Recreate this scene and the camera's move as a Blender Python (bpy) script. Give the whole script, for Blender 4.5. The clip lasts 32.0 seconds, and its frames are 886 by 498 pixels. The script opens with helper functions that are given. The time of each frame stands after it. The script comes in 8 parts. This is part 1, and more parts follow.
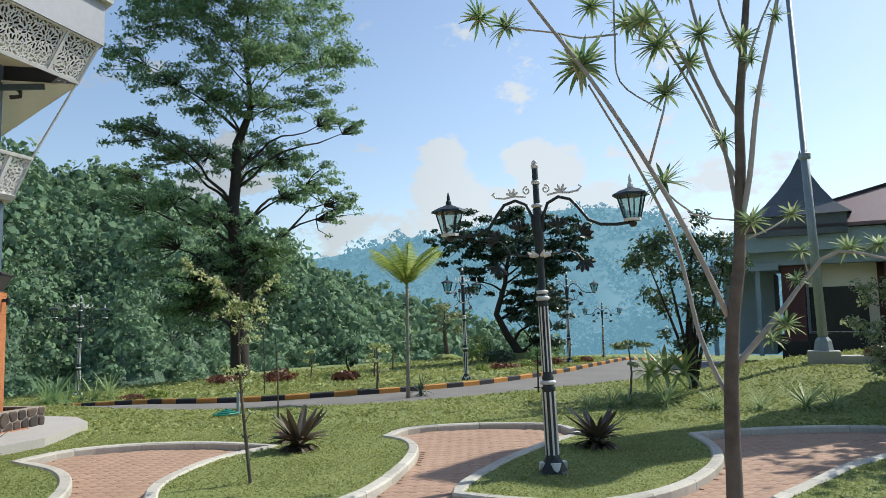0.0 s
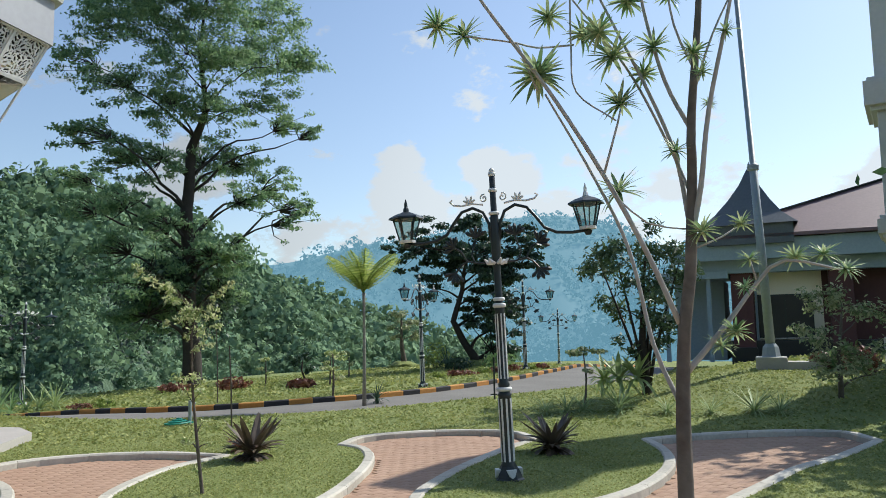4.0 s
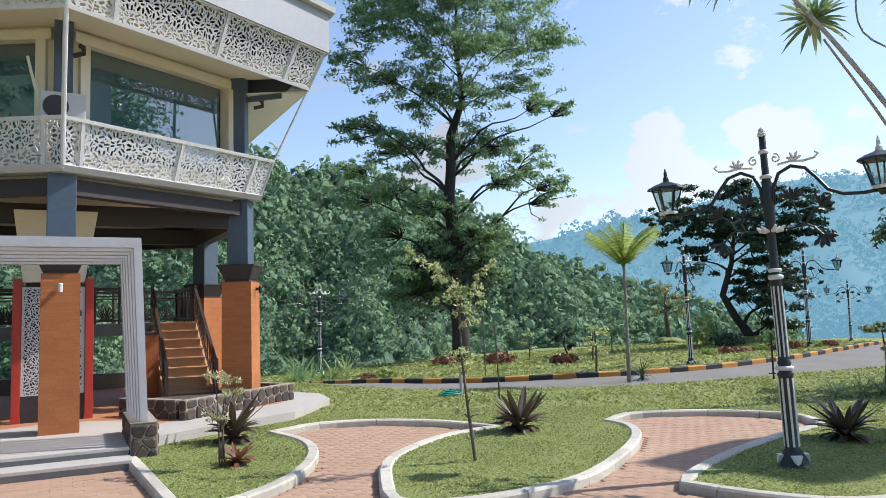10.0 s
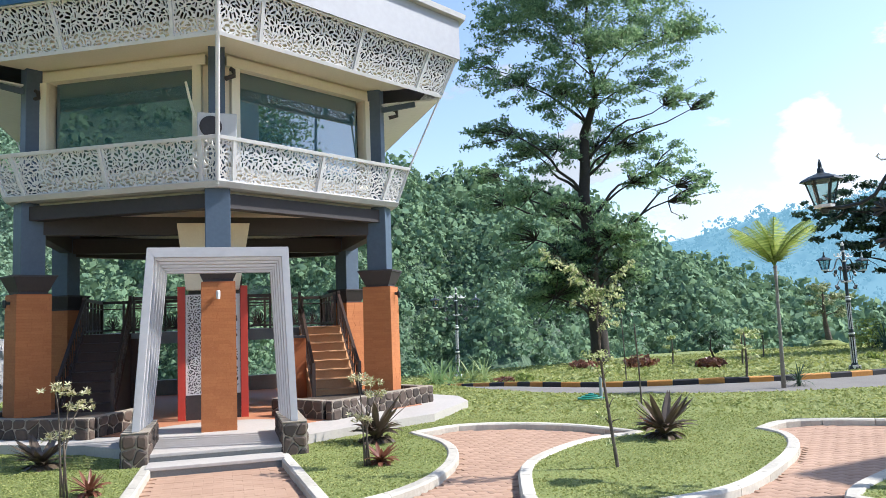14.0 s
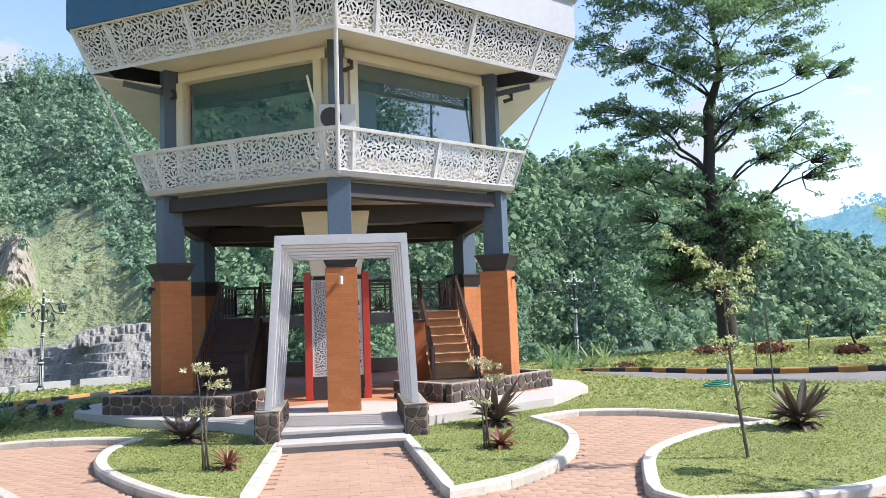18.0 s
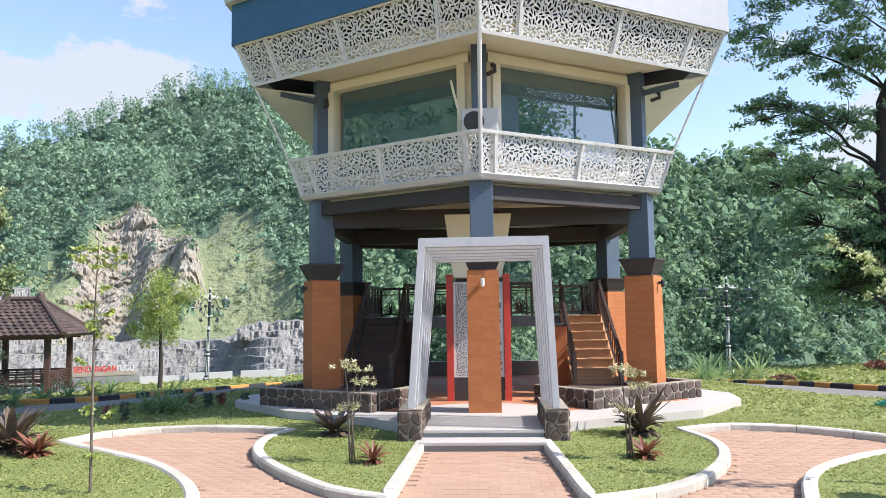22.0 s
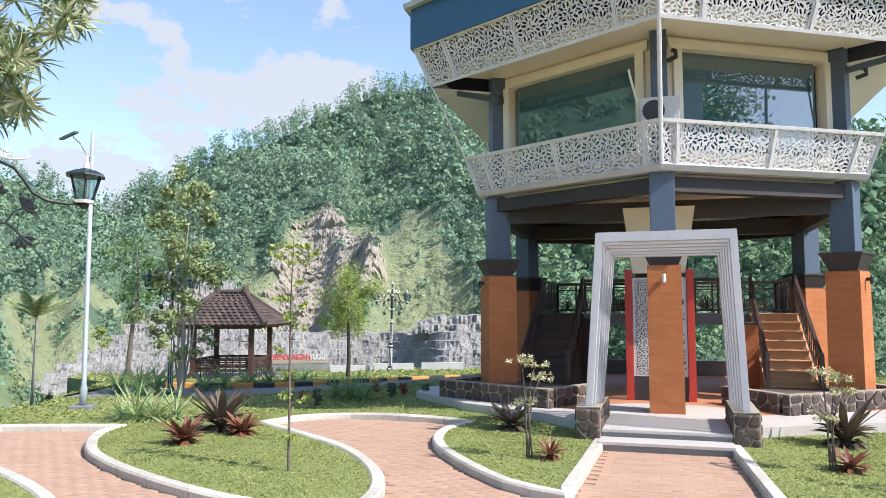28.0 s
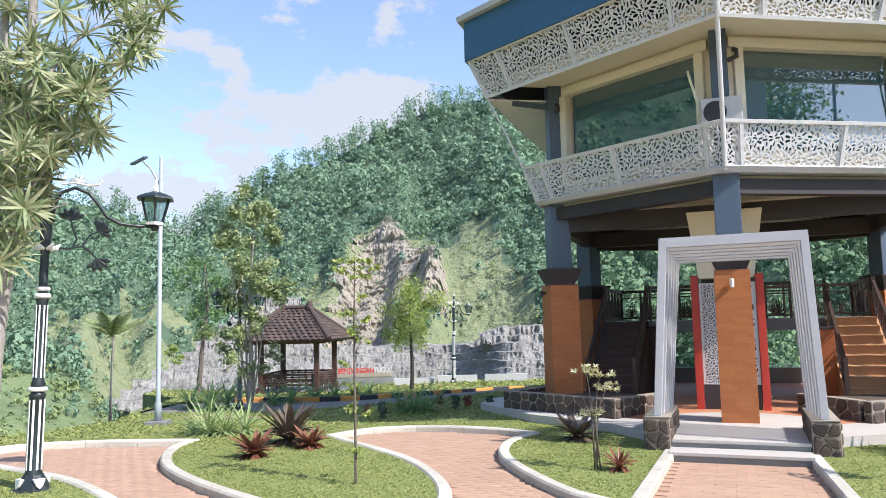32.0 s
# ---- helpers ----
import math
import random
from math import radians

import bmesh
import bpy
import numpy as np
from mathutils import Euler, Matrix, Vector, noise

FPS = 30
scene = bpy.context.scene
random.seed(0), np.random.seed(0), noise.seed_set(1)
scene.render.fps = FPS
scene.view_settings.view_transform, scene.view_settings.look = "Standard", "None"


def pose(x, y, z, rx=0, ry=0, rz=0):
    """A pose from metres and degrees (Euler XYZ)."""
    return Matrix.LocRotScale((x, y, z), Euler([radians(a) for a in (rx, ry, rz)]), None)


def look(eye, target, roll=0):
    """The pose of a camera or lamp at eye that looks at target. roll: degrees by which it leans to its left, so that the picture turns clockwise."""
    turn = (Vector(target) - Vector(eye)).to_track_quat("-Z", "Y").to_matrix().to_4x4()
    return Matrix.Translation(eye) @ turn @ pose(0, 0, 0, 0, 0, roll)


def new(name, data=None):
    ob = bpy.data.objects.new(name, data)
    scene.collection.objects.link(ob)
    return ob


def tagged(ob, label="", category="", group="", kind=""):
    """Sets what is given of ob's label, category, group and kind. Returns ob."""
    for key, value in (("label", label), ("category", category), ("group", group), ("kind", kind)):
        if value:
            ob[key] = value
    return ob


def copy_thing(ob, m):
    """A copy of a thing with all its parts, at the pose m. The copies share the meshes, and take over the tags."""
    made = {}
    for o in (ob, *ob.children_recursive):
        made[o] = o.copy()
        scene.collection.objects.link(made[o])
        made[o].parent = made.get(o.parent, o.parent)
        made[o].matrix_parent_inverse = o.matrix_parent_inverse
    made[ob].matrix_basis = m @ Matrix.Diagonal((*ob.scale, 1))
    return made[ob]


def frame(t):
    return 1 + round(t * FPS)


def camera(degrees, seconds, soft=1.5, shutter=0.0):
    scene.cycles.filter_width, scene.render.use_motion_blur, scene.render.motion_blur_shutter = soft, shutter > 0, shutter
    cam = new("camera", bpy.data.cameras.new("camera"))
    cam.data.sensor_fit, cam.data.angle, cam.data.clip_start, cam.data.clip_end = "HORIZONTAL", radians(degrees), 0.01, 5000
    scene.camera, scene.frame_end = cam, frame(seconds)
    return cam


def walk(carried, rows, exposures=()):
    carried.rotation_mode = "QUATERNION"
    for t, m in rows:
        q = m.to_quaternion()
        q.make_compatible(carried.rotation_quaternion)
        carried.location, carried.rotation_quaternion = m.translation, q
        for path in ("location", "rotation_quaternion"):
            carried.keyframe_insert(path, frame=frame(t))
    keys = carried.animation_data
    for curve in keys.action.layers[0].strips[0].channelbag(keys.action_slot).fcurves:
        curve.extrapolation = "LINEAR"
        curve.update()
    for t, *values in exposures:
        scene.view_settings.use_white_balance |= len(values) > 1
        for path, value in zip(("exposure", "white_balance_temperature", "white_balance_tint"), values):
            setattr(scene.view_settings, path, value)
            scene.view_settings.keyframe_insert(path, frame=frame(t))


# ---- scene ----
EYE = (0.0, 0.0, 1.7)
cam = camera(61.6, 32.0, soft=0.75)
# seconds, the point looked at, roll: the camera turns on the spot, held by hand
PATH = [
    (0, (6.838, 7.231, 2.673), -1.06),
    (0.5, (6.924, 7.145, 2.701), -1.00),
    (1, (6.982, 7.088, 2.704), -1.16),
    (1.5, (7.064, 7.004, 2.723), -1.26),
    (2, (7.091, 6.981, 2.691), -1.37),
    (2.5, (7.112, 6.965, 2.655), -1.20),
    (3, (7.195, 6.867, 2.743), -1.08),
    (3.5, (7.242, 6.815, 2.755), -1.10),
    (5.5, (7.124, 6.935, 2.775), -1.02),
    (6, (7.022, 7.038, 2.781), -1.03),
    (6.5, (6.898, 7.163, 2.754), -1.07),
    (7, (6.643, 7.416, 2.629), -1.34),
    (7.5, (6.498, 7.544, 2.629), -1.26),
    (8, (6.243, 7.756, 2.630), -1.44),
    (8.5, (5.820, 8.080, 2.615), -1.81),
    (9, (5.356, 8.395, 2.615), -1.89),
    (9.5, (4.995, 8.620, 2.562), -1.84),
    (10, (4.512, 8.887, 2.515), -1.60),
    (10.5, (4.160, 9.063, 2.447), -1.79),
    (11, (3.939, 9.158, 2.484), -1.72),
    (11.5, (3.676, 9.268, 2.471), -1.88),
    (12, (3.349, 9.396, 2.410), -2.07),
    (12.5, (3.244, 9.430, 2.446), -2.12),
    (13, (3.135, 9.465, 2.465), -2.20),
    (13.5, (2.969, 9.517, 2.481), -2.18),
    (14, (2.835, 9.546, 2.613), -2.04),
    (14.5, (2.610, 9.613, 2.581), -2.23),
    (16.5, (1.850, 9.794, 2.511), -2.01),
    (17, (1.705, 9.823, 2.473), -2.06),
    (17.5, (1.538, 9.849, 2.492), -2.11),
    (18, (1.302, 9.886, 2.461), -2.15),
    (18.5, (1.010, 9.920, 2.453), -2.16),
    (19, (0.871, 9.929, 2.510), -1.94),
    (19.5, (0.687, 9.943, 2.513), -1.87),
    (20, (0.366, 9.959, 2.530), -1.58),
    (20.5, (0.073, 9.965, 2.530), -1.15),
    (21, (-0.040, 9.966, 2.523), -1.07),
    (21.5, (-0.268, 9.965, 2.489), -1.01),
    (22, (-0.591, 9.947, 2.547), -0.82),
    (22.5, (-0.791, 9.934, 2.535), -0.73),
    (23, (-0.987, 9.915, 2.546), -0.59),
    (23.5, (-1.076, 9.905, 2.558), -0.43),
    (24, (-1.227, 9.886, 2.567), -0.41),
    (24.5, (-1.331, 9.872, 2.581), -0.31),
    (26.5, (-2.021, 9.743, 2.698), 0.63),
    (27, (-2.385, 9.668, 2.617), 0.20),
    (27.5, (-2.737, 9.584, 2.510), -0.01),
    (28, (-2.905, 9.535, 2.503), -0.10),
    (28.5, (-3.039, 9.493, 2.504), -0.26),
    (29, (-3.104, 9.470, 2.520), -0.57),
    (29.5, (-3.174, 9.446, 2.540), -0.73),
    (30, (-3.311, 9.393, 2.598), -0.79),
    (30.5, (-3.382, 9.365, 2.625), -1.00),
    (31, (-3.466, 9.332, 2.650), -1.10),
    (31.5, (-3.558, 9.295, 2.672), -1.13),
    (32, (-3.658, 9.256, 2.666), -1.37),
]
walk(cam, [(t, look(EYE, target, roll)) for t, target, roll in PATH],
     [(0, 0.32, 6300, 7), (7, 0.28, 6300, 7), (8, 0.25, 6300, 8), (9, 0.45, 6220, 10), (10, 0.60, 6150, 11), (14, 0.95, 6050, 12), (20, 1.08, 6180, 14), (32, 1.0, 6150, 14)])

# ---- sky, sun ----
SUN_AZ, SUN_EL = 103.0, 46.0
world = bpy.data.worlds.new("sky")
scene.world = world
world.use_nodes = True
wt = world.node_tree
wt.nodes.clear()
w_out = wt.nodes.new("ShaderNodeOutputWorld")
w_bg = wt.nodes.new("ShaderNodeBackground")
w_sky = wt.nodes.new("ShaderNodeTexSky")
w_sky.sky_type, w_sky.sun_disc = "NISHITA", False
w_sky.sun_elevation, w_sky.sun_rotation = radians(SUN_EL), radians(SUN_AZ)
w_sky.air_density, w_sky.dust_density, w_sky.ozone_density = 1.0, 0.8, 1.6
w_bg.inputs["Strength"].default_value = 0.137
wt.links.new(w_sky.outputs[0], w_bg.inputs["Color"])
wt.links.new(w_bg.outputs[0], w_out.inputs["Surface"])
sun_dir = Vector((math.sin(radians(SUN_AZ)) * math.cos(radians(SUN_EL)), math.cos(radians(SUN_AZ)) * math.cos(radians(SUN_EL)), math.sin(radians(SUN_EL))))
sun = new("sun", bpy.data.lights.new("sun", "SUN"))
sun.data.energy, sun.data.angle, sun.data.color = 3.9, radians(0.53), (1.0, 0.95, 0.86)
sun.matrix_world = look(sun_dir * 60, (0, 0, 0))

# ---- materials ----
def mat(name, a, b=None, rough=0.7, metal=0.0, fine=30.0, coarse=1.5, bump=0.2, dist=0.01, var=0.0, island=0.0, spec=0.5, trans=0.0, stretch=None):
    """A surface whose colour drifts from a to b over two scales of noise, with relief; var varies it by object, island by loose piece; stretch scales the grain by axis."""
    m = bpy.data.materials.new(name)
    m.use_nodes = True
    nt = m.node_tree
    nd, ln = nt.nodes, nt.links
    p = nd["Principled BSDF"]
    b = b or tuple(c * 0.75 for c in a)
    n1, n2 = nd.new("ShaderNodeTexNoise"), nd.new("ShaderNodeTexNoise")
    n1.inputs["Scale"].default_value, n1.inputs["Detail"].default_value = coarse, 5.0
    n2.inputs["Scale"].default_value, n2.inputs["Detail"].default_value = fine, 6.0
    geo = nd.new("ShaderNodeNewGeometry")
    where = geo.outputs["Position"]
    if stretch:
        squeeze = nd.new("ShaderNodeMapping")
        squeeze.inputs["Scale"].default_value = stretch
        ln.new(where, squeeze.inputs["Vector"])
        where = squeeze.outputs[0]
    for n in (n1, n2):
        ln.new(where, n.inputs["Vector"])
    mix = nd.new("ShaderNodeMath")
    mix.operation = "MULTIPLY_ADD"
    ln.new(n2.outputs["Fac"], mix.inputs[0])
    mix.inputs[1].default_value = 0.5
    half = nd.new("ShaderNodeMath")
    half.operation = "MULTIPLY"
    ln.new(n1.outputs["Fac"], half.inputs[0])
    half.inputs[1].default_value = 0.5
    ln.new(half.outputs[0], mix.inputs[2])
    fac = mix.outputs[0]
    if var or island > 0:
        rnd = nd.new("ShaderNodeObjectInfo").outputs["Random"] if var else geo.outputs["Random Per Island"]
        add = nd.new("ShaderNodeMath")
        add.operation = "MULTIPLY_ADD"
        sub = nd.new("ShaderNodeMath")
        sub.operation = "SUBTRACT"
        ln.new(rnd, sub.inputs[0])
        sub.inputs[1].default_value = 0.5
        ln.new(sub.outputs[0], add.inputs[0])
        add.inputs[1].default_value = var or island
        ln.new(fac, add.inputs[2])
        fac = add.outputs[0]
    ramp = nd.new("ShaderNodeValToRGB")
    ramp.color_ramp.elements[0].position, ramp.color_ramp.elements[1].position = 0.3, 0.7
    ramp.color_ramp.elements[0].color, ramp.color_ramp.elements[1].color = (*b, 1), (*a, 1)
    ln.new(fac, ramp.inputs["Fac"])
    ln.new(ramp.outputs["Color"], p.inputs["Base Color"])
    p.inputs["Roughness"].default_value, p.inputs["Metallic"].default_value = rough, metal
    p.inputs["Specular IOR Level"].default_value = spec
    if bump:
        bp = nd.new("ShaderNodeBump")
        bp.inputs["Strength"].default_value, bp.inputs["Distance"].default_value = bump, dist
        ln.new(n2.outputs["Fac"], bp.inputs["Height"])
        ln.new(bp.outputs[0], p.inputs["Normal"])
    if trans:
        tr = nd.new("ShaderNodeBsdfTranslucent")
        ln.new(ramp.outputs["Color"], tr.inputs["Color"])
        mx = nd.new("ShaderNodeMixShader")
        mx.inputs[0].default_value = trans
        ln.new(p.outputs[0], mx.inputs[1])
        ln.new(tr.outputs[0], mx.inputs[2])
        ln.new(mx.outputs[0], nd["Material Output"].inputs["Surface"])
    return m


M = {
    "brick": mat("paving_brick", (0.42, 0.272, 0.186), (0.33, 0.203, 0.134), 0.85, fine=60, coarse=0.6, var=0.2, bump=0.4, dist=0.004),
    "paver": mat("paving_brick_far", (0.42, 0.272, 0.186), (0.33, 0.203, 0.134), 0.85, fine=60, coarse=0.6, island=0.2, bump=0.4, dist=0.004),
    "joint": mat("paving_joint", (0.37, 0.24, 0.17), (0.29, 0.185, 0.13), 0.95, fine=80, coarse=1),
    "kerb": mat("white_kerb", (0.57, 0.53, 0.45), (0.37, 0.34, 0.285), 0.8, fine=25, coarse=2.0, var=0.25, bump=0.3, dist=0.004),
    "lawn": mat("lawn_soil", (0.24, 0.27, 0.08), (0.14, 0.175, 0.045), 0.95, fine=35, coarse=0.7, bump=1.0, dist=0.03),
    "grass": mat("grass_blade", (0.39, 0.40, 0.14), (0.215, 0.26, 0.07), 0.7, fine=3, coarse=0.35, island=0.5, bump=0, trans=0.4),
    "asphalt": mat("asphalt", (0.22, 0.205, 0.185), (0.14, 0.13, 0.118), 0.9, fine=70, coarse=0.8, bump=0.5, dist=0.006),
    "yellow": mat("kerb_yellow", (0.55, 0.27, 0.06), (0.40, 0.17, 0.04), 0.8, fine=25, coarse=2),
    "black": mat("kerb_black", (0.035, 0.035, 0.04), (0.02, 0.02, 0.022), 0.8, fine=25, coarse=2),
    "white": mat("white_paint", (0.54, 0.53, 0.52), (0.45, 0.44, 0.43), 0.55, fine=12, coarse=1.2, bump=0.08, dist=0.004),
    "screen": mat("white_screen", (0.66, 0.65, 0.64), (0.57, 0.56, 0.55), 0.55, fine=12, coarse=1.0, bump=0.05, dist=0.003),
    "beige": mat("beige_plaster", (0.83, 0.74, 0.58), (0.74, 0.65, 0.50), 0.8, fine=30, coarse=0.8, bump=0.1, dist=0.003),
    "cream": mat("cream_frame", (0.84, 0.77, 0.62), (0.76, 0.69, 0.55), 0.7, fine=30, coarse=0.8, bump=0.1, dist=0.003),
    "slate": mat("slate_blue_paint", (0.085, 0.12, 0.165), (0.06, 0.085, 0.12), 0.5, fine=20, coarse=1.0, bump=0.08, dist=0.003),
    "dark": mat("dark_brown_beam", (0.045, 0.036, 0.036), (0.028, 0.023, 0.024), 0.6, fine=25, coarse=1.0, bump=0.15, dist=0.004),
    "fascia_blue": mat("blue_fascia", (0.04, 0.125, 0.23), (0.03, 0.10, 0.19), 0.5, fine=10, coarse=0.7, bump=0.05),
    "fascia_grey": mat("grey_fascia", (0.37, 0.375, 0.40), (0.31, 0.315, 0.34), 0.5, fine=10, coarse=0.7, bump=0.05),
    "orange": mat("orange_brick", (0.46, 0.145, 0.045), (0.33, 0.095, 0.03), 0.8, fine=40, coarse=1.3, var=0.3, bump=0.35, dist=0.005),
    "orange_joint": mat("orange_mortar", (0.42, 0.14, 0.05), (0.33, 0.10, 0.035), 0.9, fine=60, coarse=2),
    "terra": mat("terracotta_floor", (0.46, 0.20, 0.10), (0.38, 0.16, 0.08), 0.6, fine=20, coarse=1, bump=0.1),
    "stone": mat("river_stone", (0.095, 0.066, 0.05), (0.035, 0.027, 0.022), 0.75, fine=18, coarse=2.5, var=0.5, bump=0.5, dist=0.01),
    "mortar": mat("stone_mortar", (0.33, 0.285, 0.225), (0.23, 0.195, 0.155), 0.9, fine=40, coarse=3),
    "step": mat("light_stone_tile", (0.49, 0.455, 0.415), (0.39, 0.36, 0.33), 0.6, fine=25, coarse=1.2, bump=0.1, dist=0.003),
    "riser": mat("grey_granite", (0.23, 0.23, 0.22), (0.15, 0.15, 0.145), 0.5, fine=60, coarse=2, bump=0.1),
    "red": mat("red_paint", (0.50, 0.045, 0.025), (0.40, 0.035, 0.02), 0.5, fine=15, coarse=1, bump=0.05),
    "gate": mat("grey_white_gate", (0.50, 0.50, 0.515), (0.42, 0.42, 0.435), 0.5, fine=12, coarse=1, bump=0.08, dist=0.003),
    "iron": mat("black_green_iron", (0.020, 0.030, 0.032), (0.012, 0.018, 0.02), 0.42, fine=40, coarse=3, bump=0.15, dist=0.003),
    "ironwhite": mat("white_iron", (0.75, 0.75, 0.73), (0.60, 0.60, 0.58), 0.5, fine=30, coarse=3, bump=0.1, dist=0.003),
    "galv": mat("galvanised_steel", (0.36, 0.41, 0.43), (0.28, 0.32, 0.34), 0.5, 0.15, fine=14, coarse=1.2, bump=0.1, dist=0.003),
    "rail": mat("bronze_railing", (0.06, 0.035, 0.025), (0.035, 0.02, 0.016), 0.5, fine=30, coarse=2),
    "rooftile": mat("brown_roof_tile", (0.085, 0.056, 0.045), (0.04, 0.028, 0.024), 0.8, fine=22, coarse=1.5, island=0.5, bump=0.3, dist=0.006),
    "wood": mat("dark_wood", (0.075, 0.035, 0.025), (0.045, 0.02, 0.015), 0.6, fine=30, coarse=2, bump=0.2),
    "maroon": mat("maroon_roof", (0.21, 0.135, 0.145), (0.16, 0.10, 0.11), 0.6, fine=10, coarse=0.5, bump=0.2),
    "bark": mat("bark", (0.17, 0.14, 0.11), (0.07, 0.055, 0.043), 0.9, fine=22, coarse=2.5, bump=0.8, dist=0.02),
    "darkbark": mat("dark_bark", (0.05, 0.04, 0.032), (0.028, 0.022, 0.018), 0.9, fine=22, coarse=2.5, bump=0.8, dist=0.02),
    "palebark": mat("pale_bark", (0.34, 0.315, 0.28), (0.19, 0.172, 0.148), 0.9, fine=22, coarse=2.5, bump=0.6, dist=0.01),
    "leaf": mat("tree_leaf", (0.24, 0.36, 0.14), (0.11, 0.205, 0.085), 0.5, fine=1.2, coarse=0.25, island=0.7, bump=0, trans=0.52),
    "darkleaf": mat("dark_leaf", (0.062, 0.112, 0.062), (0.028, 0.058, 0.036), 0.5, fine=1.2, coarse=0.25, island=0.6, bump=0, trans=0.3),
    "yleaf": mat("yellow_green_leaf", (0.34, 0.40, 0.10), (0.17, 0.24, 0.05), 0.55, fine=1.5, coarse=0.4, island=0.7, bump=0, trans=0.4),
    "rosette": mat("variegated_leaf", (0.46, 0.48, 0.28), (0.17, 0.235, 0.10), 0.5, fine=6, coarse=1.5, island=0.9, bump=0, trans=0.4),
    "rosettegreen": mat("striped_rosette_leaf", (0.42, 0.50, 0.27), (0.14, 0.25, 0.11), 0.5, fine=6, coarse=1.5, island=0.8, bump=0, trans=0.4),
    "soffit": mat("white_soffit", (0.80, 0.79, 0.77), (0.70, 0.69, 0.67), 0.6, fine=12, coarse=1.0, bump=0.05, dist=0.003),
    "purple": mat("bromeliad_leaf", (0.15, 0.115, 0.08), (0.05, 0.034, 0.028), 0.35, fine=6, coarse=1.5, island=0.8, bump=0, trans=0.15),
    "redleaf": mat("red_leaf", (0.27, 0.11, 0.065), (0.12, 0.045, 0.03), 0.45, fine=6, coarse=1.5, island=0.8, bump=0, trans=0.3),
    "spider": mat("striped_grass_leaf", (0.40, 0.48, 0.22), (0.15, 0.24, 0.08), 0.5, fine=6, coarse=1.5, island=0.8, bump=0, trans=0.3),
    # bluish tint in this leaf colour takes the place of air haze
    "pine": mat("forest_leaf", (0.25, 0.355, 0.21), (0.14, 0.235, 0.175), 0.9, fine=0.45, coarse=0.07, island=0.08, bump=0, spec=0.2, trans=0.3),
    "nearpine": mat("near_forest_leaf", (0.23, 0.33, 0.165), (0.105, 0.19, 0.13), 0.9, fine=0.6, coarse=0.12, island=0.08, bump=0, spec=0.2, trans=0.28),
    # far ridges: bluish base colour, with the haze of distance put into it
    "farforest": mat("far_forest_haze_leaf", (0.025, 0.058, 0.063), (0.021, 0.050, 0.055), 0.9, fine=0.15, coarse=0.01, island=0.2, bump=0),
    "hill": mat("forest_floor", (0.085, 0.135, 0.075), (0.05, 0.085, 0.055), 0.95, fine=0.3, coarse=0.03, bump=1.0, dist=2.0),
    "meadow": mat("valley_meadow", (0.17, 0.215, 0.09), (0.085, 0.125, 0.055), 0.95, fine=1.3, coarse=0.12, bump=1.0, dist=0.3),
    "cliff": mat("quarry_rock", (0.33, 0.315, 0.285), (0.12, 0.115, 0.105), 0.95, fine=1.8, coarse=0.25, bump=1.0, dist=0.6, stretch=(1.0, 1.0, 0.6)),
    "scree": mat("bare_slope", (0.245, 0.265, 0.14), (0.125, 0.16, 0.08), 0.95, fine=0.5, coarse=0.06, bump=1.0, dist=2.0),
    "outcrop": mat("brown_rock_outcrop", (0.35, 0.31, 0.25), (0.19, 0.17, 0.13), 0.95, fine=0.6, coarse=0.10, bump=1.0, dist=1.0),
    "scrub": mat("slope_scrub_leaf", (0.29, 0.33, 0.14), (0.15, 0.205, 0.09), 0.9, fine=0.6, coarse=0.05, island=0.25, bump=0, spec=0.2, trans=0.12),
    "greatleaf": mat("feathery_tree_leaf", (0.31, 0.43, 0.21), (0.13, 0.235, 0.115), 0.5, fine=1.2, coarse=0.25, island=0.6, bump=0, trans=0.52),
    "stair": mat("brown_stair_brick", (0.44, 0.245, 0.12), (0.33, 0.17, 0.08), 0.8, fine=40, coarse=1.3, bump=0.3, dist=0.004),
    "soil": mat("planting_soil", (0.11, 0.08, 0.055), (0.05, 0.036, 0.026), 0.95, fine=30, coarse=3, bump=0.8, dist=0.02),
    # leaf colour darkened to stand for foliage seen against the light
    "bankleaf": mat("backlit_dark_leaf", (0.105, 0.165, 0.075), (0.05, 0.09, 0.045), 0.5, fine=1.2, coarse=0.25, island=0.7, bump=0, trans=0.3),
    "creamleaf": mat("cream_edged_leaf", (0.66, 0.68, 0.38), (0.27, 0.35, 0.12), 0.5, fine=9, coarse=3, island=0.9, bump=0, trans=0.45),
    "oliveleaf": mat("olive_leaf", (0.40, 0.45, 0.22), (0.17, 0.235, 0.09), 0.5, fine=3, coarse=0.8, island=0.7, bump=0, trans=0.4),
    "paleleaf": mat("cream_leaf_tuft", (0.62, 0.57, 0.38), (0.36, 0.37, 0.17), 0.5, fine=8, coarse=2, island=0.8, bump=0, trans=0.3),
    "teal": mat("green_hose", (0.02, 0.30, 0.22), (0.015, 0.2, 0.15), 0.4, fine=20, coarse=3),
}


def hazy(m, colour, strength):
    """Air haze put into a material as emission: the far backdrop of mountains glows faintly."""
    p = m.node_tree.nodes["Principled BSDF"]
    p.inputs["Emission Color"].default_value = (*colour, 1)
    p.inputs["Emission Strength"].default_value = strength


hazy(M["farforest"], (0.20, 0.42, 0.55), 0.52)


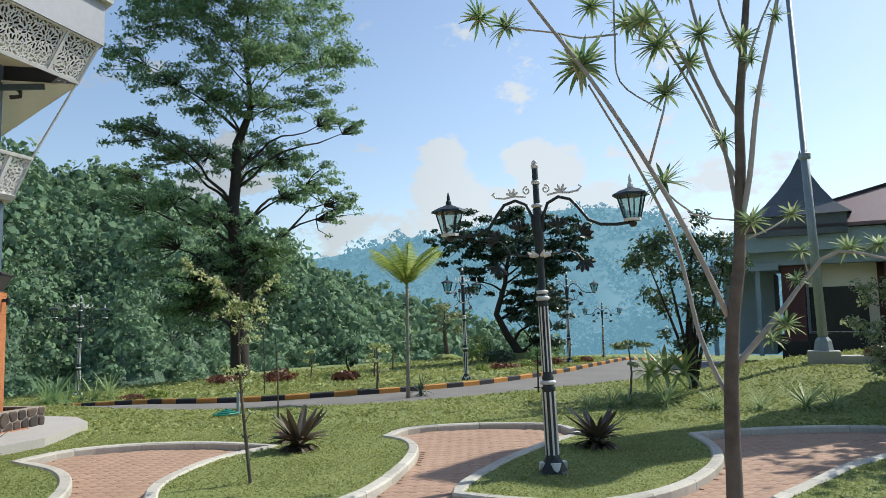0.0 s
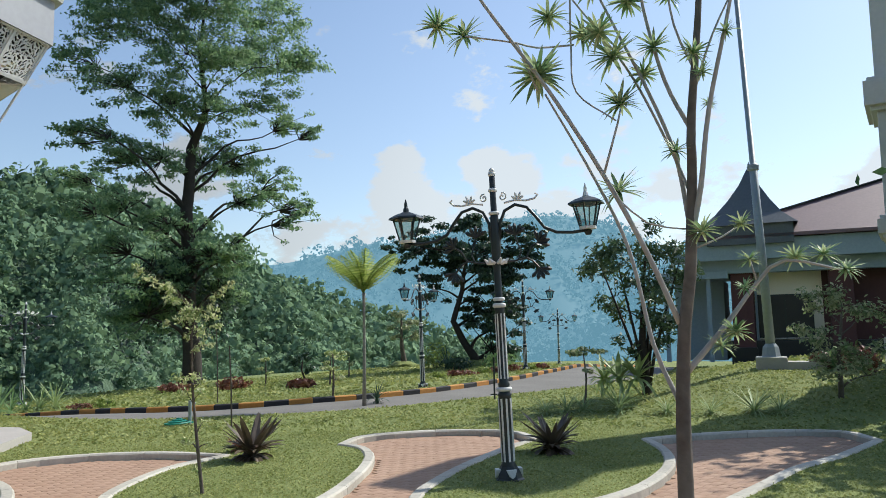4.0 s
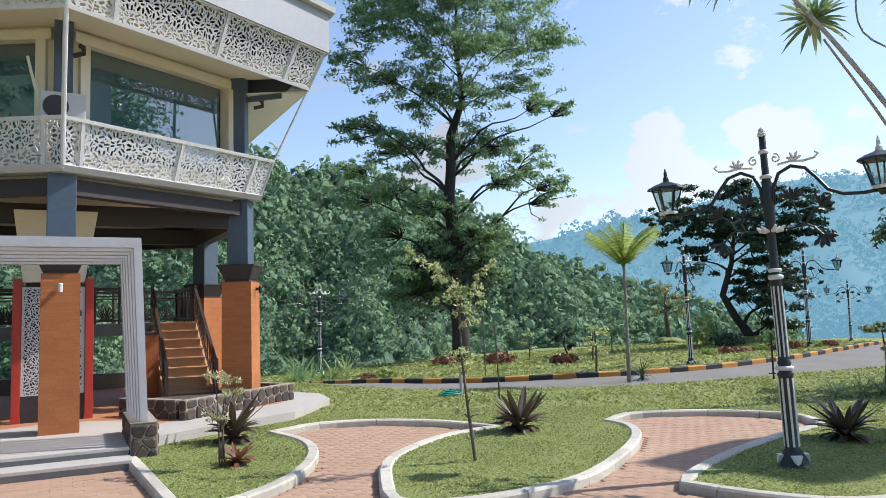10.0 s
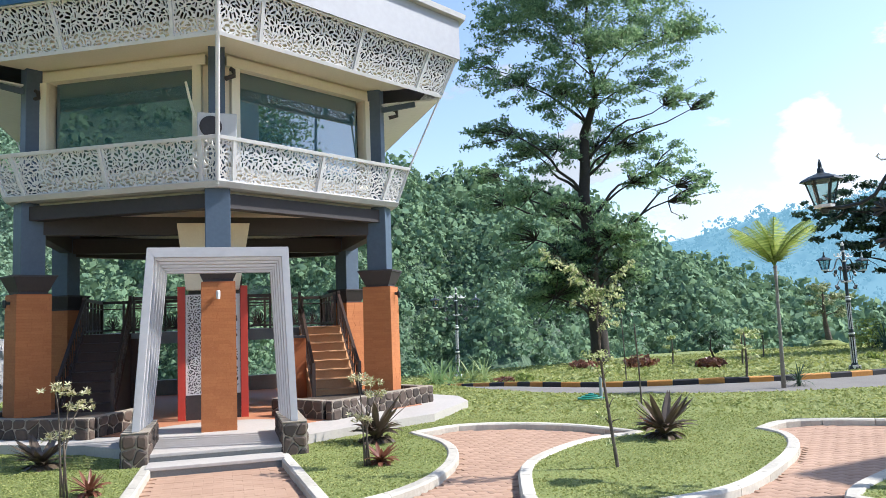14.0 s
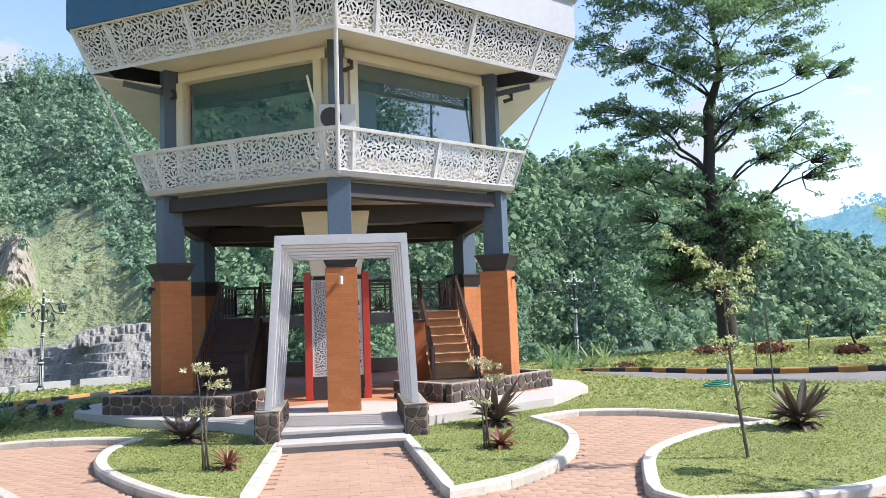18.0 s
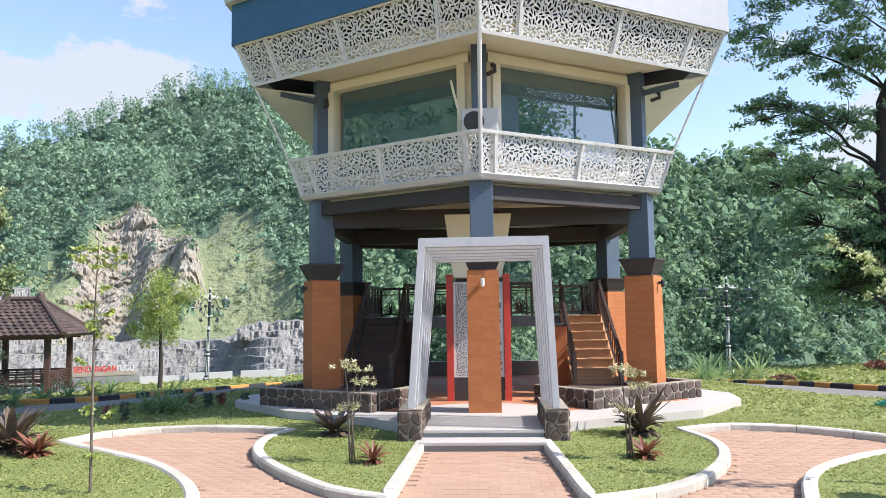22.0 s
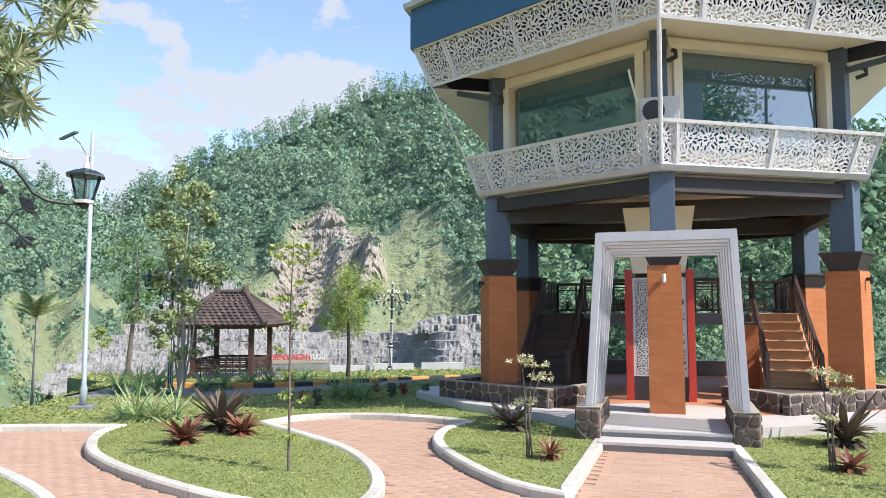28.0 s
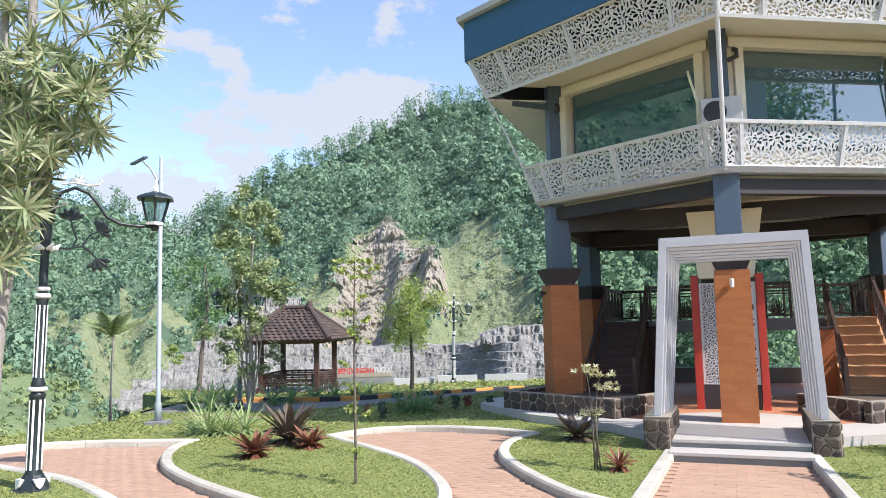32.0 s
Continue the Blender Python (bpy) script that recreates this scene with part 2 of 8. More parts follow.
def glass(name, tint, rough=0.02, clear=0.25):
    """Tinted pane: part sheet, part mirror by the angle of view."""
    m = bpy.data.materials.new(name)
    m.use_nodes = True
    nd, ln = m.node_tree.nodes, m.node_tree.links
    p = nd["Principled BSDF"]
    p.inputs["Base Color"].default_value = (*tint, 1)
    p.inputs["Roughness"].default_value = rough
    p.inputs["Specular IOR Level"].default_value = 1.0
    p.inputs["IOR"].default_value = 2.0
    tr = nd.new("ShaderNodeBsdfTransparent")
    tr.inputs["Color"].default_value = (0.6, 0.75, 0.75, 1)
    mx = nd.new("ShaderNodeMixShader")
    mx.inputs[0].default_value = clear
    ln.new(p.outputs[0], mx.inputs[1])
    ln.new(tr.outputs[0], mx.inputs[2])
    ln.new(mx.outputs[0], nd["Material Output"].inputs["Surface"])
    return m


M["pane"] = glass("tinted_window_glass", (0.028, 0.10, 0.125), 0.015, 0.12)
M["lampglass"] = glass("lantern_glass", (0.35, 0.45, 0.45), 0.05, 0.8)


# ---- building helpers ----
def mesh_ob(name, verts, faces, material, parent=None, label="", smooth=False):
    me = bpy.data.meshes.new(name)
    me.from_pydata([tuple(v) for v in verts], [], [tuple(f) for f in faces])
    if material:
        me.materials.append(material)
    if smooth:
        me.polygons.foreach_set("use_smooth", [True] * len(me.polygons))
    me.update()
    ob = new(name, me)
    if parent:
        ob.parent = parent
    if label:
        ob["label"] = label
    return ob


def part(name, bm, material, parent=None, label="", smooth=False):
    me = bpy.data.meshes.new(name)
    bm.normal_update()
    bm.to_mesh(me)
    bm.free()
    if material:
        me.materials.append(material)
    if smooth:
        me.polygons.foreach_set("use_smooth", [True] * len(me.polygons))
    ob = new(name, me)
    if parent:
        ob.parent = parent
    if label:
        ob["label"] = label
    return ob


def thing(name, at=(0, 0, 0), turn=0.0, label="", category="", group="", kind=""):
    ob = new(name)
    ob.matrix_basis = pose(*at, 0, 0, turn)
    ob.empty_display_size = 0.1
    return tagged(ob, label, category, group, kind)


def box(bm, c, s, turn=0.0, taper=1.0, bev=0.0):
    """A box round c of size s; its top is taper times as wide as its foot."""
    x, y, z = (v / 2 for v in s)
    rot = Matrix.Rotation(radians(turn), 3, "Z")
    vs = []
    for zz, k in ((-z, 1.0), (z, taper)):
        for xx, yy in ((-x, -y), (x, -y), (x, y), (-x, y)):
            vs.append(bm.verts.new(rot @ Vector((xx * k, yy * k, zz)) + Vector(c)))
    fs = [bm.faces.new([vs[i] for i in f]) for f in ((3, 2, 1, 0), (4, 5, 6, 7), (0, 1, 5, 4), (1, 2, 6, 5), (2, 3, 7, 6), (3, 0, 4, 7))]
    if bev:
        bmesh.ops.bevel(bm, geom=list({e for f in fs for e in f.edges}), offset=bev, segments=2, affect="EDGES", profile=0.6)
    return bm


def prism(bm, ring0, ring1, cap=True):
    """A solid between two rings of as many points."""
    a = [bm.verts.new(v) for v in ring0]
    b = [bm.verts.new(v) for v in ring1]
    n = len(a)
    for i in range(n):
        bm.faces.new((a[i], a[(i + 1) % n], b[(i + 1) % n], b[i]))
    if cap:
        bm.faces.new(a[::-1])
        bm.faces.new(b)
    return bm


def beam(bm, p, q, w, h=None, up=(0, 0, 1)):
    """A square bar from p to q."""
    p, q, h = Vector(p), Vector(q), h or w
    d = (q - p).normalized()
    side = d.cross(Vector(up))
    side = side.normalized() if side.length > 1e-4 else Vector((1, 0, 0))
    over = side.cross(d)
    ring = [side * (w / 2 * a) + over * (h / 2 * b) for a, b in ((-1, -1), (1, -1), (1, 1), (-1, 1))]
    return prism(bm, [p + r for r in ring], [q + r for r in ring])


def lathe(bm, profile, n=16, at=(0, 0, 0), squash=1.0):
    rings = []
    for r, z in profile:
        rings.append([bm.verts.new((at[0] + r * math.cos(2 * math.pi * i / n), at[1] + r * squash * math.sin(2 * math.pi * i / n), at[2] + z)) for i in range(n)])
    for a, b in zip(rings, rings[1:]):
        for i in range(n):
            bm.faces.new((a[i], a[(i + 1) % n], b[(i + 1) % n], b[i]))
    bm.faces.new(rings[0][::-1])
    bm.faces.new(rings[-1])
    return bm


def tube(bm, pts, radii, n=8):
    """A round limb along a line of points."""
    pts = [Vector(p) for p in pts]
    if not hasattr(radii, "__len__"):
        radii = [radii] * len(pts)
    rings, side = [], None
    for i, p in enumerate(pts):
        d = (pts[min(i + 1, len(pts) - 1)] - pts[max(i - 1, 0)]).normalized()
        if side is None:
            side = d.orthogonal().normalized()
        side = (side - d * side.dot(d)).normalized()
        over = d.cross(side)
        rings.append([bm.verts.new(p + (side * math.cos(2 * math.pi * k / n) + over * math.sin(2 * math.pi * k / n)) * radii[i]) for k in range(n)])
    for a, b in zip(rings, rings[1:]):
        for k in range(n):
            bm.faces.new((a[k], a[(k + 1) % n], b[(k + 1) % n], b[k]))
    bm.faces.new(rings[0][::-1])
    bm.faces.new(rings[-1])
    return bm


def spline(pts, step=0.25, closed=False):
    """Points along a smooth curve through pts; a doubled point is a corner."""
    runs, run = [], [Vector(pts[0])]
    for p in pts[1:]:
        p = Vector(p)
        if (p - run[-1]).length < 1e-6:
            runs.append(run)
            run = [p]
        else:
            run.append(p)
    runs.append(run)
    out = []
    for run in runs:
        if len(run) < 2:
            continue
        e = [run[0] * 2 - run[1], *run, run[-1] * 2 - run[-2]]
        for i in range(1, len(e) - 2):
            a, b, c, d = e[i - 1 : i + 3]
            n = max(1, int((c - b).length / step))
            for k in range(n):
                t = k / n
                out.append(0.5 * (2 * b + (c - a) * t + (2 * a - 5 * b + 4 * c - d) * t * t + (3 * b - a - 3 * c + d) * t**3))
    out.append(Vector(pts[-1]))
    return out


def polar(az, d, z=0.0):
    """A place by its bearing from the camera's stand (degrees, clockwise from +y) and its distance."""
    return Vector((d * math.sin(radians(az)), d * math.cos(radians(az)), z))


def aloft(az, el, d):
    """The same, with the height given by the angle over eye level."""
    return polar(az, d, EYE[2] + d * math.tan(radians(el)))


def terrain(x, y):
    """The gardens fall away gently behind the tower; a bank rises to the hall."""
    s = y - 9 - 0.5 * max(0.0, x)
    z = -(0.049 + 0.007 * max(-1.0, min(1.0, x / 6))) * (s + math.sqrt(s * s + 4) - 2) / 2 if s > 0 else 0.0
    z -= 0.06 * max(0.0, x - 26.0)
    near = min(1.0, max(0.0, (math.hypot(x + 0.15, y - 14.7) - 5.0) / 5.0))
    z *= near * near * (3 - 2 * near)
    a = max(0.0, min(1.0, (x - 12.5 + 0.1 * y) / 5.5)) * max(0.0, min(1.0, (10.5 - y) / 3.0))
    g = max(0.0, min(1.0, 1.2 - math.hypot(x + 17.0, y - 24.0) / 7.0))
    z -= 0.30 * g * g * (3 - 2 * g)
    if x < 2:
        z -= 0.12 * max(0.0, math.hypot(x, y) - 31.0)
    return max(z, -2.4) + 0.55 * a * a * (3 - 2 * a)


def stand(az, dip, lift=0.066):
    """The place on the ground seen on that bearing, that many degrees below eye level."""
    d = 3.0
    while d < 60 and EYE[2] - d * math.tan(radians(dip)) > terrain(d * math.sin(radians(az)), d * math.cos(radians(az))) + lift:
        d += 0.02
    p = polar(az, d)
    return Vector((p.x, p.y, terrain(p.x, p.y) + lift))


def leaves(centres, normals, size, long=1.8, rng=None):
    """Verts and faces of rhombic leaves, numpy arrays."""
    rng = rng or np.random.default_rng(1)
    n = len(centres)
    nrm = normals / (np.linalg.norm(normals, axis=1, keepdims=True) + 1e-9)
    ref = rng.normal(size=(n, 3))
    u = np.cross(nrm, ref)
    u /= np.linalg.norm(u, axis=1, keepdims=True) + 1e-9
    v = np.cross(nrm, u)
    s = (size * rng.uniform(0.6, 1.35, n))[:, None]
    a, b = u * s * long / 2, v * s / 2
    vs = np.stack([centres - a, centres - b * 0.9 + nrm * s * 0.12, centres + a, centres + b * 0.9 + nrm * s * 0.12], 1).reshape(-1, 3)
    fs = np.arange(4 * n).reshape(n, 4)
    return vs, fs


def raw_mesh(name, vs, fs, material, parent=None, label=""):
    me = bpy.data.meshes.new(name)
    vs, fs = np.asarray(vs, np.float32), np.asarray(fs, np.int32)
    k = fs.shape[1]
    me.vertices.add(len(vs))
    me.vertices.foreach_set("co", vs.ravel())
    me.loops.add(fs.size)
    me.loops.foreach_set("vertex_index", fs.ravel())
    me.polygons.add(len(fs))
    me.polygons.foreach_set("loop_start", np.arange(0, fs.size, k, dtype=np.int32))
    me.polygons.foreach_set("loop_total", np.full(len(fs), k, np.int32))
    me.materials.append(material)
    me.update(calc_edges=True)
    ob = new(name, me)
    if parent:
        ob.parent = parent
    if label:
        ob["label"] = label
    return ob

# ---- ground: paving, lawn, road, kerbs ----
RIGHT = [(0.70, 9.62), (0.88, 6.70), (0.88, 6.70), (1.43, 6.95), (2.01, 7.5), (2.53, 8.44), (2.75, 9.45), (2.58, 10.5), (2.58, 10.5), (3.35, 10.85), (4.19, 10.61), (4.9, 9.95), (5.33, 9.04), (5.33, 9.04),
         (4.35, 8.75), (3.27, 7.83), (2.75, 6.75), (2.57, 6.12), (2.68, 5.84), (2.68, 5.84), (3.42, 5.73), (4.44, 5.92), (5.61, 6.69), (6.45, 7.45), (6.85, 8.08), (6.87, 8.53), (6.87, 8.53)]
RIGHT2 = [(6.87, 8.53), (7.5, 8.86), (8.07, 8.76), (8.83, 8.23), (9.3, 7.4), (8.95, 6.65), (8.95, 6.65), (7.66, 6.34), (6.47, 5.95), (5.45, 5.49), (5.05, 5.2), (5.05, 5.2), (5.27, 4.58), (5.76, 4.0), (6.78, 3.85), (8.1, 4.15),
          (9.1, 4.7), (9.8, 5.34), (9.8, 5.34), (10.67, 4.95), (11.65, 4.2), (12.1, 3.4), (11.5, 2.8), (11.5, 2.8), (9.91, 2.85), (8.87, 2.98), (7.56, 2.95), (6.86, 2.94), (6.86, 2.94), (6.3, 1.8), (6.6, 0.2), (8.0, -1.5), (9.5, -2.2)]
LEFT = [(-0.88, 9.62), (-0.95, 6.75), (-0.95, 6.75), (-1.52, 7.08), (-2.33, 8.1), (-2.82, 9.02), (-2.97, 9.91), (-2.81, 10.56), (-2.81, 10.56), (-3.49, 10.85), (-4.56, 10.91), (-5.43, 10.52), (-5.72, 9.76), (-5.72, 9.76),
        (-4.86, 9.1), (-3.83, 8.31), (-3.12, 7.48), (-2.67, 6.65), (-2.53, 5.94), (-2.72, 5.62), (-2.72, 5.62), (-3.73, 5.78), (-5.05, 6.33), (-6.18, 7.0), (-6.85, 7.63), (-7.3, 8.3), (-7.43, 8.86), (-7.43, 8.86)]
LEFT2 = [(-7.43, 8.86), (-8.23, 8.62), (-8.96, 8.35), (-9.7, 7.8), (-9.9, 7.0), (-9.9, 7.0), (-8.6, 6.6), (-7.2, 6.3), (-6.15, 5.86), (-5.14, 5.25), (-4.7, 4.7), (-4.7, 4.7), (-5.4, 3.6), (-6.2, 2.2), (-6.4, 0.2), (-8.0, -1.5), (-9.5, -2.2)]


def flat(pts):
    return [(p[0], p[1], 0.0) for p in pts]


kerb_right = spline(flat(RIGHT + RIGHT2[1:]), 0.22)
kerb_left = spline(flat(LEFT + LEFT2[1:]), 0.22)
paved = [(p.x, p.y) for p in kerb_left[::-1]] + [(p.x, p.y) for p in kerb_right] + [(9.0, -9.0), (-9.0, -9.0)]
ROAD_MID = spline(flat([(60, 24), (42, 20), (30, 16.2), (22, 13.6), (17, 12.75), (13, 12.7), (10.2, 13.2), (8.0, 14.7), (6.6, 17.0), (5.9, 20.5), (4.2, 24.5), (0, 26.3), (-3.9, 24.6), (-5.9, 21.6), (-6.4, 18.6), (-7.1, 16.7), (-8.6, 15.3), (-10.6, 14.4), (-12.4, 13.6)]), 0.6)
HALF = 1.15


def offset(line, d):
    out = []
    for i, p in enumerate(line):
        t = (line[min(i + 1, len(line) - 1)] - line[max(i - 1, 0)]).normalized()
        out.append(p + Vector((t.y, -t.x, 0)) * d)
    return out


def road_half(p):
    return HALF + 0.9 * max(0.0, min(1.0, (p.x - 14) / 8)) + 0.6 * max(0.0, min(1.0, (-p.x - 5.0) / 2.0))


road_far = [p + (q - p) * road_half(p) for p, q in zip(ROAD_MID, offset(ROAD_MID, 1.0))]
road_near = [p + (q - p) * road_half(p) for p, q in zip(ROAD_MID, offset(ROAD_MID, -1.0))]
road_poly = [(p.x, p.y) for p in road_far] + [(p.x, p.y) for p in road_near[::-1]]
PLATFORM = [(-1.15, 9.75), (0.98, 9.75), (1.05, 10.3), (1.6, 10.65), (3.18, 11.5), (4.2, 12.9), (4.3, 13.8), (3.6, 15.0), (3.4, 18.0), (-3.4, 18.0), (-3.9, 15.0), (-4.6, 13.9), (-4.49, 13.04), (-3.2, 11.7), (-1.82, 10.9), (-1.25, 10.3)]


def inside(poly, x, y):
    """Which of the points lie within the polygon."""
    x, y = np.asarray(x, float), np.asarray(y, float)
    res = np.zeros(x.shape, bool)
    n = len(poly)
    for i in range(n):
        (x0, y0), (x1, y1) = poly[i], poly[(i + 1) % n]
        if y0 == y1:
            continue
        hit = ((y0 > y) != (y1 > y)) & (x < (x1 - x0) * (y - y0) / (y1 - y0) + x0)
        res ^= hit
    return res


from mathutils.geometry import delaunay_2d_cdt

gv, ge = [], []


def add_loop(poly, closed=True):
    k = len(gv)
    gv.extend(Vector(p) for p in poly)
    n = len(poly)
    ge.extend((k + i, k + (i + 1) % n) for i in range(n if closed else n - 1))


EDGE = [(-70, -60), (75, -60), (75, 42), (52, 46), (34, 41), (24, 38), (14, 35), (6, 37), (-4, 39), (-12, 36), (-20, 33), (-22, 26), (-19, 20), (-14.6, 16.6), (-12.0, 12.6), (-10.8, 10.7), (-10.6, 9.2), (-11.4, 7.0), (-13.2, 4.5), (-17, 0), (-35, -22)]
add_loop([(p.x, p.y) for p in spline(flat(EDGE + EDGE[:1]), 3.0)[:-1]])
add_loop(paved)
add_loop(road_poly)
for gx in np.arange(-66, 74, 1.0):
    for gy in np.arange(-56, 44, 1.0):
        if (abs(gx) < 24 and -4 < gy < 36) or (int(gx) % 5 == 0 and int(gy) % 5 == 0):
            gv.append(Vector((gx + 0.31, gy + 0.17)))
cv, _, cf, *_ = delaunay_2d_cdt(gv, ge, [], 1, 1e-4)
cx = np.array([[cv[i][0] for i in f] for f in cf]).mean(1)
cy = np.array([[cv[i][1] for i in f] for f in cf]).mean(1)
in_paved, in_road = inside(paved, cx, cy), inside(road_poly, cx, cy)


def sheet(name, pick, lift, material, label, category):
    used, faces, verts = {}, [], []
    for i in np.nonzero(pick)[0]:
        row = []
        for k in cf[i]:
            if k not in used:
                used[k] = len(verts)
                verts.append((cv[k][0], cv[k][1], terrain(*cv[k]) + lift))
            row.append(used[k])
        faces.append(row)
    return tagged(mesh_ob(name, verts, faces, material, smooth=True), label, category, kind="structure")


lawn = sheet("ground", ~in_paved & ~in_road, 0.066, M["lawn"], "trimmed green lawn round the brick paths", "lawn")
road = sheet("road", in_road & ~in_paved, 0.03, M["asphalt"], "grey asphalt lane curving round the garden", "road")
bm = bmesh.new()
box(bm, (1.1, 1.5, -0.112), (22.4, 21, 0.2))
paving = tagged(part("pavement", bm, M["joint"]), "red brick paved plaza with curved bays", "pavement", kind="structure")


def kerb_run(name, line, width, top, foot, length, mats, label, skip=None):
    """A row of kerb stones along a line, each stone a piece of its own."""
    root = thing(name, label=label, category="kerb", kind="structure")
    i, n, count = 0, max(1, round(length / (line[1] - line[0]).length)), 0
    while i < len(line) - 1:
        j = min(i + n, len(line) - 1)
        seg = line[i : j + 1]
        if skip and skip(seg[0]):
            i = j
            continue
        bm = bmesh.new()
        rings = []
        for k, p in enumerate(seg):
            a, b = line[max(i + k - 1, 0)], line[min(i + k + 1, len(line) - 1)]
            t = (b - a).normalized()
            s = Vector((t.y, -t.x, 0))
            q = p.copy()
            if k == 0:
                q += t * 0.004
            if k == len(seg) - 1:
                q -= t * 0.004
            z = terrain(q.x, q.y)
            h = width / 2
            rings.append([bm.verts.new((q + s * o) + Vector((0, 0, z + zz))) for o, zz in ((-h, foot), (h, foot), (h, top - 0.02), (h - 0.02, top), (-h + 0.02, top), (-h, top - 0.02))])
        for a, b in zip(rings, rings[1:]):
            for k in range(6):
                bm.faces.new((a[k], b[k], b[(k + 1) % 6], a[(k + 1) % 6]))
        bm.faces.new(rings[0])
        bm.faces.new(rings[-1][::-1])
        part("kerb_stone", bm, mats[count % len(mats)], root)
        count += 1
        i = j
    return root


kerb_run("kerb", kerb_right, 0.14, 0.088, -0.03, 0.66, [M["kerb"]], "white painted concrete kerb edging the curved lawns")
kerb_run("kerb", kerb_left, 0.14, 0.088, -0.03, 0.66, [M["kerb"]], "white painted concrete kerb edging the curved lawns")
kerb_run("road_kerb", road_far, 0.15, 0.15, 0.0, 0.5, [M["yellow"], M["black"]], "yellow and black striped concrete road kerb", skip=lambda p: p.x > 42 or p.x < -12.0)
bm = bmesh.new()
prism(bm, [(x, y, -0.3) for x, y in PLATFORM], [(x, y, 0.19) for x, y in PLATFORM])
tagged(part("platform", bm, M["step"]), "pale stone tiled platform under the tower", "platform", kind="structure")

rim = spline(flat(EDGE + EDGE[:1]), 3.0)
bv_ = [(p.x, p.y, terrain(p.x, p.y) + 0.062) for p in rim] + [(p.x * 1.12, p.y * 1.12, -3.5) for p in rim] + [(p.x * 1.9, p.y * 1.9, -22.0) for p in rim]
nr_ = len(rim)
tagged(mesh_ob("bank", bv_, [(i + r * nr_, i + 1 + r * nr_, i + 1 + (r + 1) * nr_, i + (r + 1) * nr_) for i in range(nr_ - 1) for r in (0, 1)], M["meadow"], smooth=True), "grassy bank falling away from the garden's edge", "bank", kind="structure")

# ---- hills, quarry, clouds ----
def ridge(table, az):
    return float(np.interp(az, [a for a, _ in table], [e for _, e in table]))


def hill(name, table, near, far, low, bare, material, tree, count, size, label, seed, rough=4.0, woods=-60, open_ground=None, scrub=None, fold=0.0):
    """A wooded hillside: a sheet from a low foot to the ridge, with single crowns all over it and scrub where it is bare; fold brings one flank nearer, so that it faces away from the sun."""
    a0, a1 = table[0][0], table[-1][0]
    na, nr = int((a1 - a0) / 0.8) + 1, 26
    verts, faces = [], []

    def place(az, t):
        d = near + (far - near) * t
        top = math.tan(radians(ridge(table, az))) * far + EYE[2]
        z = low + (top - low) * (t ** 1.15)
        z += rough * 2.0 * (noise.noise(Vector((az * 0.16, t * 3.0, seed))) + 0.5 * noise.noise(Vector((az * 0.5, t * 8.0, seed + 5)))) * min(1, 3 * t) * (1.0 - 0.8 * t)
        turned = max(0.0, min(1.0, (az + 23.0) / 12.0)) if fold else 0.0
        near_by = 1.0 - fold * turned * turned * (3 - 2 * turned)
        return polar(az, d * near_by, EYE[2] + (z - EYE[2]) * near_by)

    for i in range(na):
        az = a0 + (a1 - a0) * i / (na - 1)
        for j in range(nr):
            verts.append(place(az, j / (nr - 1)))
        back = place(az, 1.0)
        verts.append(back * 1.15 - Vector((0, 0, (back.z - low) * 0.4)))
    m = nr + 1
    faces = [(i * m + j, (i + 1) * m + j, (i + 1) * m + j + 1, i * m + j + 1) for i in range(na - 1) for j in range(nr)]
    ob = tagged(mesh_ob(name, verts, faces, material, smooth=True), label, "hill", kind="structure")
    if open_ground:
        ob.data.materials.append(open_ground)
        for i, f in enumerate(ob.data.polygons):
            az, t = a0 + (a1 - a0) * (i // nr + 0.5) / (na - 1), (i % nr + 0.5) / (nr - 1)
            f.material_index = 1 if bare(az, t) else 0
    rng = np.random.default_rng(seed)
    for leaf, low_growth in ((tree, False), (scrub, True)):
        if leaf is None:
            continue
        vs_all, fs_all, ns_all, k = [], [], [], 0
        for _ in range(count):
            az, t = rng.uniform(max(a0, woods), a1), rng.uniform(0.0, 1.0) ** 0.85
            if bool(bare(az, t)) != low_growth and rng.uniform() > 0.04:
                continue
            if low_growth and noise.noise(Vector((az * 0.9, t * 30, seed))) < 0.02:
                continue
            p = np.array(place(az, t))
            if p[2] < EYE[2] - (0.035 if -42 < az < -13 else 0.13) * math.hypot(p[0], p[1]):
                continue
            r = size * min(2.0, math.exp(rng.normal() * 0.38)) * (0.55 + 0.6 * t) * (rng.uniform(0.25, 0.7) if low_growth else 1.0)
            vs, fs, soft = crown_lobes(p, r, rng.uniform(0.8, 1.4) if not low_growth else 0.6, 2 if low_growth else 3, rng, 19 if math.hypot(p[0], p[1]) < 150 and not low_growth else 8)
            vs_all.append(vs)
            fs_all.append(fs + k)
            ns_all.append(soft)
            k += len(vs)
        if vs_all:
            wood = raw_mesh("scrub" if low_growth else "forest", np.concatenate(vs_all), np.concatenate(fs_all), leaf)
            wood.data.polygons.foreach_set("use_smooth", [True] * len(wood.data.polygons))
            wood.data.normals_split_custom_set_from_vertices(np.concatenate(ns_all).tolist())
            tagged(wood, "yellowish scrub on the open slope" if low_growth else "dense green forest of crowded crowns on the hillside", "scrub" if low_growth else "forest", kind="stuff")
    return place


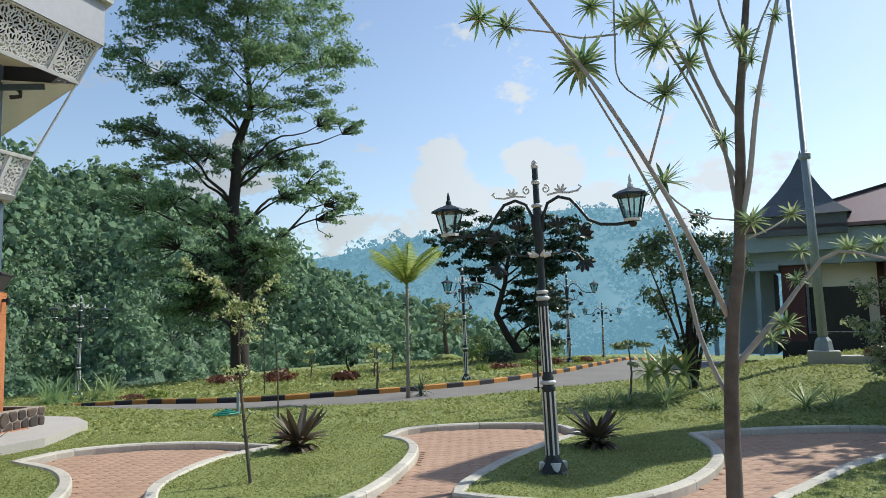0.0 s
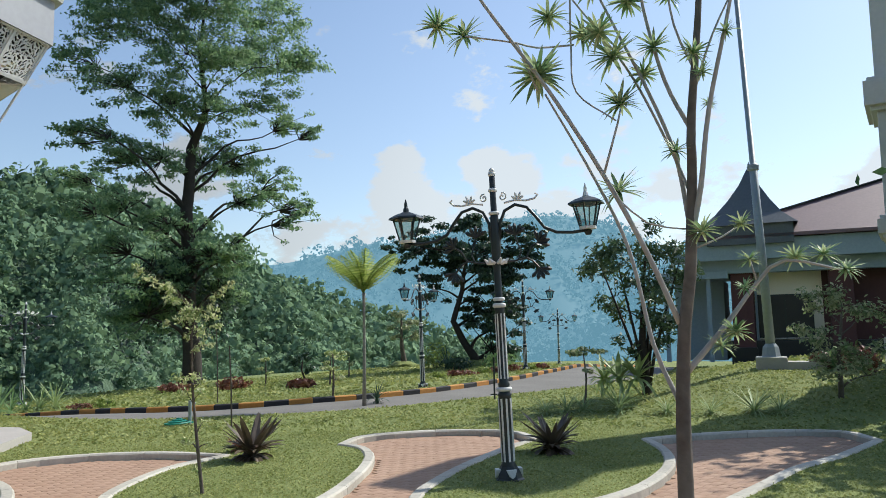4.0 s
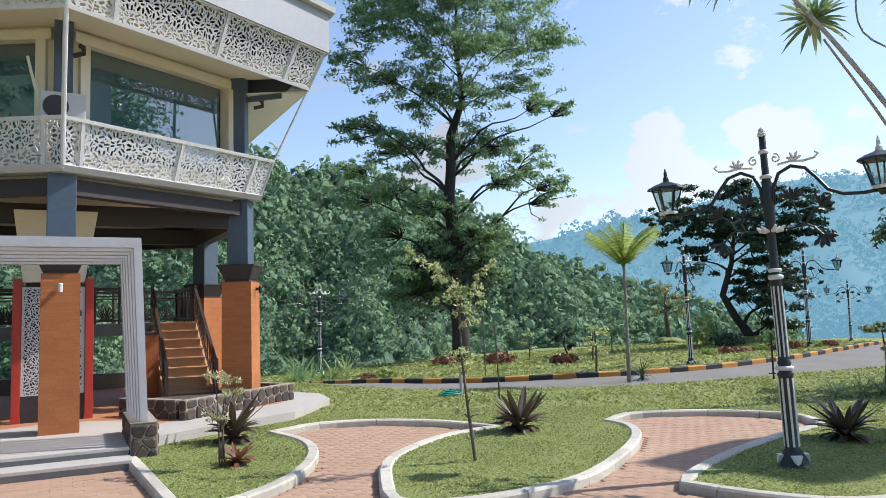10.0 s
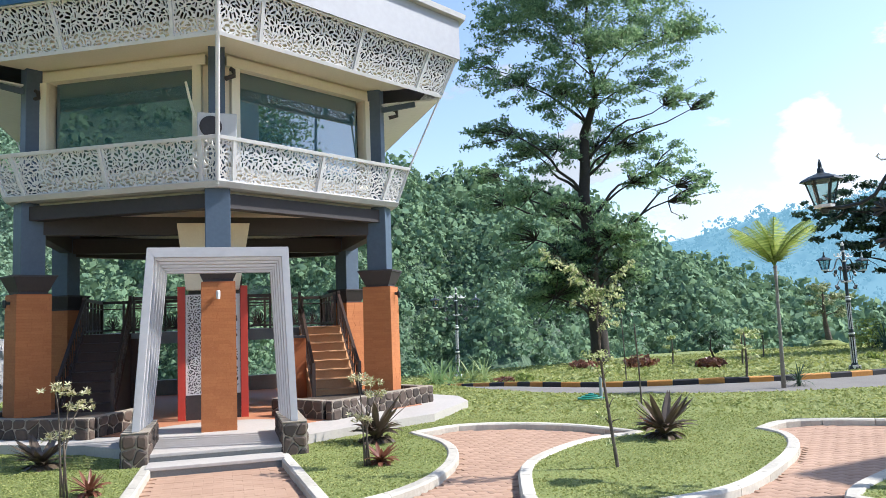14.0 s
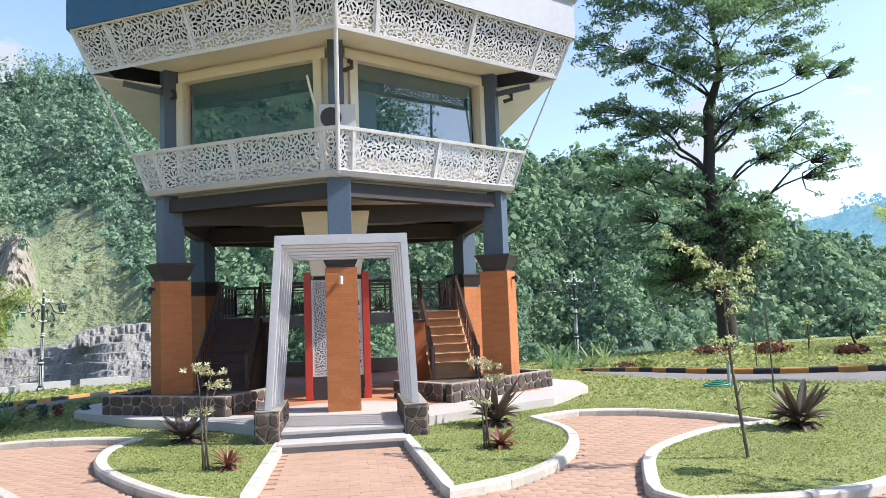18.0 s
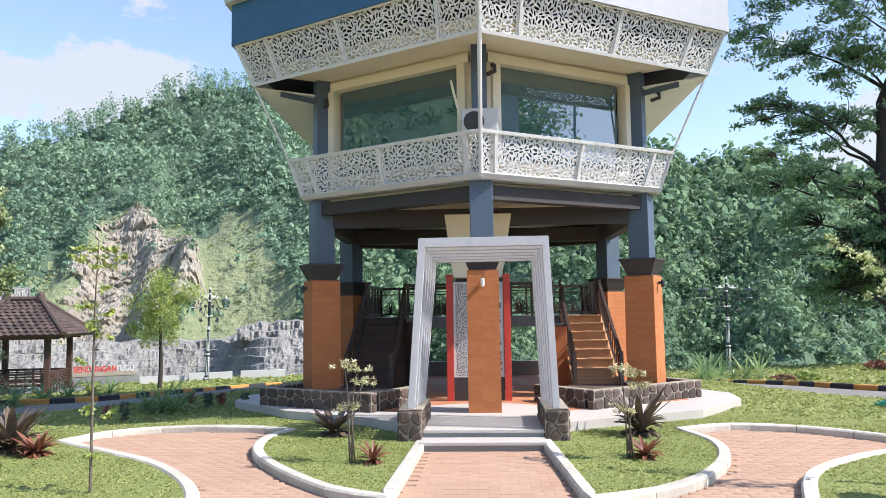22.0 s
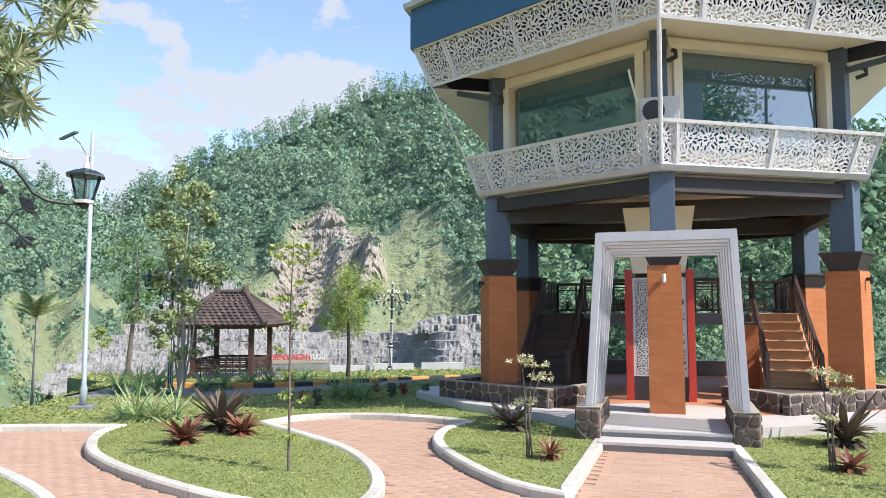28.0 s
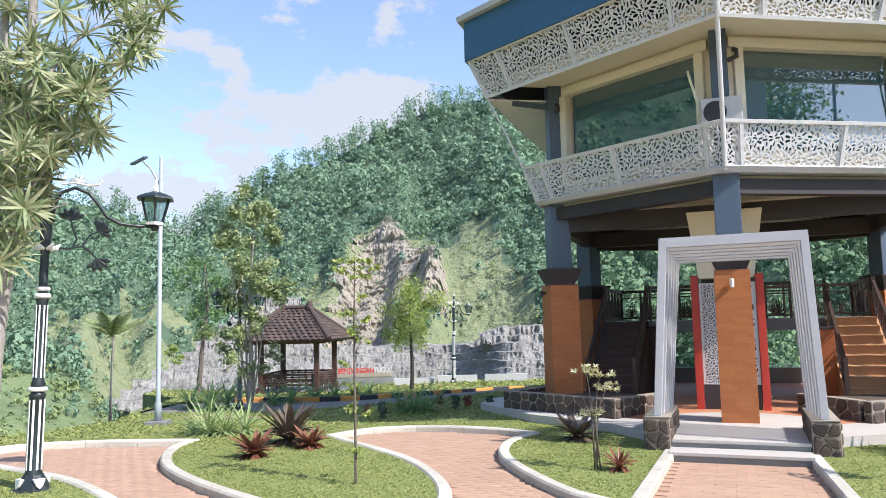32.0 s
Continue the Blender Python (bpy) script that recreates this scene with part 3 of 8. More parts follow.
def crown_lobes(p, r, tall, lobes, rng, n=9):
    """One far tree: a few lobes of small sprays, with normals that round the crown off."""
    cs, ns, sizes = [], [], []
    for i in range(lobes):
        a = 2.4 * i + rng.uniform(0, 1.5)
        out = r * (0.0 if i == 0 else rng.uniform(0.35, 0.8))
        c = p + np.array([out * math.cos(a), out * math.sin(a), r * tall * (1.0 if i == 0 else rng.uniform(0.15, 0.8))])
        q = r * rng.uniform(0.36, 0.6)
        v = rng.normal(size=(n, 3))
        v[:, 2] = np.abs(v[:, 2]) - 0.25
        v /= np.linalg.norm(v, axis=1, keepdims=True)
        cs.append(c + v * q * rng.uniform(0.55, 1.1, (n, 1)))
        ns.append(v)
        sizes.append(np.full(n, q * 2.05 / math.sqrt(n)))
    cs, ns = np.concatenate(cs), np.concatenate(ns)
    vs, fs = leaves(cs, ns + rng.normal(size=ns.shape) * 0.25, np.concatenate(sizes), 1.3, rng)
    soft = np.repeat(ns, 4, 0) + 0.35 * (vs - (p + (0, 0, 0.2 * r))) / r
    return vs, fs, soft / np.linalg.norm(soft, axis=1, keepdims=True)


PEAK = [(-90, 7), (-75, 8), (-66, 8.5), (-55, 9.0), (-47.7, 8.5), (-43, 7.2), (-40.6, 6.9), (-38.5, 8.4), (-35, 10.2), (-32.2, 11.4), (-28, 13.8), (-25, 15.0), (-22, 16.3), (-20, 16.6), (-17, 16.2), (-14, 14.8), (-9, 12.0), (-3, 9), (3, 8)]
NEAR = [(-12.5, 1), (-11, 6), (-4, 10.0), (4, 11.2), (10, 11.4), (14, 11.2), (18, 10.5), (22, 9.8), (26, 8.2), (30, 5.6), (33, 4.2), (37, 2.6), (41, 0.8), (46, -0.8), (52, -3)]
FAR = [(22, 2.0), (29, 3.6), (33, 4.8), (36, 5.4), (38.9, 6.0), (44, 6.8), (50, 8.0), (53, 8.5), (56, 8.4), (60, 7.2), (63, 5.8), (70, 5.0), (84, 5.2), (100, 5.0)]
SPUR = [(53, -3.0), (56, -1.2), (59, 0.6), (62, 2.0), (66, 3.2), (72, 4.0), (80, 4.2), (90, 4.0)]


def bare_peak(az, t):
    cut = az > -39 and az < -9 and t < 0.49 - 0.0008 * (az + 26) ** 2 - 0.0028 * max(0.0, az + 20.5) ** 2 + 0.14 * noise.noise(Vector((az * 0.3, 0, 3))) and noise.noise(Vector((az * 0.5, t * 14, 6))) > -0.34
    crag = 0.22 < t < 0.55 and abs(az + 26.0 + 1.2 * (t - 0.3) * 4) < 4.4 * (1 - 2.3 * (t - 0.24))
    return cut or crag or (az < -34 and t < 0.36 + 0.10 * min(1.0, max(0.0, -38.0 - az) / 5.0) + 0.07 * noise.noise(Vector((az * 0.4, 0, 8)))) and noise.noise(Vector((az * 0.7, t * 22, 1))) > -0.25


hill("far_ridge", FAR, 500, 1000, -90, lambda az, t: False, M["farforest"], M["farforest"], 3600, 5.5, "wooded mountain ridge with blue-green haze put into its colour", 11, 14)
peak_at = hill("peak_hill", PEAK, 120, 430, -34, bare_peak, M["hill"], M["pine"], 16000, 2.05, "steep wooded peak above a quarried slope", 12, 15, -60, M["scree"], M["scrub"], 0.15)
hill("near_hill", NEAR, 75, 260, -20, lambda az, t: False, M["hill"], M["nearpine"], 10000, 2.25, "dark green forested hillside behind the garden", 13, 9)
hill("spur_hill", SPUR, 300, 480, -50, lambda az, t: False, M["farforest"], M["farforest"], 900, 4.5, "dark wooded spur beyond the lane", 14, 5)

# unseen hillside, added to darken what the left window mirrors
SIDE = [(-150, 19), (-135, 21), (-120, 22), (-105, 21), (-92, 16), (-80, 11), (-70, 8), (-63, 4), (-60, 0)]
hill("side_hill", SIDE, 110, 300, -30, lambda az, t: False, M["hill"], M["nearpine"], 1800, 3.0, "green forested hillside out of view, added for the left window to mirror", 17, 6, -150)

bm = bmesh.new()
lathe(bm, [(2600, -120), (120, -36), (60, -22)], 64)
tagged(part("valley_floor", bm, M["meadow"]), "green valley floor far below the garden", "valley", kind="structure")


def quarry():
    """Stepped rock benches cut into the foot of the hill."""
    root = thing("quarry_wall", label="grey stepped rock benches of a quarry face", category="rock face", kind="structure")
    rng = random.Random(5)
    steps, d0, high = 12, 96.0, 0.63
    left = [(-5.6, -45.6), (-4.95, -45.3), (-3.7, -43.8), (-2.7, -41.8), (-1.05, -39.4), (0.9, -37.0), (2.1, -34.7)]
    for s in range(steps):
        el0, el1 = -5.6 + s * high, -5.6 + (s + 1) * high
        a0 = float(np.interp(el1, [e for e, _ in left], [a for _, a in left])) - 0.4
        a1 = -9.0 if el1 < -1.4 else -30.6 - 0.55 * (el1 + 1.4)
        d = d0 + s * 2.2
        bm = bmesh.new()
        n = 240
        rows = []
        for i in range(n + 1):
            az = a0 + (a1 - a0) * i / n
            col = []
            for j in range(4):
                f = j / 3
                el = el0 + (el1 - el0) * f
                jit = 0.7 * noise.noise(Vector((az * 1.1, s * 0.8 + f * 0.8, 2))) + 0.4 * noise.noise(Vector((az * 3.1, s * 1.3 + f, 5))) + 0.3 * noise.noise(Vector((az * 9, s * 5 + f * 2, 9)))
                turn_ = max(0.0, min(1.0, (az + 21.5) / 5.0)) if el1 < -1.4 else 0.0
                jit -= 20.0 * turn_ * turn_ * (3 - 2 * turn_)
                col.append(bm.verts.new(aloft(az, el + 0.22 * noise.noise(Vector((az * 0.8, s, 4))), d + f * 1.0 + jit)))
            back = aloft(az, el1 + 0.22 * noise.noise(Vector((az * 0.8, s, 4))) + 0.13, d + 3.0 - (20.0 * turn_ * turn_ * (3 - 2 * turn_)))
            col.append(bm.verts.new(back))
            rows.append(col)
        for a, b in zip(rows, rows[1:]):
            for j in range(4):
                bm.faces.new((a[j], b[j], b[j + 1], a[j + 1]))
        part("rock_bench", bm, M["cliff"], root)
    return root


quarry()


def side_benches():
    """Darker stepped rock climbing behind the tower's foot."""
    root = thing("quarry_wall", label="dark stepped rock benches beside the tower", category="rock face", kind="structure")
    for s in range(2):
        el0, el1 = -1.9 + s * 0.68, -1.9 + (s + 1) * 0.68
        a0, a1, d = -20.0 + 1.0 * s, -9.0, 92.0 + 2.5 * s
        bm, rows = bmesh.new(), []
        for i in range(121):
            az = a0 + (a1 - a0) * i / 120
            col = []
            fall = 0.5 * max(0.0, (a0 + 2.0 - az) / 2.0)
            for j in range(4):
                f = j / 3
                jit = 1.1 * noise.noise(Vector((az * 1.3, s + f * 0.6, 12))) + 0.7 * noise.noise(Vector((az * 4, s * 2 + f, 15)))
                col.append(bm.verts.new(aloft(az, el0 + (el1 - el0) * f - fall * f + 0.2 * noise.noise(Vector((az, s, 4))), d + f * 0.8 + jit)))
            col.append(bm.verts.new(aloft(az, el1 - fall + 0.2 * noise.noise(Vector((az, s, 4))) + 0.1, d + 3.2)))
            rows.append(col)
        for a, b in zip(rows, rows[1:]):
            for j in range(4):
                bm.faces.new((a[j], b[j], b[j + 1], a[j + 1]))
        part("rock_bench", bm, M["cliff"], root)


side_benches()


def outcrop(name, a0, a1, t0, t1, lean, seed, label):
    """A craggy knoll of broken rock standing out of the hillside, sinking into it at a ragged rim."""
    verts, n, m = [], 120, 90

    def crag(q):
        return sum(abs(noise.noise(q * f + Vector((seed, f, 0)))) * h for f, h in ((0.10, 5.0), (0.23, 3.2), (0.55, 2.0), (1.2, 1.2)))

    for i in range(n + 1):
        for j in range(m + 1):
            u, v = i / n, j / m
            az, t = a0 + (a1 - a0) * u, t0 + (t1 - t0) * v
            p = peak_at(az, t)
            half = 0.52 * (1 - 0.72 * v)
            mid = 0.5 + lean * (v - 0.3)
            inside_ = 1 - abs(u - mid) / half - max(0.0, (0.12 - v) * 5) + 0.55 * noise.noise(p * 0.05) + 0.3 * noise.noise(p * 0.14)
            out = min(3.0, inside_ * 7.0) + (crag(p) - 3.2 if inside_ > 0 else -3.0)
            verts.append(p - Vector((p.x, p.y, 0)).normalized() * out + Vector((0, 0, 0.15 * out)))
    faces = [(i * (m + 1) + j, (i + 1) * (m + 1) + j, (i + 1) * (m + 1) + j + 1, i * (m + 1) + j + 1) for i in range(n) for j in range(m)]
    tagged(mesh_ob(name, verts, faces, M["outcrop"]), label, "rock", kind="structure")


outcrop("rock_outcrop", -31.5, -20.5, 0.24, 0.545, -0.12, 1.0, "bare brown crag breaking out of the hillside")
outcrop("rock_outcrop", -38.0, -32.5, 0.20, 0.40, 0.1, 4.0, "small grey crag above the quarry")


def ridge_trees():
    """Tall thin trees standing out along the skyline of the peak."""
    rng = np.random.default_rng(31)
    vs_all, fs_all, k = [], [], 0
    for _ in range(280):
        az = rng.uniform(-43, -13) if rng.uniform() < 0.8 else rng.uniform(-58, -43)
        p = np.array(peak_at(az, rng.uniform(0.93, 1.0)))
        h = rng.uniform(9, 17)
        n = 44
        up = rng.uniform(0.45, 1.0, n)
        c = p + np.stack([rng.normal(size=n) * (0.5 + 1.0 * up), rng.normal(size=n) * (0.5 + 1.0 * up), h * up + rng.normal(size=n) * 0.4], 1)
        c = np.concatenate([c, p + np.stack([np.zeros(9), np.zeros(9), np.linspace(0, h * 0.9, 9)], 1)])
        nr = np.concatenate([rng.normal(size=(n, 3)), np.tile((1.0, -1.0, 0.0), (9, 1))])
        sz = np.concatenate([np.full(n, 0.8), np.full(9, 0.7)])
        vs, fs = leaves(c, nr, sz, 1.6, rng)
        vs_all.append(vs)
        fs_all.append(fs + k)
        k += len(vs)
    tagged(raw_mesh("ridge_trees", np.concatenate(vs_all), np.concatenate(fs_all), M["pine"]), "tall thin trees along the skyline of the peak", "forest", kind="stuff")


ridge_trees()
MEADOW = [(-95, 3), (-70, 2), (-58, 0.6), (-52, -0.5), (-49, -1.8), (-47.5, -2.8), (-46.3, -4.0), (-45.6, -5.2), (-45, -6.5), (-44, -8)]
hill("meadow_slope", MEADOW, 40, 105, -12, lambda az, t: t < 0.8 or noise.noise(Vector((az * 0.5, t * 6, 8))) < 0.05, M["meadow"], M["pine"], 1500, 1.1, "grassy slope with scattered bushes below the garden", 15, 1.5, -60, None, M["scrub"])


def clouds():
    """A far shell of sky with cumulus and thin veils, glowing where there is cloud and clear elsewhere."""
    m = bpy.data.materials.new("cloud_veil")
    m.use_nodes = True
    nd, ln = m.node_tree.nodes, m.node_tree.links
    nd.remove(nd["Principled BSDF"])
    geo = nd.new("ShaderNodeNewGeometry")
    mp = nd.new("ShaderNodeMapping")
    mp.inputs["Scale"].default_value = (0.0019, 0.0019, 0.0034)
    mp.inputs["Location"].default_value = (0.35, 0.1, 0.55)
    ln.new(geo.outputs["Position"], mp.inputs["Vector"])
    n1 = nd.new("ShaderNodeTexNoise")
    n1.inputs["Scale"].default_value, n1.inputs["Detail"].default_value, n1.inputs["Roughness"].default_value = 1.6, 9, 0.6
    ln.new(mp.outputs[0], n1.inputs["Vector"])
    sep = nd.new("ShaderNodeSeparateXYZ")
    ln.new(geo.outputs["Position"], sep.inputs[0])
    high = nd.new("ShaderNodeMapRange")
    high.inputs["From Min"].default_value, high.inputs["From Max"].default_value = 150, 1300
    high.inputs["To Min"].default_value, high.inputs["To Max"].default_value = 0.03, -0.12
    ln.new(sep.outputs["Z"], high.inputs["Value"])
    add = nd.new("ShaderNodeMath")
    ln.new(n1.outputs["Fac"], add.inputs[0])
    ln.new(high.outputs[0], add.inputs[1])
    for az, el, reach, much in ((43.2, 13.6, 120, 0.20), (44.2, 11.0, 170, 0.20), (42.6, 9.0, 150, 0.14), (49.6, 12.6, 110, 0.18), (50.8, 10.6, 200, 0.16), (46.5, 7.5, 330, 0.10), (57, 7, 330, 0.09), (68, 9, 260, 0.07), (78, 9, 240, 0.17), (82, 11, 240, 0.15), (-31, 15, 330, 0.15), (-25, 17, 280, 0.15),
                                (-37, 12, 300, 0.15), (-45, 9.5, 150, 0.18), (-33, 23, 240, 0.15), (-24, 24, 260, 0.15), (-38, 20, 150, 0.15), (-44, 24, 300, 0.15)):
        far_ = nd.new("ShaderNodeVectorMath")
        far_.operation = "DISTANCE"
        ln.new(geo.outputs["Position"], far_.inputs[0])
        far_.inputs[1].default_value = aloft(az, el, 2400 * math.cos(radians(el)))
        near_ = nd.new("ShaderNodeMapRange")
        near_.interpolation_type = "SMOOTHSTEP"
        near_.inputs["From Max"].default_value, near_.inputs["To Min"].default_value, near_.inputs["To Max"].default_value = reach, much, 0.0
        ln.new(far_.outputs["Value"], near_.inputs["Value"])
        more = nd.new("ShaderNodeMath")
        ln.new(add.outputs[0], more.inputs[0])
        ln.new(near_.outputs[0], more.inputs[1])
        add = more
    puff = nd.new("ShaderNodeMapRange")
    puff.interpolation_type = "SMOOTHSTEP"
    puff.inputs["From Min"].default_value, puff.inputs["From Max"].default_value = 0.53, 0.63
    puff.inputs["To Max"].default_value = 0.9
    ln.new(add.outputs[0], puff.inputs["Value"])
    haze = nd.new("ShaderNodeMapRange")
    haze.inputs["From Min"].default_value, haze.inputs["From Max"].default_value = 80, 1500
    haze.inputs["To Min"].default_value, haze.inputs["To Max"].default_value = 0.22, 0.03
    ln.new(sep.outputs["Z"], haze.inputs["Value"])
    mx = nd.new("ShaderNodeMath")
    mx.operation = "MAXIMUM"
    ln.new(puff.outputs[0], mx.inputs[0])
    ln.new(haze.outputs[0], mx.inputs[1])
    em, tr, mix = nd.new("ShaderNodeEmission"), nd.new("ShaderNodeBsdfTransparent"), nd.new("ShaderNodeMixShader")
    em.inputs["Color"].default_value, em.inputs["Strength"].default_value = (0.93, 0.97, 1.0, 1), 0.50
    side = nd.new("ShaderNodeMapRange")
    side.inputs["From Min"].default_value, side.inputs["From Max"].default_value = 1050, 1700
    side.inputs["To Min"].default_value, side.inputs["To Max"].default_value = 0.41, 0.66
    ln.new(sep.outputs["X"], side.inputs["Value"])
    ln.new(side.outputs[0], em.inputs["Strength"])
    ln.new(mx.outputs[0], mix.inputs[0])
    ln.new(tr.outputs[0], mix.inputs[1])
    ln.new(em.outputs[0], mix.inputs[2])
    ln.new(mix.outputs[0], nd["Material Output"].inputs["Surface"])
    verts, faces, na, ne = [], [], 50, 14
    for i in range(na + 1):
        for j in range(ne + 1):
            verts.append(aloft(-125 + 217 * i / na, -3 + 51 * j / ne, 2400 * math.cos(radians(-3 + 51 * j / ne))))
    faces = [(i * (ne + 1) + j, i * (ne + 1) + j + 1, (i + 1) * (ne + 1) + j + 1, (i + 1) * (ne + 1) + j) for i in range(na) for j in range(ne)]
    ob = tagged(mesh_ob("backdrop", verts, faces, m, smooth=True), "white cumulus clouds and thin haze in a blue sky", "clouds", kind="structure")
    return ob


clouds()

# ---- the tower ----
TC, TURN = Vector((-0.15, 14.68, 0.0)), 1.28
FLOOR = 0.19


def hexv(r, k, z):
    a = radians(TURN - 90 + 60 * k)
    return Vector((r * math.cos(a), r * math.sin(a), z))


def hexring(r, z):
    return [hexv(r, k, z) for k in range(6)]


tower = thing("tower", TC, 0, "hexagonal viewing tower on orange brick pillars with white pierced screens", "tower")


def brick_pillar(name, at, turn, w, top, foot, taper, label):
    """A pillar of thin courses of facing brick with raked joints."""
    bm = bmesh.new()
    box(bm, (0, 0, (top + foot) / 2), (w - 0.006, w - 0.006, top - foot - 0.004), 0, taper)
    ob = part(name, bm, M["orange_joint"], tower, label)
    ob.matrix_basis = pose(at.x, at.y, 0, 0, 0, turn)
    rng = random.Random(int(at.x * 97 + at.y * 31) + 7)
    h, n = 0.046, int((top - foot) / 0.046)
    vs, fs = [], []
    for i in range(n):
        z0 = foot + i * h
        k = 1 + (taper - 1) * (i + 0.5) / n
        for side in range(4):
            rot = Matrix.Rotation(radians(90 * side), 3, "Z")
            x = -w / 2 * k
            while x < w / 2 * k - 0.02:
                l = min(rng.uniform(0.15, 0.26), w / 2 * k - x)
                out = w / 2 * k + rng.uniform(-0.001, 0.001)
                b = len(vs)
                for yy in (out - 0.02, out):
                    for xx, zz in ((x + 0.002, z0 + 0.0015), (x + l - 0.002, z0 + 0.0015), (x + l - 0.002, z0 + h - 0.0015), (x + 0.002, z0 + h - 0.0015)):
                        vs.append(rot @ Vector((xx, -yy, zz)))
                fs += [(b + 4, b + 5, b + 6, b + 7), (b, b + 1, b + 5, b + 4), (b + 1, b + 2, b + 6, b + 5), (b + 2, b + 3, b + 7, b + 6), (b + 3, b, b + 4, b + 7)]
                x += l
    skin = mesh_ob("brick_facing", vs, fs, M["orange_isl"], ob)
    skin["kind"] = "stuff"
    return ob


M["orange_isl"] = mat("orange_brick_course", (0.48, 0.18, 0.06), (0.38, 0.13, 0.042), 0.8, fine=40, coarse=1.3, island=0.2, bump=0.35, dist=0.005)
for k in range(6):
    R = 3.25
    at = hexv(R, k, 0)
    w, top = (0.49, 2.33) if k == 0 else ((0.52, 2.28) if k in (1, 5) else (0.5, 2.09))
    brick_pillar("brick_pillar", at, TURN + 60 * k, w, top, FLOOR, 0.97, "orange facing-brick pillar")
    bm = bmesh.new()
    box(bm, (0, 0, top + 0.02), (0.42, 0.42, 0.04))
    c = Vector((0, 0, 0))
    prism(bm, [(x * 0.22, y * 0.22, top + 0.04) for x, y in ((-1, -1), (1, -1), (1, 1), (-1, 1))], [(x * 0.31, y * 0.31, top + 0.26) for x, y in ((-1, -1), (1, -1), (1, 1), (-1, 1))])
    box(bm, (0, 0, top + 0.275), (0.64, 0.64, 0.03))
    part("capital", bm, M["dark"], tower, "dark flared capital").matrix_basis = pose(at.x, at.y, 0, 0, 0, TURN + 60 * k)
    bm = bmesh.new()
    box(bm, (0, 0, (top + 0.25 + 3.72) / 2), (0.36, 0.36, 3.72 - top - 0.25), 0, 1.0, 0.012)
    box(bm, (0, 0.0, (3.72 + 6.1) / 2), (0.24, 0.24, 6.1 - 3.72), 0, 1.0, 0.010)
    part("column", bm, M["slate"], tower, "slate-blue square column").matrix_basis = pose(at.x, at.y, 0, 0, 0, TURN + 60 * k)

# lower ring beam, straight cross beams and slab
for k in range(6):
    bm = bmesh.new()
    beam(bm, hexv(3.30, k, 3.53), hexv(3.30, k + 1, 3.53), 0.22, 0.22)
    part("ring_beam", bm, M["dark"], tower, "dark brown ring beam")
for a, b, z, h in ((5, 1, 3.36, 0.30), (4, 2, 3.36, 0.30), (3, 4, 3.30, 0.30), (2, 3, 3.30, 0.30), (1, 2, 3.36, 0.28), (4, 5, 3.36, 0.28)):
    bm = bmesh.new()
    beam(bm, hexv(3.22, a, z), hexv(3.22, b, z), 0.2, h)
    part("cross_beam", bm, M["dark"], tower, "dark brown cross beam")
bm = bmesh.new()
prism(bm, hexring(3.24, 3.60), hexring(3.28, 3.70))
part("floor_slab", bm, M["cream"], tower, "pale floor slab soffit")
bm = bmesh.new()
prism(bm, hexring(3.60, 3.70), hexring(3.66, 3.775))
part("slab_edge", bm, M["white"], tower, "white slab edge")
bm = bmesh.new()
prism(bm, hexring(0.55, 3.3), hexring(0.55, FLOOR))
part("core", bm, M["dark"], tower, "dark central core")

# room: beige walls with a big window in every face
for k in range(6):
    a, b = hexv(3.16, k, 0), hexv(3.16, k + 1, 0)
    d = (b - a).normalized()
    n = Vector((d.y, -d.x, 0))
    L = (b - a).length
    turn = math.degrees(math.atan2(d.y, d.x))
    mid = (a + b) / 2
    wall = thing("wall")
    wall.parent = tower
    wall.matrix_basis = pose(mid.x, mid.y, 0, 0, 0, turn)
    wall["label"] = "beige rendered wall with a wide window"
    x0, x1, z0, z1 = -L / 2 + (0.37 if k % 2 == 0 else 0.22), L / 2 - (0.20 if k % 2 == 0 else 0.37), 4.10, 5.66
    for c, s in (((0, 0.08, (3.775 + z0) / 2), (L, 0.16, z0 - 3.775)), ((0, 0.08, (z1 + 6.2) / 2), (L, 0.16, 6.2 - z1)), (((-L / 2 + x0) / 2, 0.08, (z0 + z1) / 2), (x0 + L / 2, 0.16, z1 - z0)), (((L / 2 + x1) / 2, 0.08, (z0 + z1) / 2), (L / 2 - x1, 0.16, z1 - z0))):
        bm = bmesh.new()
        box(bm, c, s)
        part("wall_face", bm, M["beige"], wall)
    bm = bmesh.new()
    t = 0.15
    for c, s in (((0, -0.035, z1 + t / 2), (x1 - x0 + 2 * t, 0.07, t)), ((0, -0.035, z0 - 0.05), (x1 - x0 + 2 * t, 0.07, 0.1)), ((x0 - t / 2, -0.035, (z0 + z1) / 2), (t, 0.07, z1 - z0)), ((x1 + t / 2, -0.035, (z0 + z1) / 2), (t, 0.07, z1 - z0))):
        box(bm, c, s, 0, 1.0, 0.008)
    part("window_frame", bm, M["cream"], wall, "broad cream window surround")
    bm = bmesh.new()
    box(bm, (0, 0.09, (z0 + z1) / 2), (x1 - x0, 0.012, z1 - z0))
    part("window_pane", bm, M["pane"], wall, "tinted reflective window glass")
    for xx in (-L * 0.08, L * 0.12):
        bm = bmesh.new()
        box(bm, (xx, 0.12, (z0 + z1) / 2), (0.03, 0.03, z1 - z0))
        part("window_mullion", bm, M["slate"], wall, "thin dark mullion behind the glass")
bm = bmesh.new()
prism(bm, hexring(2.8, 3.78), hexring(2.8, 3.80))
part("room_floor", bm, M["wood"], tower, "dark room floor")
bm = bmesh.new()
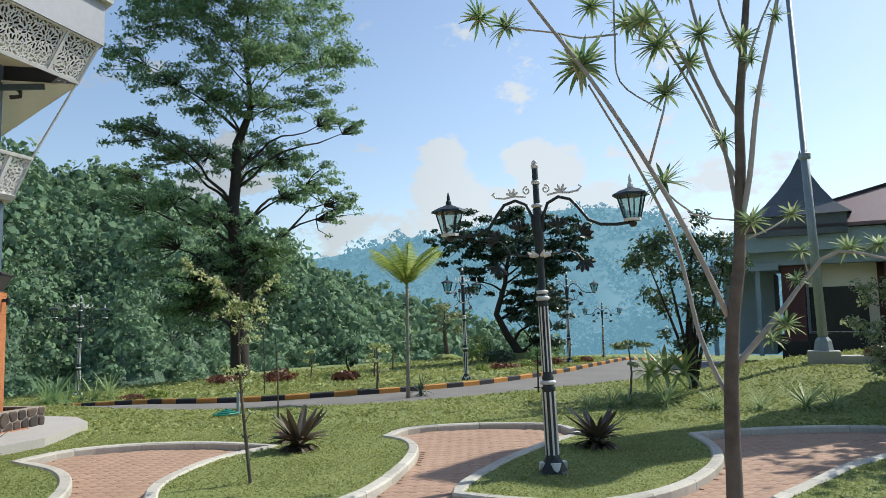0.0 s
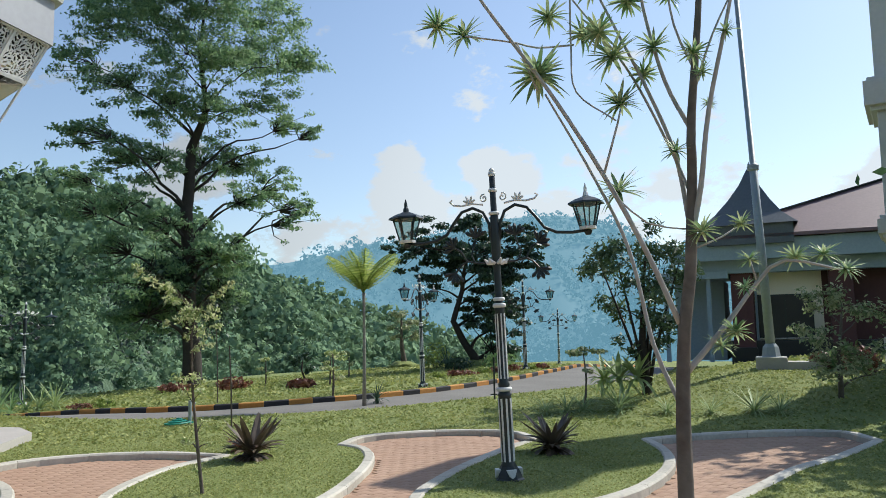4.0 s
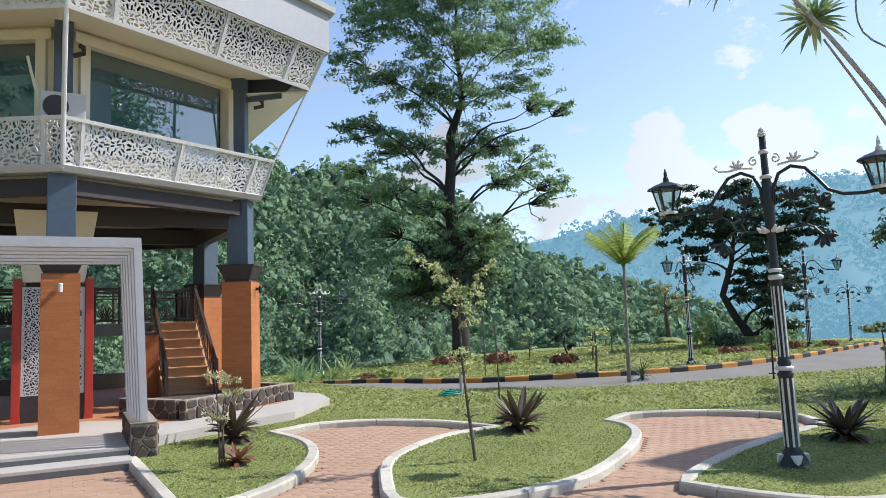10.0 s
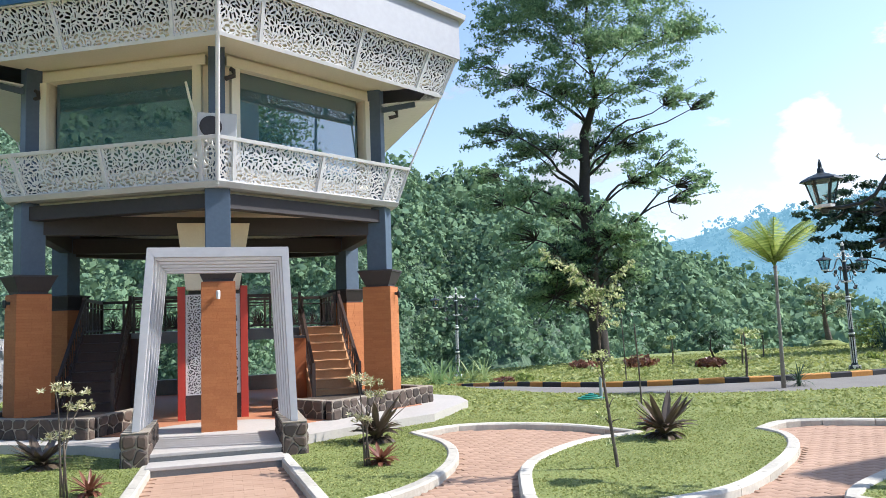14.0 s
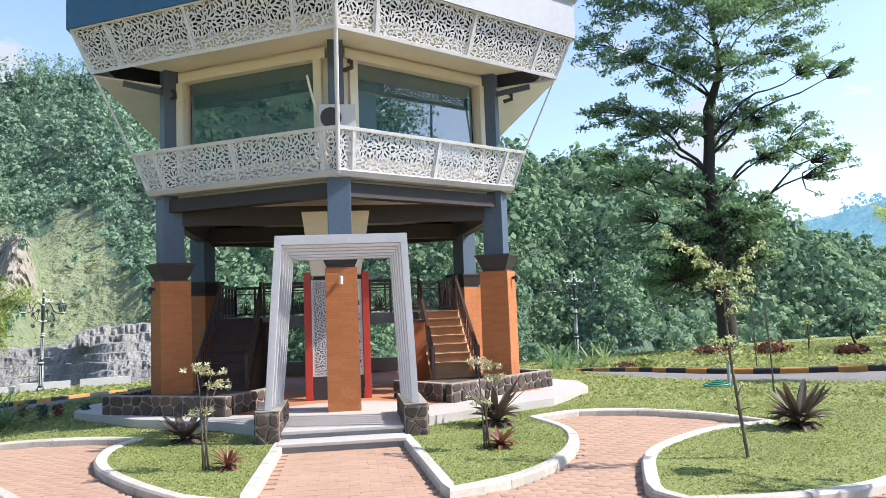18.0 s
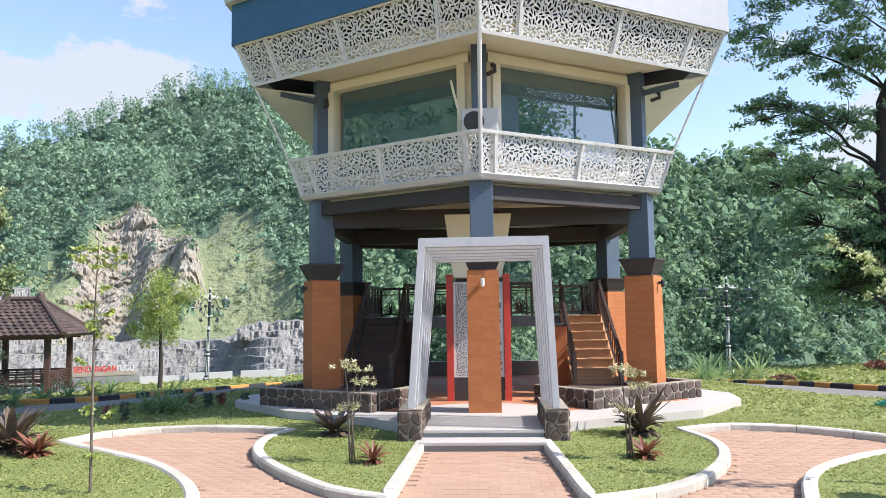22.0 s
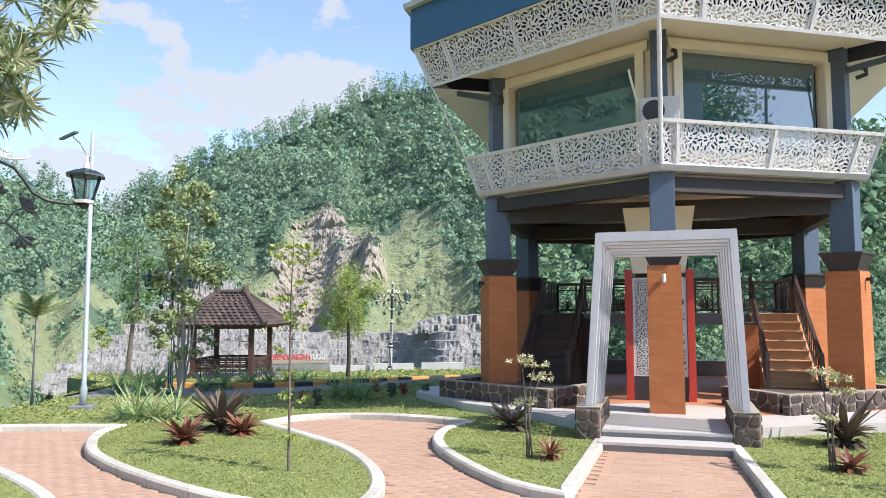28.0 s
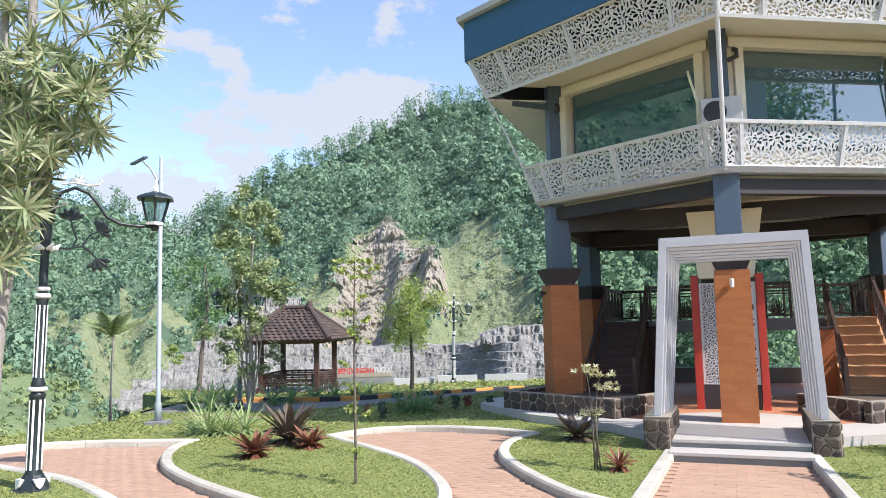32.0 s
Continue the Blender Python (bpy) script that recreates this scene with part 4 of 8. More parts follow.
prism(bm, hexring(2.9, 5.80), hexring(2.9, 5.84))
part("room_ceiling", bm, M["white"], tower, "pale room ceiling")

# soffit under the upper screens
for k in range(6):
    bm = bmesh.new()
    side_ = k in (1, 2, 3, 4)
    z0, r0, r1 = (5.60, 3.10, 4.44) if side_ else (5.865, 3.1, 4.50)
    a0, b0, a1, b1 = hexv(r0, k, z0), hexv(r0, k + 1, z0), hexv(r1, k, z0), hexv(r1, k + 1, z0)
    up = Vector((0, 0, 0.03))
    prism(bm, [a0, b0, b1, a1], [a0 + up, b0 + up, b1 + up, a1 + up])
    part("soffit", bm, M["soffit"] if side_ else M["cream"], tower, "flat plaster soffit under the eaves")
    bm = bmesh.new()
    prism(bm, [hexv(3.1, k, 6.20), hexv(3.1, k + 1, 6.20), hexv(4.7, k + 1, 6.20), hexv(4.7, k, 6.20)], [hexv(3.1, k, 6.24), hexv(3.1, k + 1, 6.24), hexv(4.7, k + 1, 6.24), hexv(4.7, k, 6.24)])
    part("eaves_board", bm, M["dark"], tower, "dark eaves board")
    bm = bmesh.new()
    beam(bm, hexv(3.3, k, 5.50), hexv(4.0, k, 5.56), 0.05, 0.09)
    part("bracket", bm, M["slate"], tower, "slate-blue bracket arm")
    bm = bmesh.new()
    a, b = hexv(3.46, k, 5.5), hexv(3.46, k, 5.28)
    tube(bm, [hexv(3.40, k, 5.52) + Vector((0.2, 0, 0)), hexv(3.40, k, 5.52) + Vector((0.24, -0.02, -0.02)), hexv(3.40, k, 5.44) + Vector((0.25, -0.02, -0.03)), hexv(3.38, k, 5.40) + Vector((0.12, 0, -0.03))], 0.035)
    part("drain_pipe", bm, M["dark"], tower, "dark bent drain pipe")

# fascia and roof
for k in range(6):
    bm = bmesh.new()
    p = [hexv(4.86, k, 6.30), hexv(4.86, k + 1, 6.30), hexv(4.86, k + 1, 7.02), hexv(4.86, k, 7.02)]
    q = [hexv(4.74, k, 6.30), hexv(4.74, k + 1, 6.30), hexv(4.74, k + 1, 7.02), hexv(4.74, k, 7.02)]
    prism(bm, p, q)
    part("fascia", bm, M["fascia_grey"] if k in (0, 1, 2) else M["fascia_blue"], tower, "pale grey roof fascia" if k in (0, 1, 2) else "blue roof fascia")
bm = bmesh.new()
prism(bm, hexring(4.98, 7.02), hexring(5.0, 7.11))
part("roof_lip", bm, M["white"], tower, "white roof lip")
bm = bmesh.new()
prism(bm, hexring(4.8, 7.11), hexring(0.3, 8.3))
part("roof", bm, M["maroon"], tower, "low hipped roof")


# pierced screens
def pierced(w0, w1, h, seed, rough=False):
    """A sheet w0 wide at its foot, w1 at its head, cut with fans of leaf-shaped slots."""
    rng = random.Random(seed)
    vs = [Vector((-w0 / 2, 0)), Vector((w0 / 2, 0)), Vector((w1 / 2, h)), Vector((-w1 / 2, h))]
    es = [(0, 1), (1, 2), (2, 3), (3, 0)]
    holes, spots, tries = [], {}, []
    off = rng.uniform(0, 0.4)
    for row in range(-1, int(h / 0.26) + 2):
        for col in range(-int(w1 / 0.6) - 2, int(w1 / 0.6) + 3):
            fx, fy = col * 0.35 + off + 0.175 * (row % 2), row * 0.29 + 0.12
            for r, n, l, t in ((0.056, 7, 0.040, 0.0155), (0.140, 13, 0.047, 0.0205)):
                for q in range(n):
                    a = 2 * math.pi * (q + rng.uniform(-0.15, 0.15)) / n
                    tries.append((fx + r * math.cos(a), fy + r * math.sin(a), a + rng.uniform(-0.2, 0.2), l * rng.uniform(0.85, 1.15), t * rng.uniform(0.85, 1.1)))
    for many, l0, l1, t0, t1 in ((1600, 0.034, 0.050, 0.0140, 0.0175), (2200, 0.018, 0.030, 0.0105, 0.0140), (0 if rough else 2600, 0.010, 0.018, 0.007, 0.010)):
        for _ in range(int(many * w1 * h) + 20):
            tries.append((rng.uniform(-w1 / 2, w1 / 2), rng.uniform(0.03, h - 0.03), rng.uniform(0, math.pi), rng.uniform(l0, l1), rng.uniform(t0, t1)))
    cell = 0.05
    for u, v, ang, l, t in tries:
        if not 0.02 < v < h - 0.02:
            continue
        half = (w0 + (w1 - w0) * v / h) / 2 - 0.03
        if abs(v - h / 2) + abs(math.sin(ang)) * l + t * 0.7 > h / 2 - 0.018 or abs(u) + abs(math.cos(ang)) * l + t * 0.7 > half:
            continue
        dots = [(u + math.cos(ang) * e * l, v + math.sin(ang) * e * l, t * (1.05 - 0.5 * abs(e))) for e in (-0.85, -0.45, 0, 0.45, 0.85)]
        clash = False
        for x, y, r in dots:
            ci, cj = int(x // cell), int(y // cell)
            if any((x - a) ** 2 + (y - b) ** 2 < (r + q + 0.0045) ** 2 for di in (-1, 0, 1) for dj in (-1, 0, 1) for a, b, q in spots.get((ci + di, cj + dj), ())):
                clash = True
                break
        if clash:
            continue
        for x, y, r in dots:
            spots.setdefault((int(x // cell), int(y // cell)), []).append((x, y, r))
        ca, sa = math.cos(ang), math.sin(ang)
        base = len(vs)
        for s, e in ((-1, 0), (-0.65, -0.9), (0.65, -0.9), (1, 0), (0.65, 0.9), (-0.65, 0.9)):
            x, y = s * l, e * t
            vs.append(Vector((u + x * ca - y * sa, v + x * sa + y * ca)))
        es += [(base + i, base + (i + 1) % 6) for i in range(6)]
        holes.append((u, v, ang, l, t))
    ov, _, of, *_ = delaunay_2d_cdt(vs, es, [], 1, 1e-5)
    keep = []
    mid = np.array([[(ov[f[0]][i] + ov[f[1]][i] + ov[f[2]][i]) / 3 for i in (0, 1)] for f in of])
    gone = np.zeros(len(of), bool)
    for u, v, ang, l, t in holes:
        x, y = mid[:, 0] - u, mid[:, 1] - v
        a, b = (x * math.cos(ang) + y * math.sin(ang)) / l, (-x * math.sin(ang) + y * math.cos(ang)) / t
        gone |= (np.abs(b) < 0.901) & (np.abs(a) + np.abs(b) * 0.389 < 1.001)
    return [(p[0], p[1]) for p in ov], [tuple(f) for f, g in zip(of, gone) if not g]


def screen_band(r0, z0, r1, z1, seams, seed):
    band = thing("screen_band")
    band.parent = tower
    band["label"] = "outward-leaning band of white laser-cut screens"
    for k in range(6):
        a0, b0, a1, b1 = hexv(r0, k, z0), hexv(r0, k + 1, z0), hexv(r1, k, z1), hexv(r1, k + 1, z1)
        cuts = seams if k % 2 == 0 else [1 - s for s in seams[::-1]]
        nrm = (b0 - a0).cross(a1 - a0).normalized()
        for i, (s, t) in enumerate(zip(cuts, cuts[1:])):
            p0, q0, p1, q1 = a0.lerp(b0, s), a0.lerp(b0, t), a1.lerp(b1, s), a1.lerp(b1, t)
            h = ((p1 + q1) / 2 - (p0 + q0) / 2).length
            ov, of = pierced((q0 - p0).length, (q1 - p1).length, h, seed + i if k > 1 else seed + i + 10 * k, 0 < k < 5)
            w0, w1 = (q0 - p0).length, (q1 - p1).length
            verts = []
            for side in (0.0, -0.014):
                for u, v in ov:
                    f = v / h
                    w = w0 + (w1 - w0) * f
                    g = u / w + 0.5
                    verts.append(p0.lerp(q0, g).lerp(p1.lerp(q1, g), f) + nrm * side)
            n = len(ov)
            faces = [f for f in of] + [tuple(i + n for i in f[::-1]) for f in of]
            rim = {}
            for f in of:
                for x, y in zip(f, f[1:] + f[:1]):
                    rim[(x, y)] = rim.get((x, y), 0) + 1
            for x, y in rim:
                if (y, x) not in rim:
                    faces.append((y, x, x + n, y + n))
            mesh_ob("screen_panel", verts, faces, M["screen"], band)
            bm = bmesh.new()
            beam(bm, p0 + nrm * 0.012, p1 + nrm * 0.012, 0.05, 0.03, nrm)
            part("screen_rib", bm, M["screen"], band)
        for p, q in ((a0, b0), (a1, b1)):
            bm = bmesh.new()
            beam(bm, p + nrm * 0.012, q + nrm * 0.012, 0.05, 0.045, nrm)
            part("screen_rail", bm, M["screen"], band)


screen_band(3.60, 3.775, 3.84, 4.385, [0, 0.07, 0.5, 0.9, 1], 100)
screen_band(4.47, 5.66, 4.78, 6.31, [0, 0.15, 0.54, 0.86, 1], 200)
for k in range(6):
    bm = bmesh.new()
    tube(bm, [hexv(3.60, k, 3.74), hexv(3.85, k, 4.39), hexv(4.80, k, 6.33)], 0.032 if k == 0 else 0.018, 8)
    part("corner_rod", bm, M["screen"], tower, "slanting white corner rod")


# air conditioner outside the front corner
def air_conditioner():
    ob = thing("air_conditioner", TC + hexv(3.42, 0, 3.775), TURN + 0, "white outdoor air-conditioner unit on the balcony floor", "air conditioner")
    bm = bmesh.new()
    box(bm, (0, -0.0, 0.82), (0.56, 0.2, 0.42), 0, 1, 0.015)
    part("casing", bm, M["white"], ob)
    bm = bmesh.new()
    lathe(bm, [(0.16, 0), (0.16, 0.01), (0.13, 0.015)], 20)
    part("fan_grille", bm, M["dark"], ob, "dark round fan grille").matrix_basis = pose(-0.09, -0.105, 0.82, 90)
    bm = bmesh.new()
    for x in (-0.22, 0.22):
        box(bm, (x, 0, 0.3), (0.04, 0.16, 0.62))
    part("stand", bm, M["galv"], ob)
    bm = bmesh.new()
    tube(bm, [(-0.28, 0.05, 0.9), (-0.34, 0.08, 1.1), (-0.40, 0.1, 1.35), (-0.44, 0.16, 1.55)], 0.02, 6)
    part("pipe", bm, M["cream"], ob, "lagged refrigerant pipe")


air_conditioner()

# ---- gate, steps, planters ----


def slab(name, c, s, material, label, category, kind="structure", bev=0.012):
    bm = bmesh.new()
    box(bm, (0, 0, 0), s, 0, 1, bev)
    ob = part(name, bm, material)
    ob.location = c
    return tagged(ob, label, category, kind=kind)


stair = thing("entrance_steps", (-0.095, 9.28, 0), 0, "two low pale stone steps before the gate", "steps", kind="structure")
for i, (z, y) in enumerate(((0.095, 0.0), (0.19, 0.36))):
    bm = bmesh.new()
    box(bm, (0, y + 0.35, z - 0.055), (1.54, 0.7, 0.11))
    part("riser", bm, M["riser"], stair, "dark granite riser")
    bm = bmesh.new()
    box(bm, (0, y + 0.34, z - 0.008), (1.56, 0.72, 0.040), 0, 1, 0.006)
    part("tread", bm, M["step"], stair, "pale stone tread")


def stone_wall(ob, c, s, seed, rows_h=0.16):
    """A mortared block with rounded field stones standing proud on every side."""
    bm = bmesh.new()
    box(bm, c, s, 0, 1, 0.01)
    part("wall_core", bm, M["mortar"], ob, "pale mortar")
    rng = random.Random(seed)
    for (nx, ny), width, out in (((0, -1), s[0], s[1] / 2), ((0, 1), s[0], s[1] / 2), ((1, 0), s[1], s[0] / 2), ((-1, 0), s[1], s[0] / 2)):
        cols = max(1, round(width / 0.19))
        high = max(1, round(s[2] / rows_h))
        seeds = [((i + 0.5 + rng.uniform(-0.38, 0.38)) * width / cols - width / 2, (j + 0.5 + rng.uniform(-0.36, 0.36)) * s[2] / high - s[2] / 2) for i in range(cols) for j in range(high)]
        for u0, v0 in seeds:
            cell = [(-width / 2, -s[2] / 2), (width / 2, -s[2] / 2), (width / 2, s[2] / 2), (-width / 2, s[2] / 2)]
            for u1, v1 in seeds:
                if (u1, v1) == (u0, v0):
                    continue
                dx, dy = u1 - u0, v1 - v0
                lim = (u1 * u1 + v1 * v1 - u0 * u0 - v0 * v0) / 2
                nxt = []
                for (xa, ya), (xb, yb) in zip(cell, cell[1:] + cell[:1]):
                    fa, fb = xa * dx + ya * dy - lim, xb * dx + yb * dy - lim
                    if fa <= 0:
                        nxt.append((xa, ya))
                    if fa * fb < 0:
                        t = fa / (fa - fb)
                        nxt.append((xa + (xb - xa) * t, ya + (yb - ya) * t))
                cell = nxt
                if len(cell) < 3:
                    break
            if len(cell) < 3:
                continue
            mu, mv = sum(c_[0] for c_ in cell) / len(cell), sum(c_[1] for c_ in cell) / len(cell)
            soft = []
            for (xa, ya), (xb, yb) in zip(cell, cell[1:] + cell[:1]):
                soft += [(xa * 0.8 + xb * 0.2, ya * 0.8 + yb * 0.2), (xa * 0.2 + xb * 0.8, ya * 0.2 + yb * 0.8)]
            size = max(0.03, min(max(abs(x - mu) for x, _ in soft), max(abs(y - mv) for _, y in soft)))
            rings = []
            for shrink, o in ((0.007, -0.004), (0.011, 0.008), (0.03, 0.017 + rng.uniform(0, 0.006))):
                f = max(0.3, 1 - shrink / size)
                rings.append([Vector((c[0] + nx * (out + o) - ny * (mu + (x - mu) * f), c[1] + ny * (out + o) + nx * (mu + (x - mu) * f), c[2] + mv + (y - mv) * f)) for x, y in soft])
            bm = bmesh.new()
            rr = [[bm.verts.new(v) for v in ring] for ring in rings]
            n = len(soft)
            for a, b in zip(rr, rr[1:]):
                for i in range(n):
                    bm.faces.new((a[i], a[(i + 1) % n], b[(i + 1) % n], b[i]))
            bm.faces.new(rr[-1])
            part("stone", bm, M["stone"], ob)
    return ob


gate = thing("gate_portal", (0, 0, 0), 0, "grey-white moulded portal frame leaning inwards over the steps", "gate")
GL, GR = Vector((-1.00, 10.05, 0)), Vector((0.80, 10.05, 0))
ped = 0.47


def portal():
    """Six nested frames one behind the other, with gaps between them that let stripes of sun through."""
    yb = 9.92
    outer = [(-1.06, ped), (-0.895, 2.67), (0.80, 2.67), (0.885, ped)]
    for i, wide in enumerate((0.135, 0.052, 0.045, 0.045, 0.04, 0.035)):
        y = yb - 0.28 + 0.185 * i
        grow = y / (yb - 0.28)
        side = wide * 0.66
        inner = [(outer[0][0] + side, ped), (outer[1][0] + side, outer[1][1] - wide * 0.92), (outer[2][0] - side, outer[2][1] - wide * 0.92), (outer[3][0] - side, ped)]
        over = 0.03 if i else 0.0
        outside = [(outer[0][0] - over, ped), (outer[1][0] - over, outer[1][1] + over), (outer[2][0] + over, outer[2][1] + over), (outer[3][0] + over, ped)]
        for (a, b), name in (((0, 1), "frame_post"), ((1, 2), "frame_lintel"), ((2, 3), "frame_post")):
            bm = bmesh.new()
            quad = [(x * grow, max(ped, EYE[2] + (z - EYE[2]) * grow)) for x, z in (outside[a], outside[b], inner[b], inner[a])]
            prism(bm, [(x, y, z) for x, z in quad], [(x, y + 0.09, z) for x, z in quad])
            bmesh.ops.bevel(bm, geom=bm.edges[:], offset=0.006, segments=2, affect="EDGES")
            part(name, bm, M["gate"], gate)
        outer = inner


portal()
for x, seed in ((-1.02, 1), (0.84, 2)):
    p = thing("stone_pedestal", (x, 10.03, 0), 0, "low field-stone pedestal with pale joints under the gate post", "pedestal", "gate pedestals")
    stone_wall(p, (0, 0.19, 0.225), (0.30, 1.24, 0.45), seed)
    bm = bmesh.new()
    box(bm, (0, 0.19, 0.462), (0.31, 1.25, 0.016), 0, 1, 0.004)
    part("coping", bm, M["mortar"], p)


def planter(at, turn, s, seed):
    p = thing("stone_planter", (at[0], at[1], FLOOR - 0.02), turn, "low field-stone planter wall round a pillar", "planter", "planters")
    h = 0.31
    for c, d in (((0, -s[1] / 2, h / 2), (s[0], 0.14, h)), ((s[0] / 2 - 0.07, 0.07, h / 2), (0.14, s[1] - 0.14, h)), ((-s[0] / 2 + 0.07, 0.07, h / 2), (0.14, s[1] - 0.14, h))):
        stone_wall(p, c, d, seed, 0.2)
        seed += 1
    bm = bmesh.new()
    box(bm, (0, 0.1, 0.12), (s[0] - 0.3, s[1] - 0.3, 0.24))
    part("soil", bm, M["soil"], p, "dark soil")


planter((2.16, 12.93), 38, (2.6, 1.3), 20)
planter((-2.50, 12.57), -28, (2.35, 1.3), 30)

# ---- under the tower ----
bm = bmesh.new()
prism(bm, [TC + hexv(3.95, k, 0.19) for k in range(6)], [TC + hexv(3.95, k, 0.198) for k in range(6)])
tagged(part("floor", bm, M["terra"]), "terracotta tiled floor under the tower", "floor", kind="structure")
bm = bmesh.new()
lathe(bm, [(1.30, 0.196), (1.30, 0.204)], 40, (-0.1, 11.1, 0))
tagged(part("floor_disc", bm, M["step"]), "round pale stone inlay before the pillar", "floor inlay", kind="structure")

def stair_flight(x, sx):
    """Nine clad steps up to the gallery, with wrought railings."""
    # left flight (sx < 0): the dark wood colour stands in for deep shade
    st = thing("staircase", (x, 13.05, FLOOR), 0, "brown brick-clad staircase with ornate bronze railings" if sx > 0 else "staircase with shade put into its dark colour, ornate bronze railings", "staircase", "staircases")
    n, rise, go = 9, 0.157, 0.26
    for i in range(n):
        bm = bmesh.new()
        box(bm, (0, i * go + go / 2, (i + 0.5) * rise), (0.74, go, rise))
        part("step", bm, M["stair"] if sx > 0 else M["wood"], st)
        bm = bmesh.new()
        box(bm, (0, i * go + go / 2 - 0.012, (i + 1) * rise - 0.008), (0.76, go + 0.03, 0.02), 0, 1, 0.004)
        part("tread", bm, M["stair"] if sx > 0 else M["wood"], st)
    for s in (-1, 1):
        bm = bmesh.new()
        w = 0.40 * s
        prism(bm, [(w - 0.02, 0, 0), (w + 0.02, 0, 0), (w + 0.02, n * go, 0), (w - 0.02, n * go, 0)], [(w - 0.02, 0, 0.05), (w + 0.02, 0, 0.05), (w + 0.02, n * go, n * rise), (w - 0.02, n * go, n * rise)])
        part("string", bm, M["stair"] if sx > 0 else M["wood"], st, "brick stair side" if sx > 0 else "stair side with shade put into its dark colour")
        rail = thing("railing")
        rail.parent = st
        rail["label"] = "bronze railing with curled bars"
        a, b = Vector((w, 0.05, 0.10)), Vector((w, n * go, n * rise + 0.02))
        for h, t in ((0.62, 0.05), (0.12, 0.03)):
            bm = bmesh.new()
            beam(bm, a + Vector((0, 0, h)), b + Vector((0, 0, h)), t)
            part("rail", bm, M["rail"], rail)
        for i in range(14):
            p = a.lerp(b, i / 13)
            bm = bmesh.new()
            beam(bm, p + Vector((0, 0, 0.0 if i in (0, 13) else 0.12)), p + Vector((0, 0, 0.7 if i in (0, 13) else 0.62)), 0.06 if i in (0, 13) else 0.018)
            part("baluster", bm, M["rail"], rail)
        for i in range(6):
            c = a.lerp(b, (i + 0.5) / 6) + Vector((0, 0, 0.38))
            bm = bmesh.new()
            tube(bm, [c + Vector((0, math.cos(t) * 0.11, math.sin(t) * 0.15)) for t in np.linspace(0, 5.6, 12)], 0.012, 5)
            part("scroll", bm, M["rail"], rail)
    return st


stair_flight(1.88, 1)
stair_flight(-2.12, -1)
bm = bmesh.new()
box(bm, (-2.06, 15.36, FLOOR + 0.66), (1.16, 0.06, 1.30), 0, 1, 0.005)
for i in range(6):
    box(bm, (-2.56 + 0.2 * i, 15.32, FLOOR + 0.66), (0.17, 0.03, 1.28), 0, 1, 0.004)
tagged(part("timber_panel", bm, M["wood"]), "dark boarded panel closing the space under the gallery", "panel", kind="structure")
block = thing("brick_block", (1.33, 14.35, FLOOR), 0, "orange brick block beside the foot of the stairs", "brick block")
bm = bmesh.new()
box(bm, (0, 0, 0.61), (0.26, 0.50, 1.22), 0, 1, 0.006)
part("body", bm, M["orange"], block)
bm = bmesh.new()
box(bm, (0, 0, 1.24), (0.29, 0.53, 0.04), 0, 1, 0.006)
part("coping", bm, M["dark"], block, "dark coping")
bm = bmesh.new()
box(bm, (-0.15, 17.85, FLOOR + 0.17), (6.2, 0.14, 0.34), 0, 1, 0.01)
tagged(part("low_wall", bm, M["riser"]), "low dark wall along the back of the tower's floor", "low wall", kind="structure")
gallery = thing("gallery", (0, 0, 0), 0, "raised viewing gallery with a dark ornate railing", "gallery")
GZ = FLOOR + 9 * 0.157
for x0, x1, y0, y1 in ((-2.58, 2.24, 15.4, 17.6),):
    bm = bmesh.new()
    box(bm, ((x0 + x1) / 2, (y0 + y1) / 2, GZ - 0.11), (x1 - x0, y1 - y0, 0.22))
    part("deck", bm, M["riser"], gallery, "grey deck slab")
for p, q in (((-1.66, 15.42), (1.32, 15.42)), ((-2.52, 17.55), (2.18, 17.55)), ((-2.54, 15.42), (-2.54, 17.55)), ((2.20, 15.42), (2.20, 17.55))):
    p, q = Vector((*p, GZ)), Vector((*q, GZ))
    rail = thing("railing")
    rail.parent = gallery
    rail["label"] = "dark wrought railing with fan motifs"
    L = (q - p).length
    for h, t in ((0.66, 0.06), (0.06, 0.035), (0.52, 0.025)):
        bm = bmesh.new()
        beam(bm, p + Vector((0, 0, h)), q + Vector((0, 0, h)), t)
        part("rail", bm, M["rail"], rail)
    n = max(1, round(L / 0.42))
    d = (q - p).normalized()
    for i in range(n + 1):
        bm = bmesh.new()
        o = p.lerp(q, i / n)
        beam(bm, o, o + Vector((0, 0, 0.70)), 0.045)
        part("post", bm, M["rail"], rail)
        if i < n:
            c = p.lerp(q, (i + 0.5) / n) + Vector((0, 0, 0.08))
            for k in range(7):
                bm = bmesh.new()
                a = math.pi * (k + 0.5) / 7
                tip = c + d * math.cos(a) * 0.17 + Vector((0, 0, math.sin(a) * 0.34))
                side = (tip - c).cross(Vector((-d.y, d.x, 0))).normalized() * 0.03
                tube(bm, [c, c.lerp(tip, 0.55) + side, tip, c.lerp(tip, 0.55) - side, c], 0.010, 4)
                part("fan_petal", bm, M["rail"], rail)

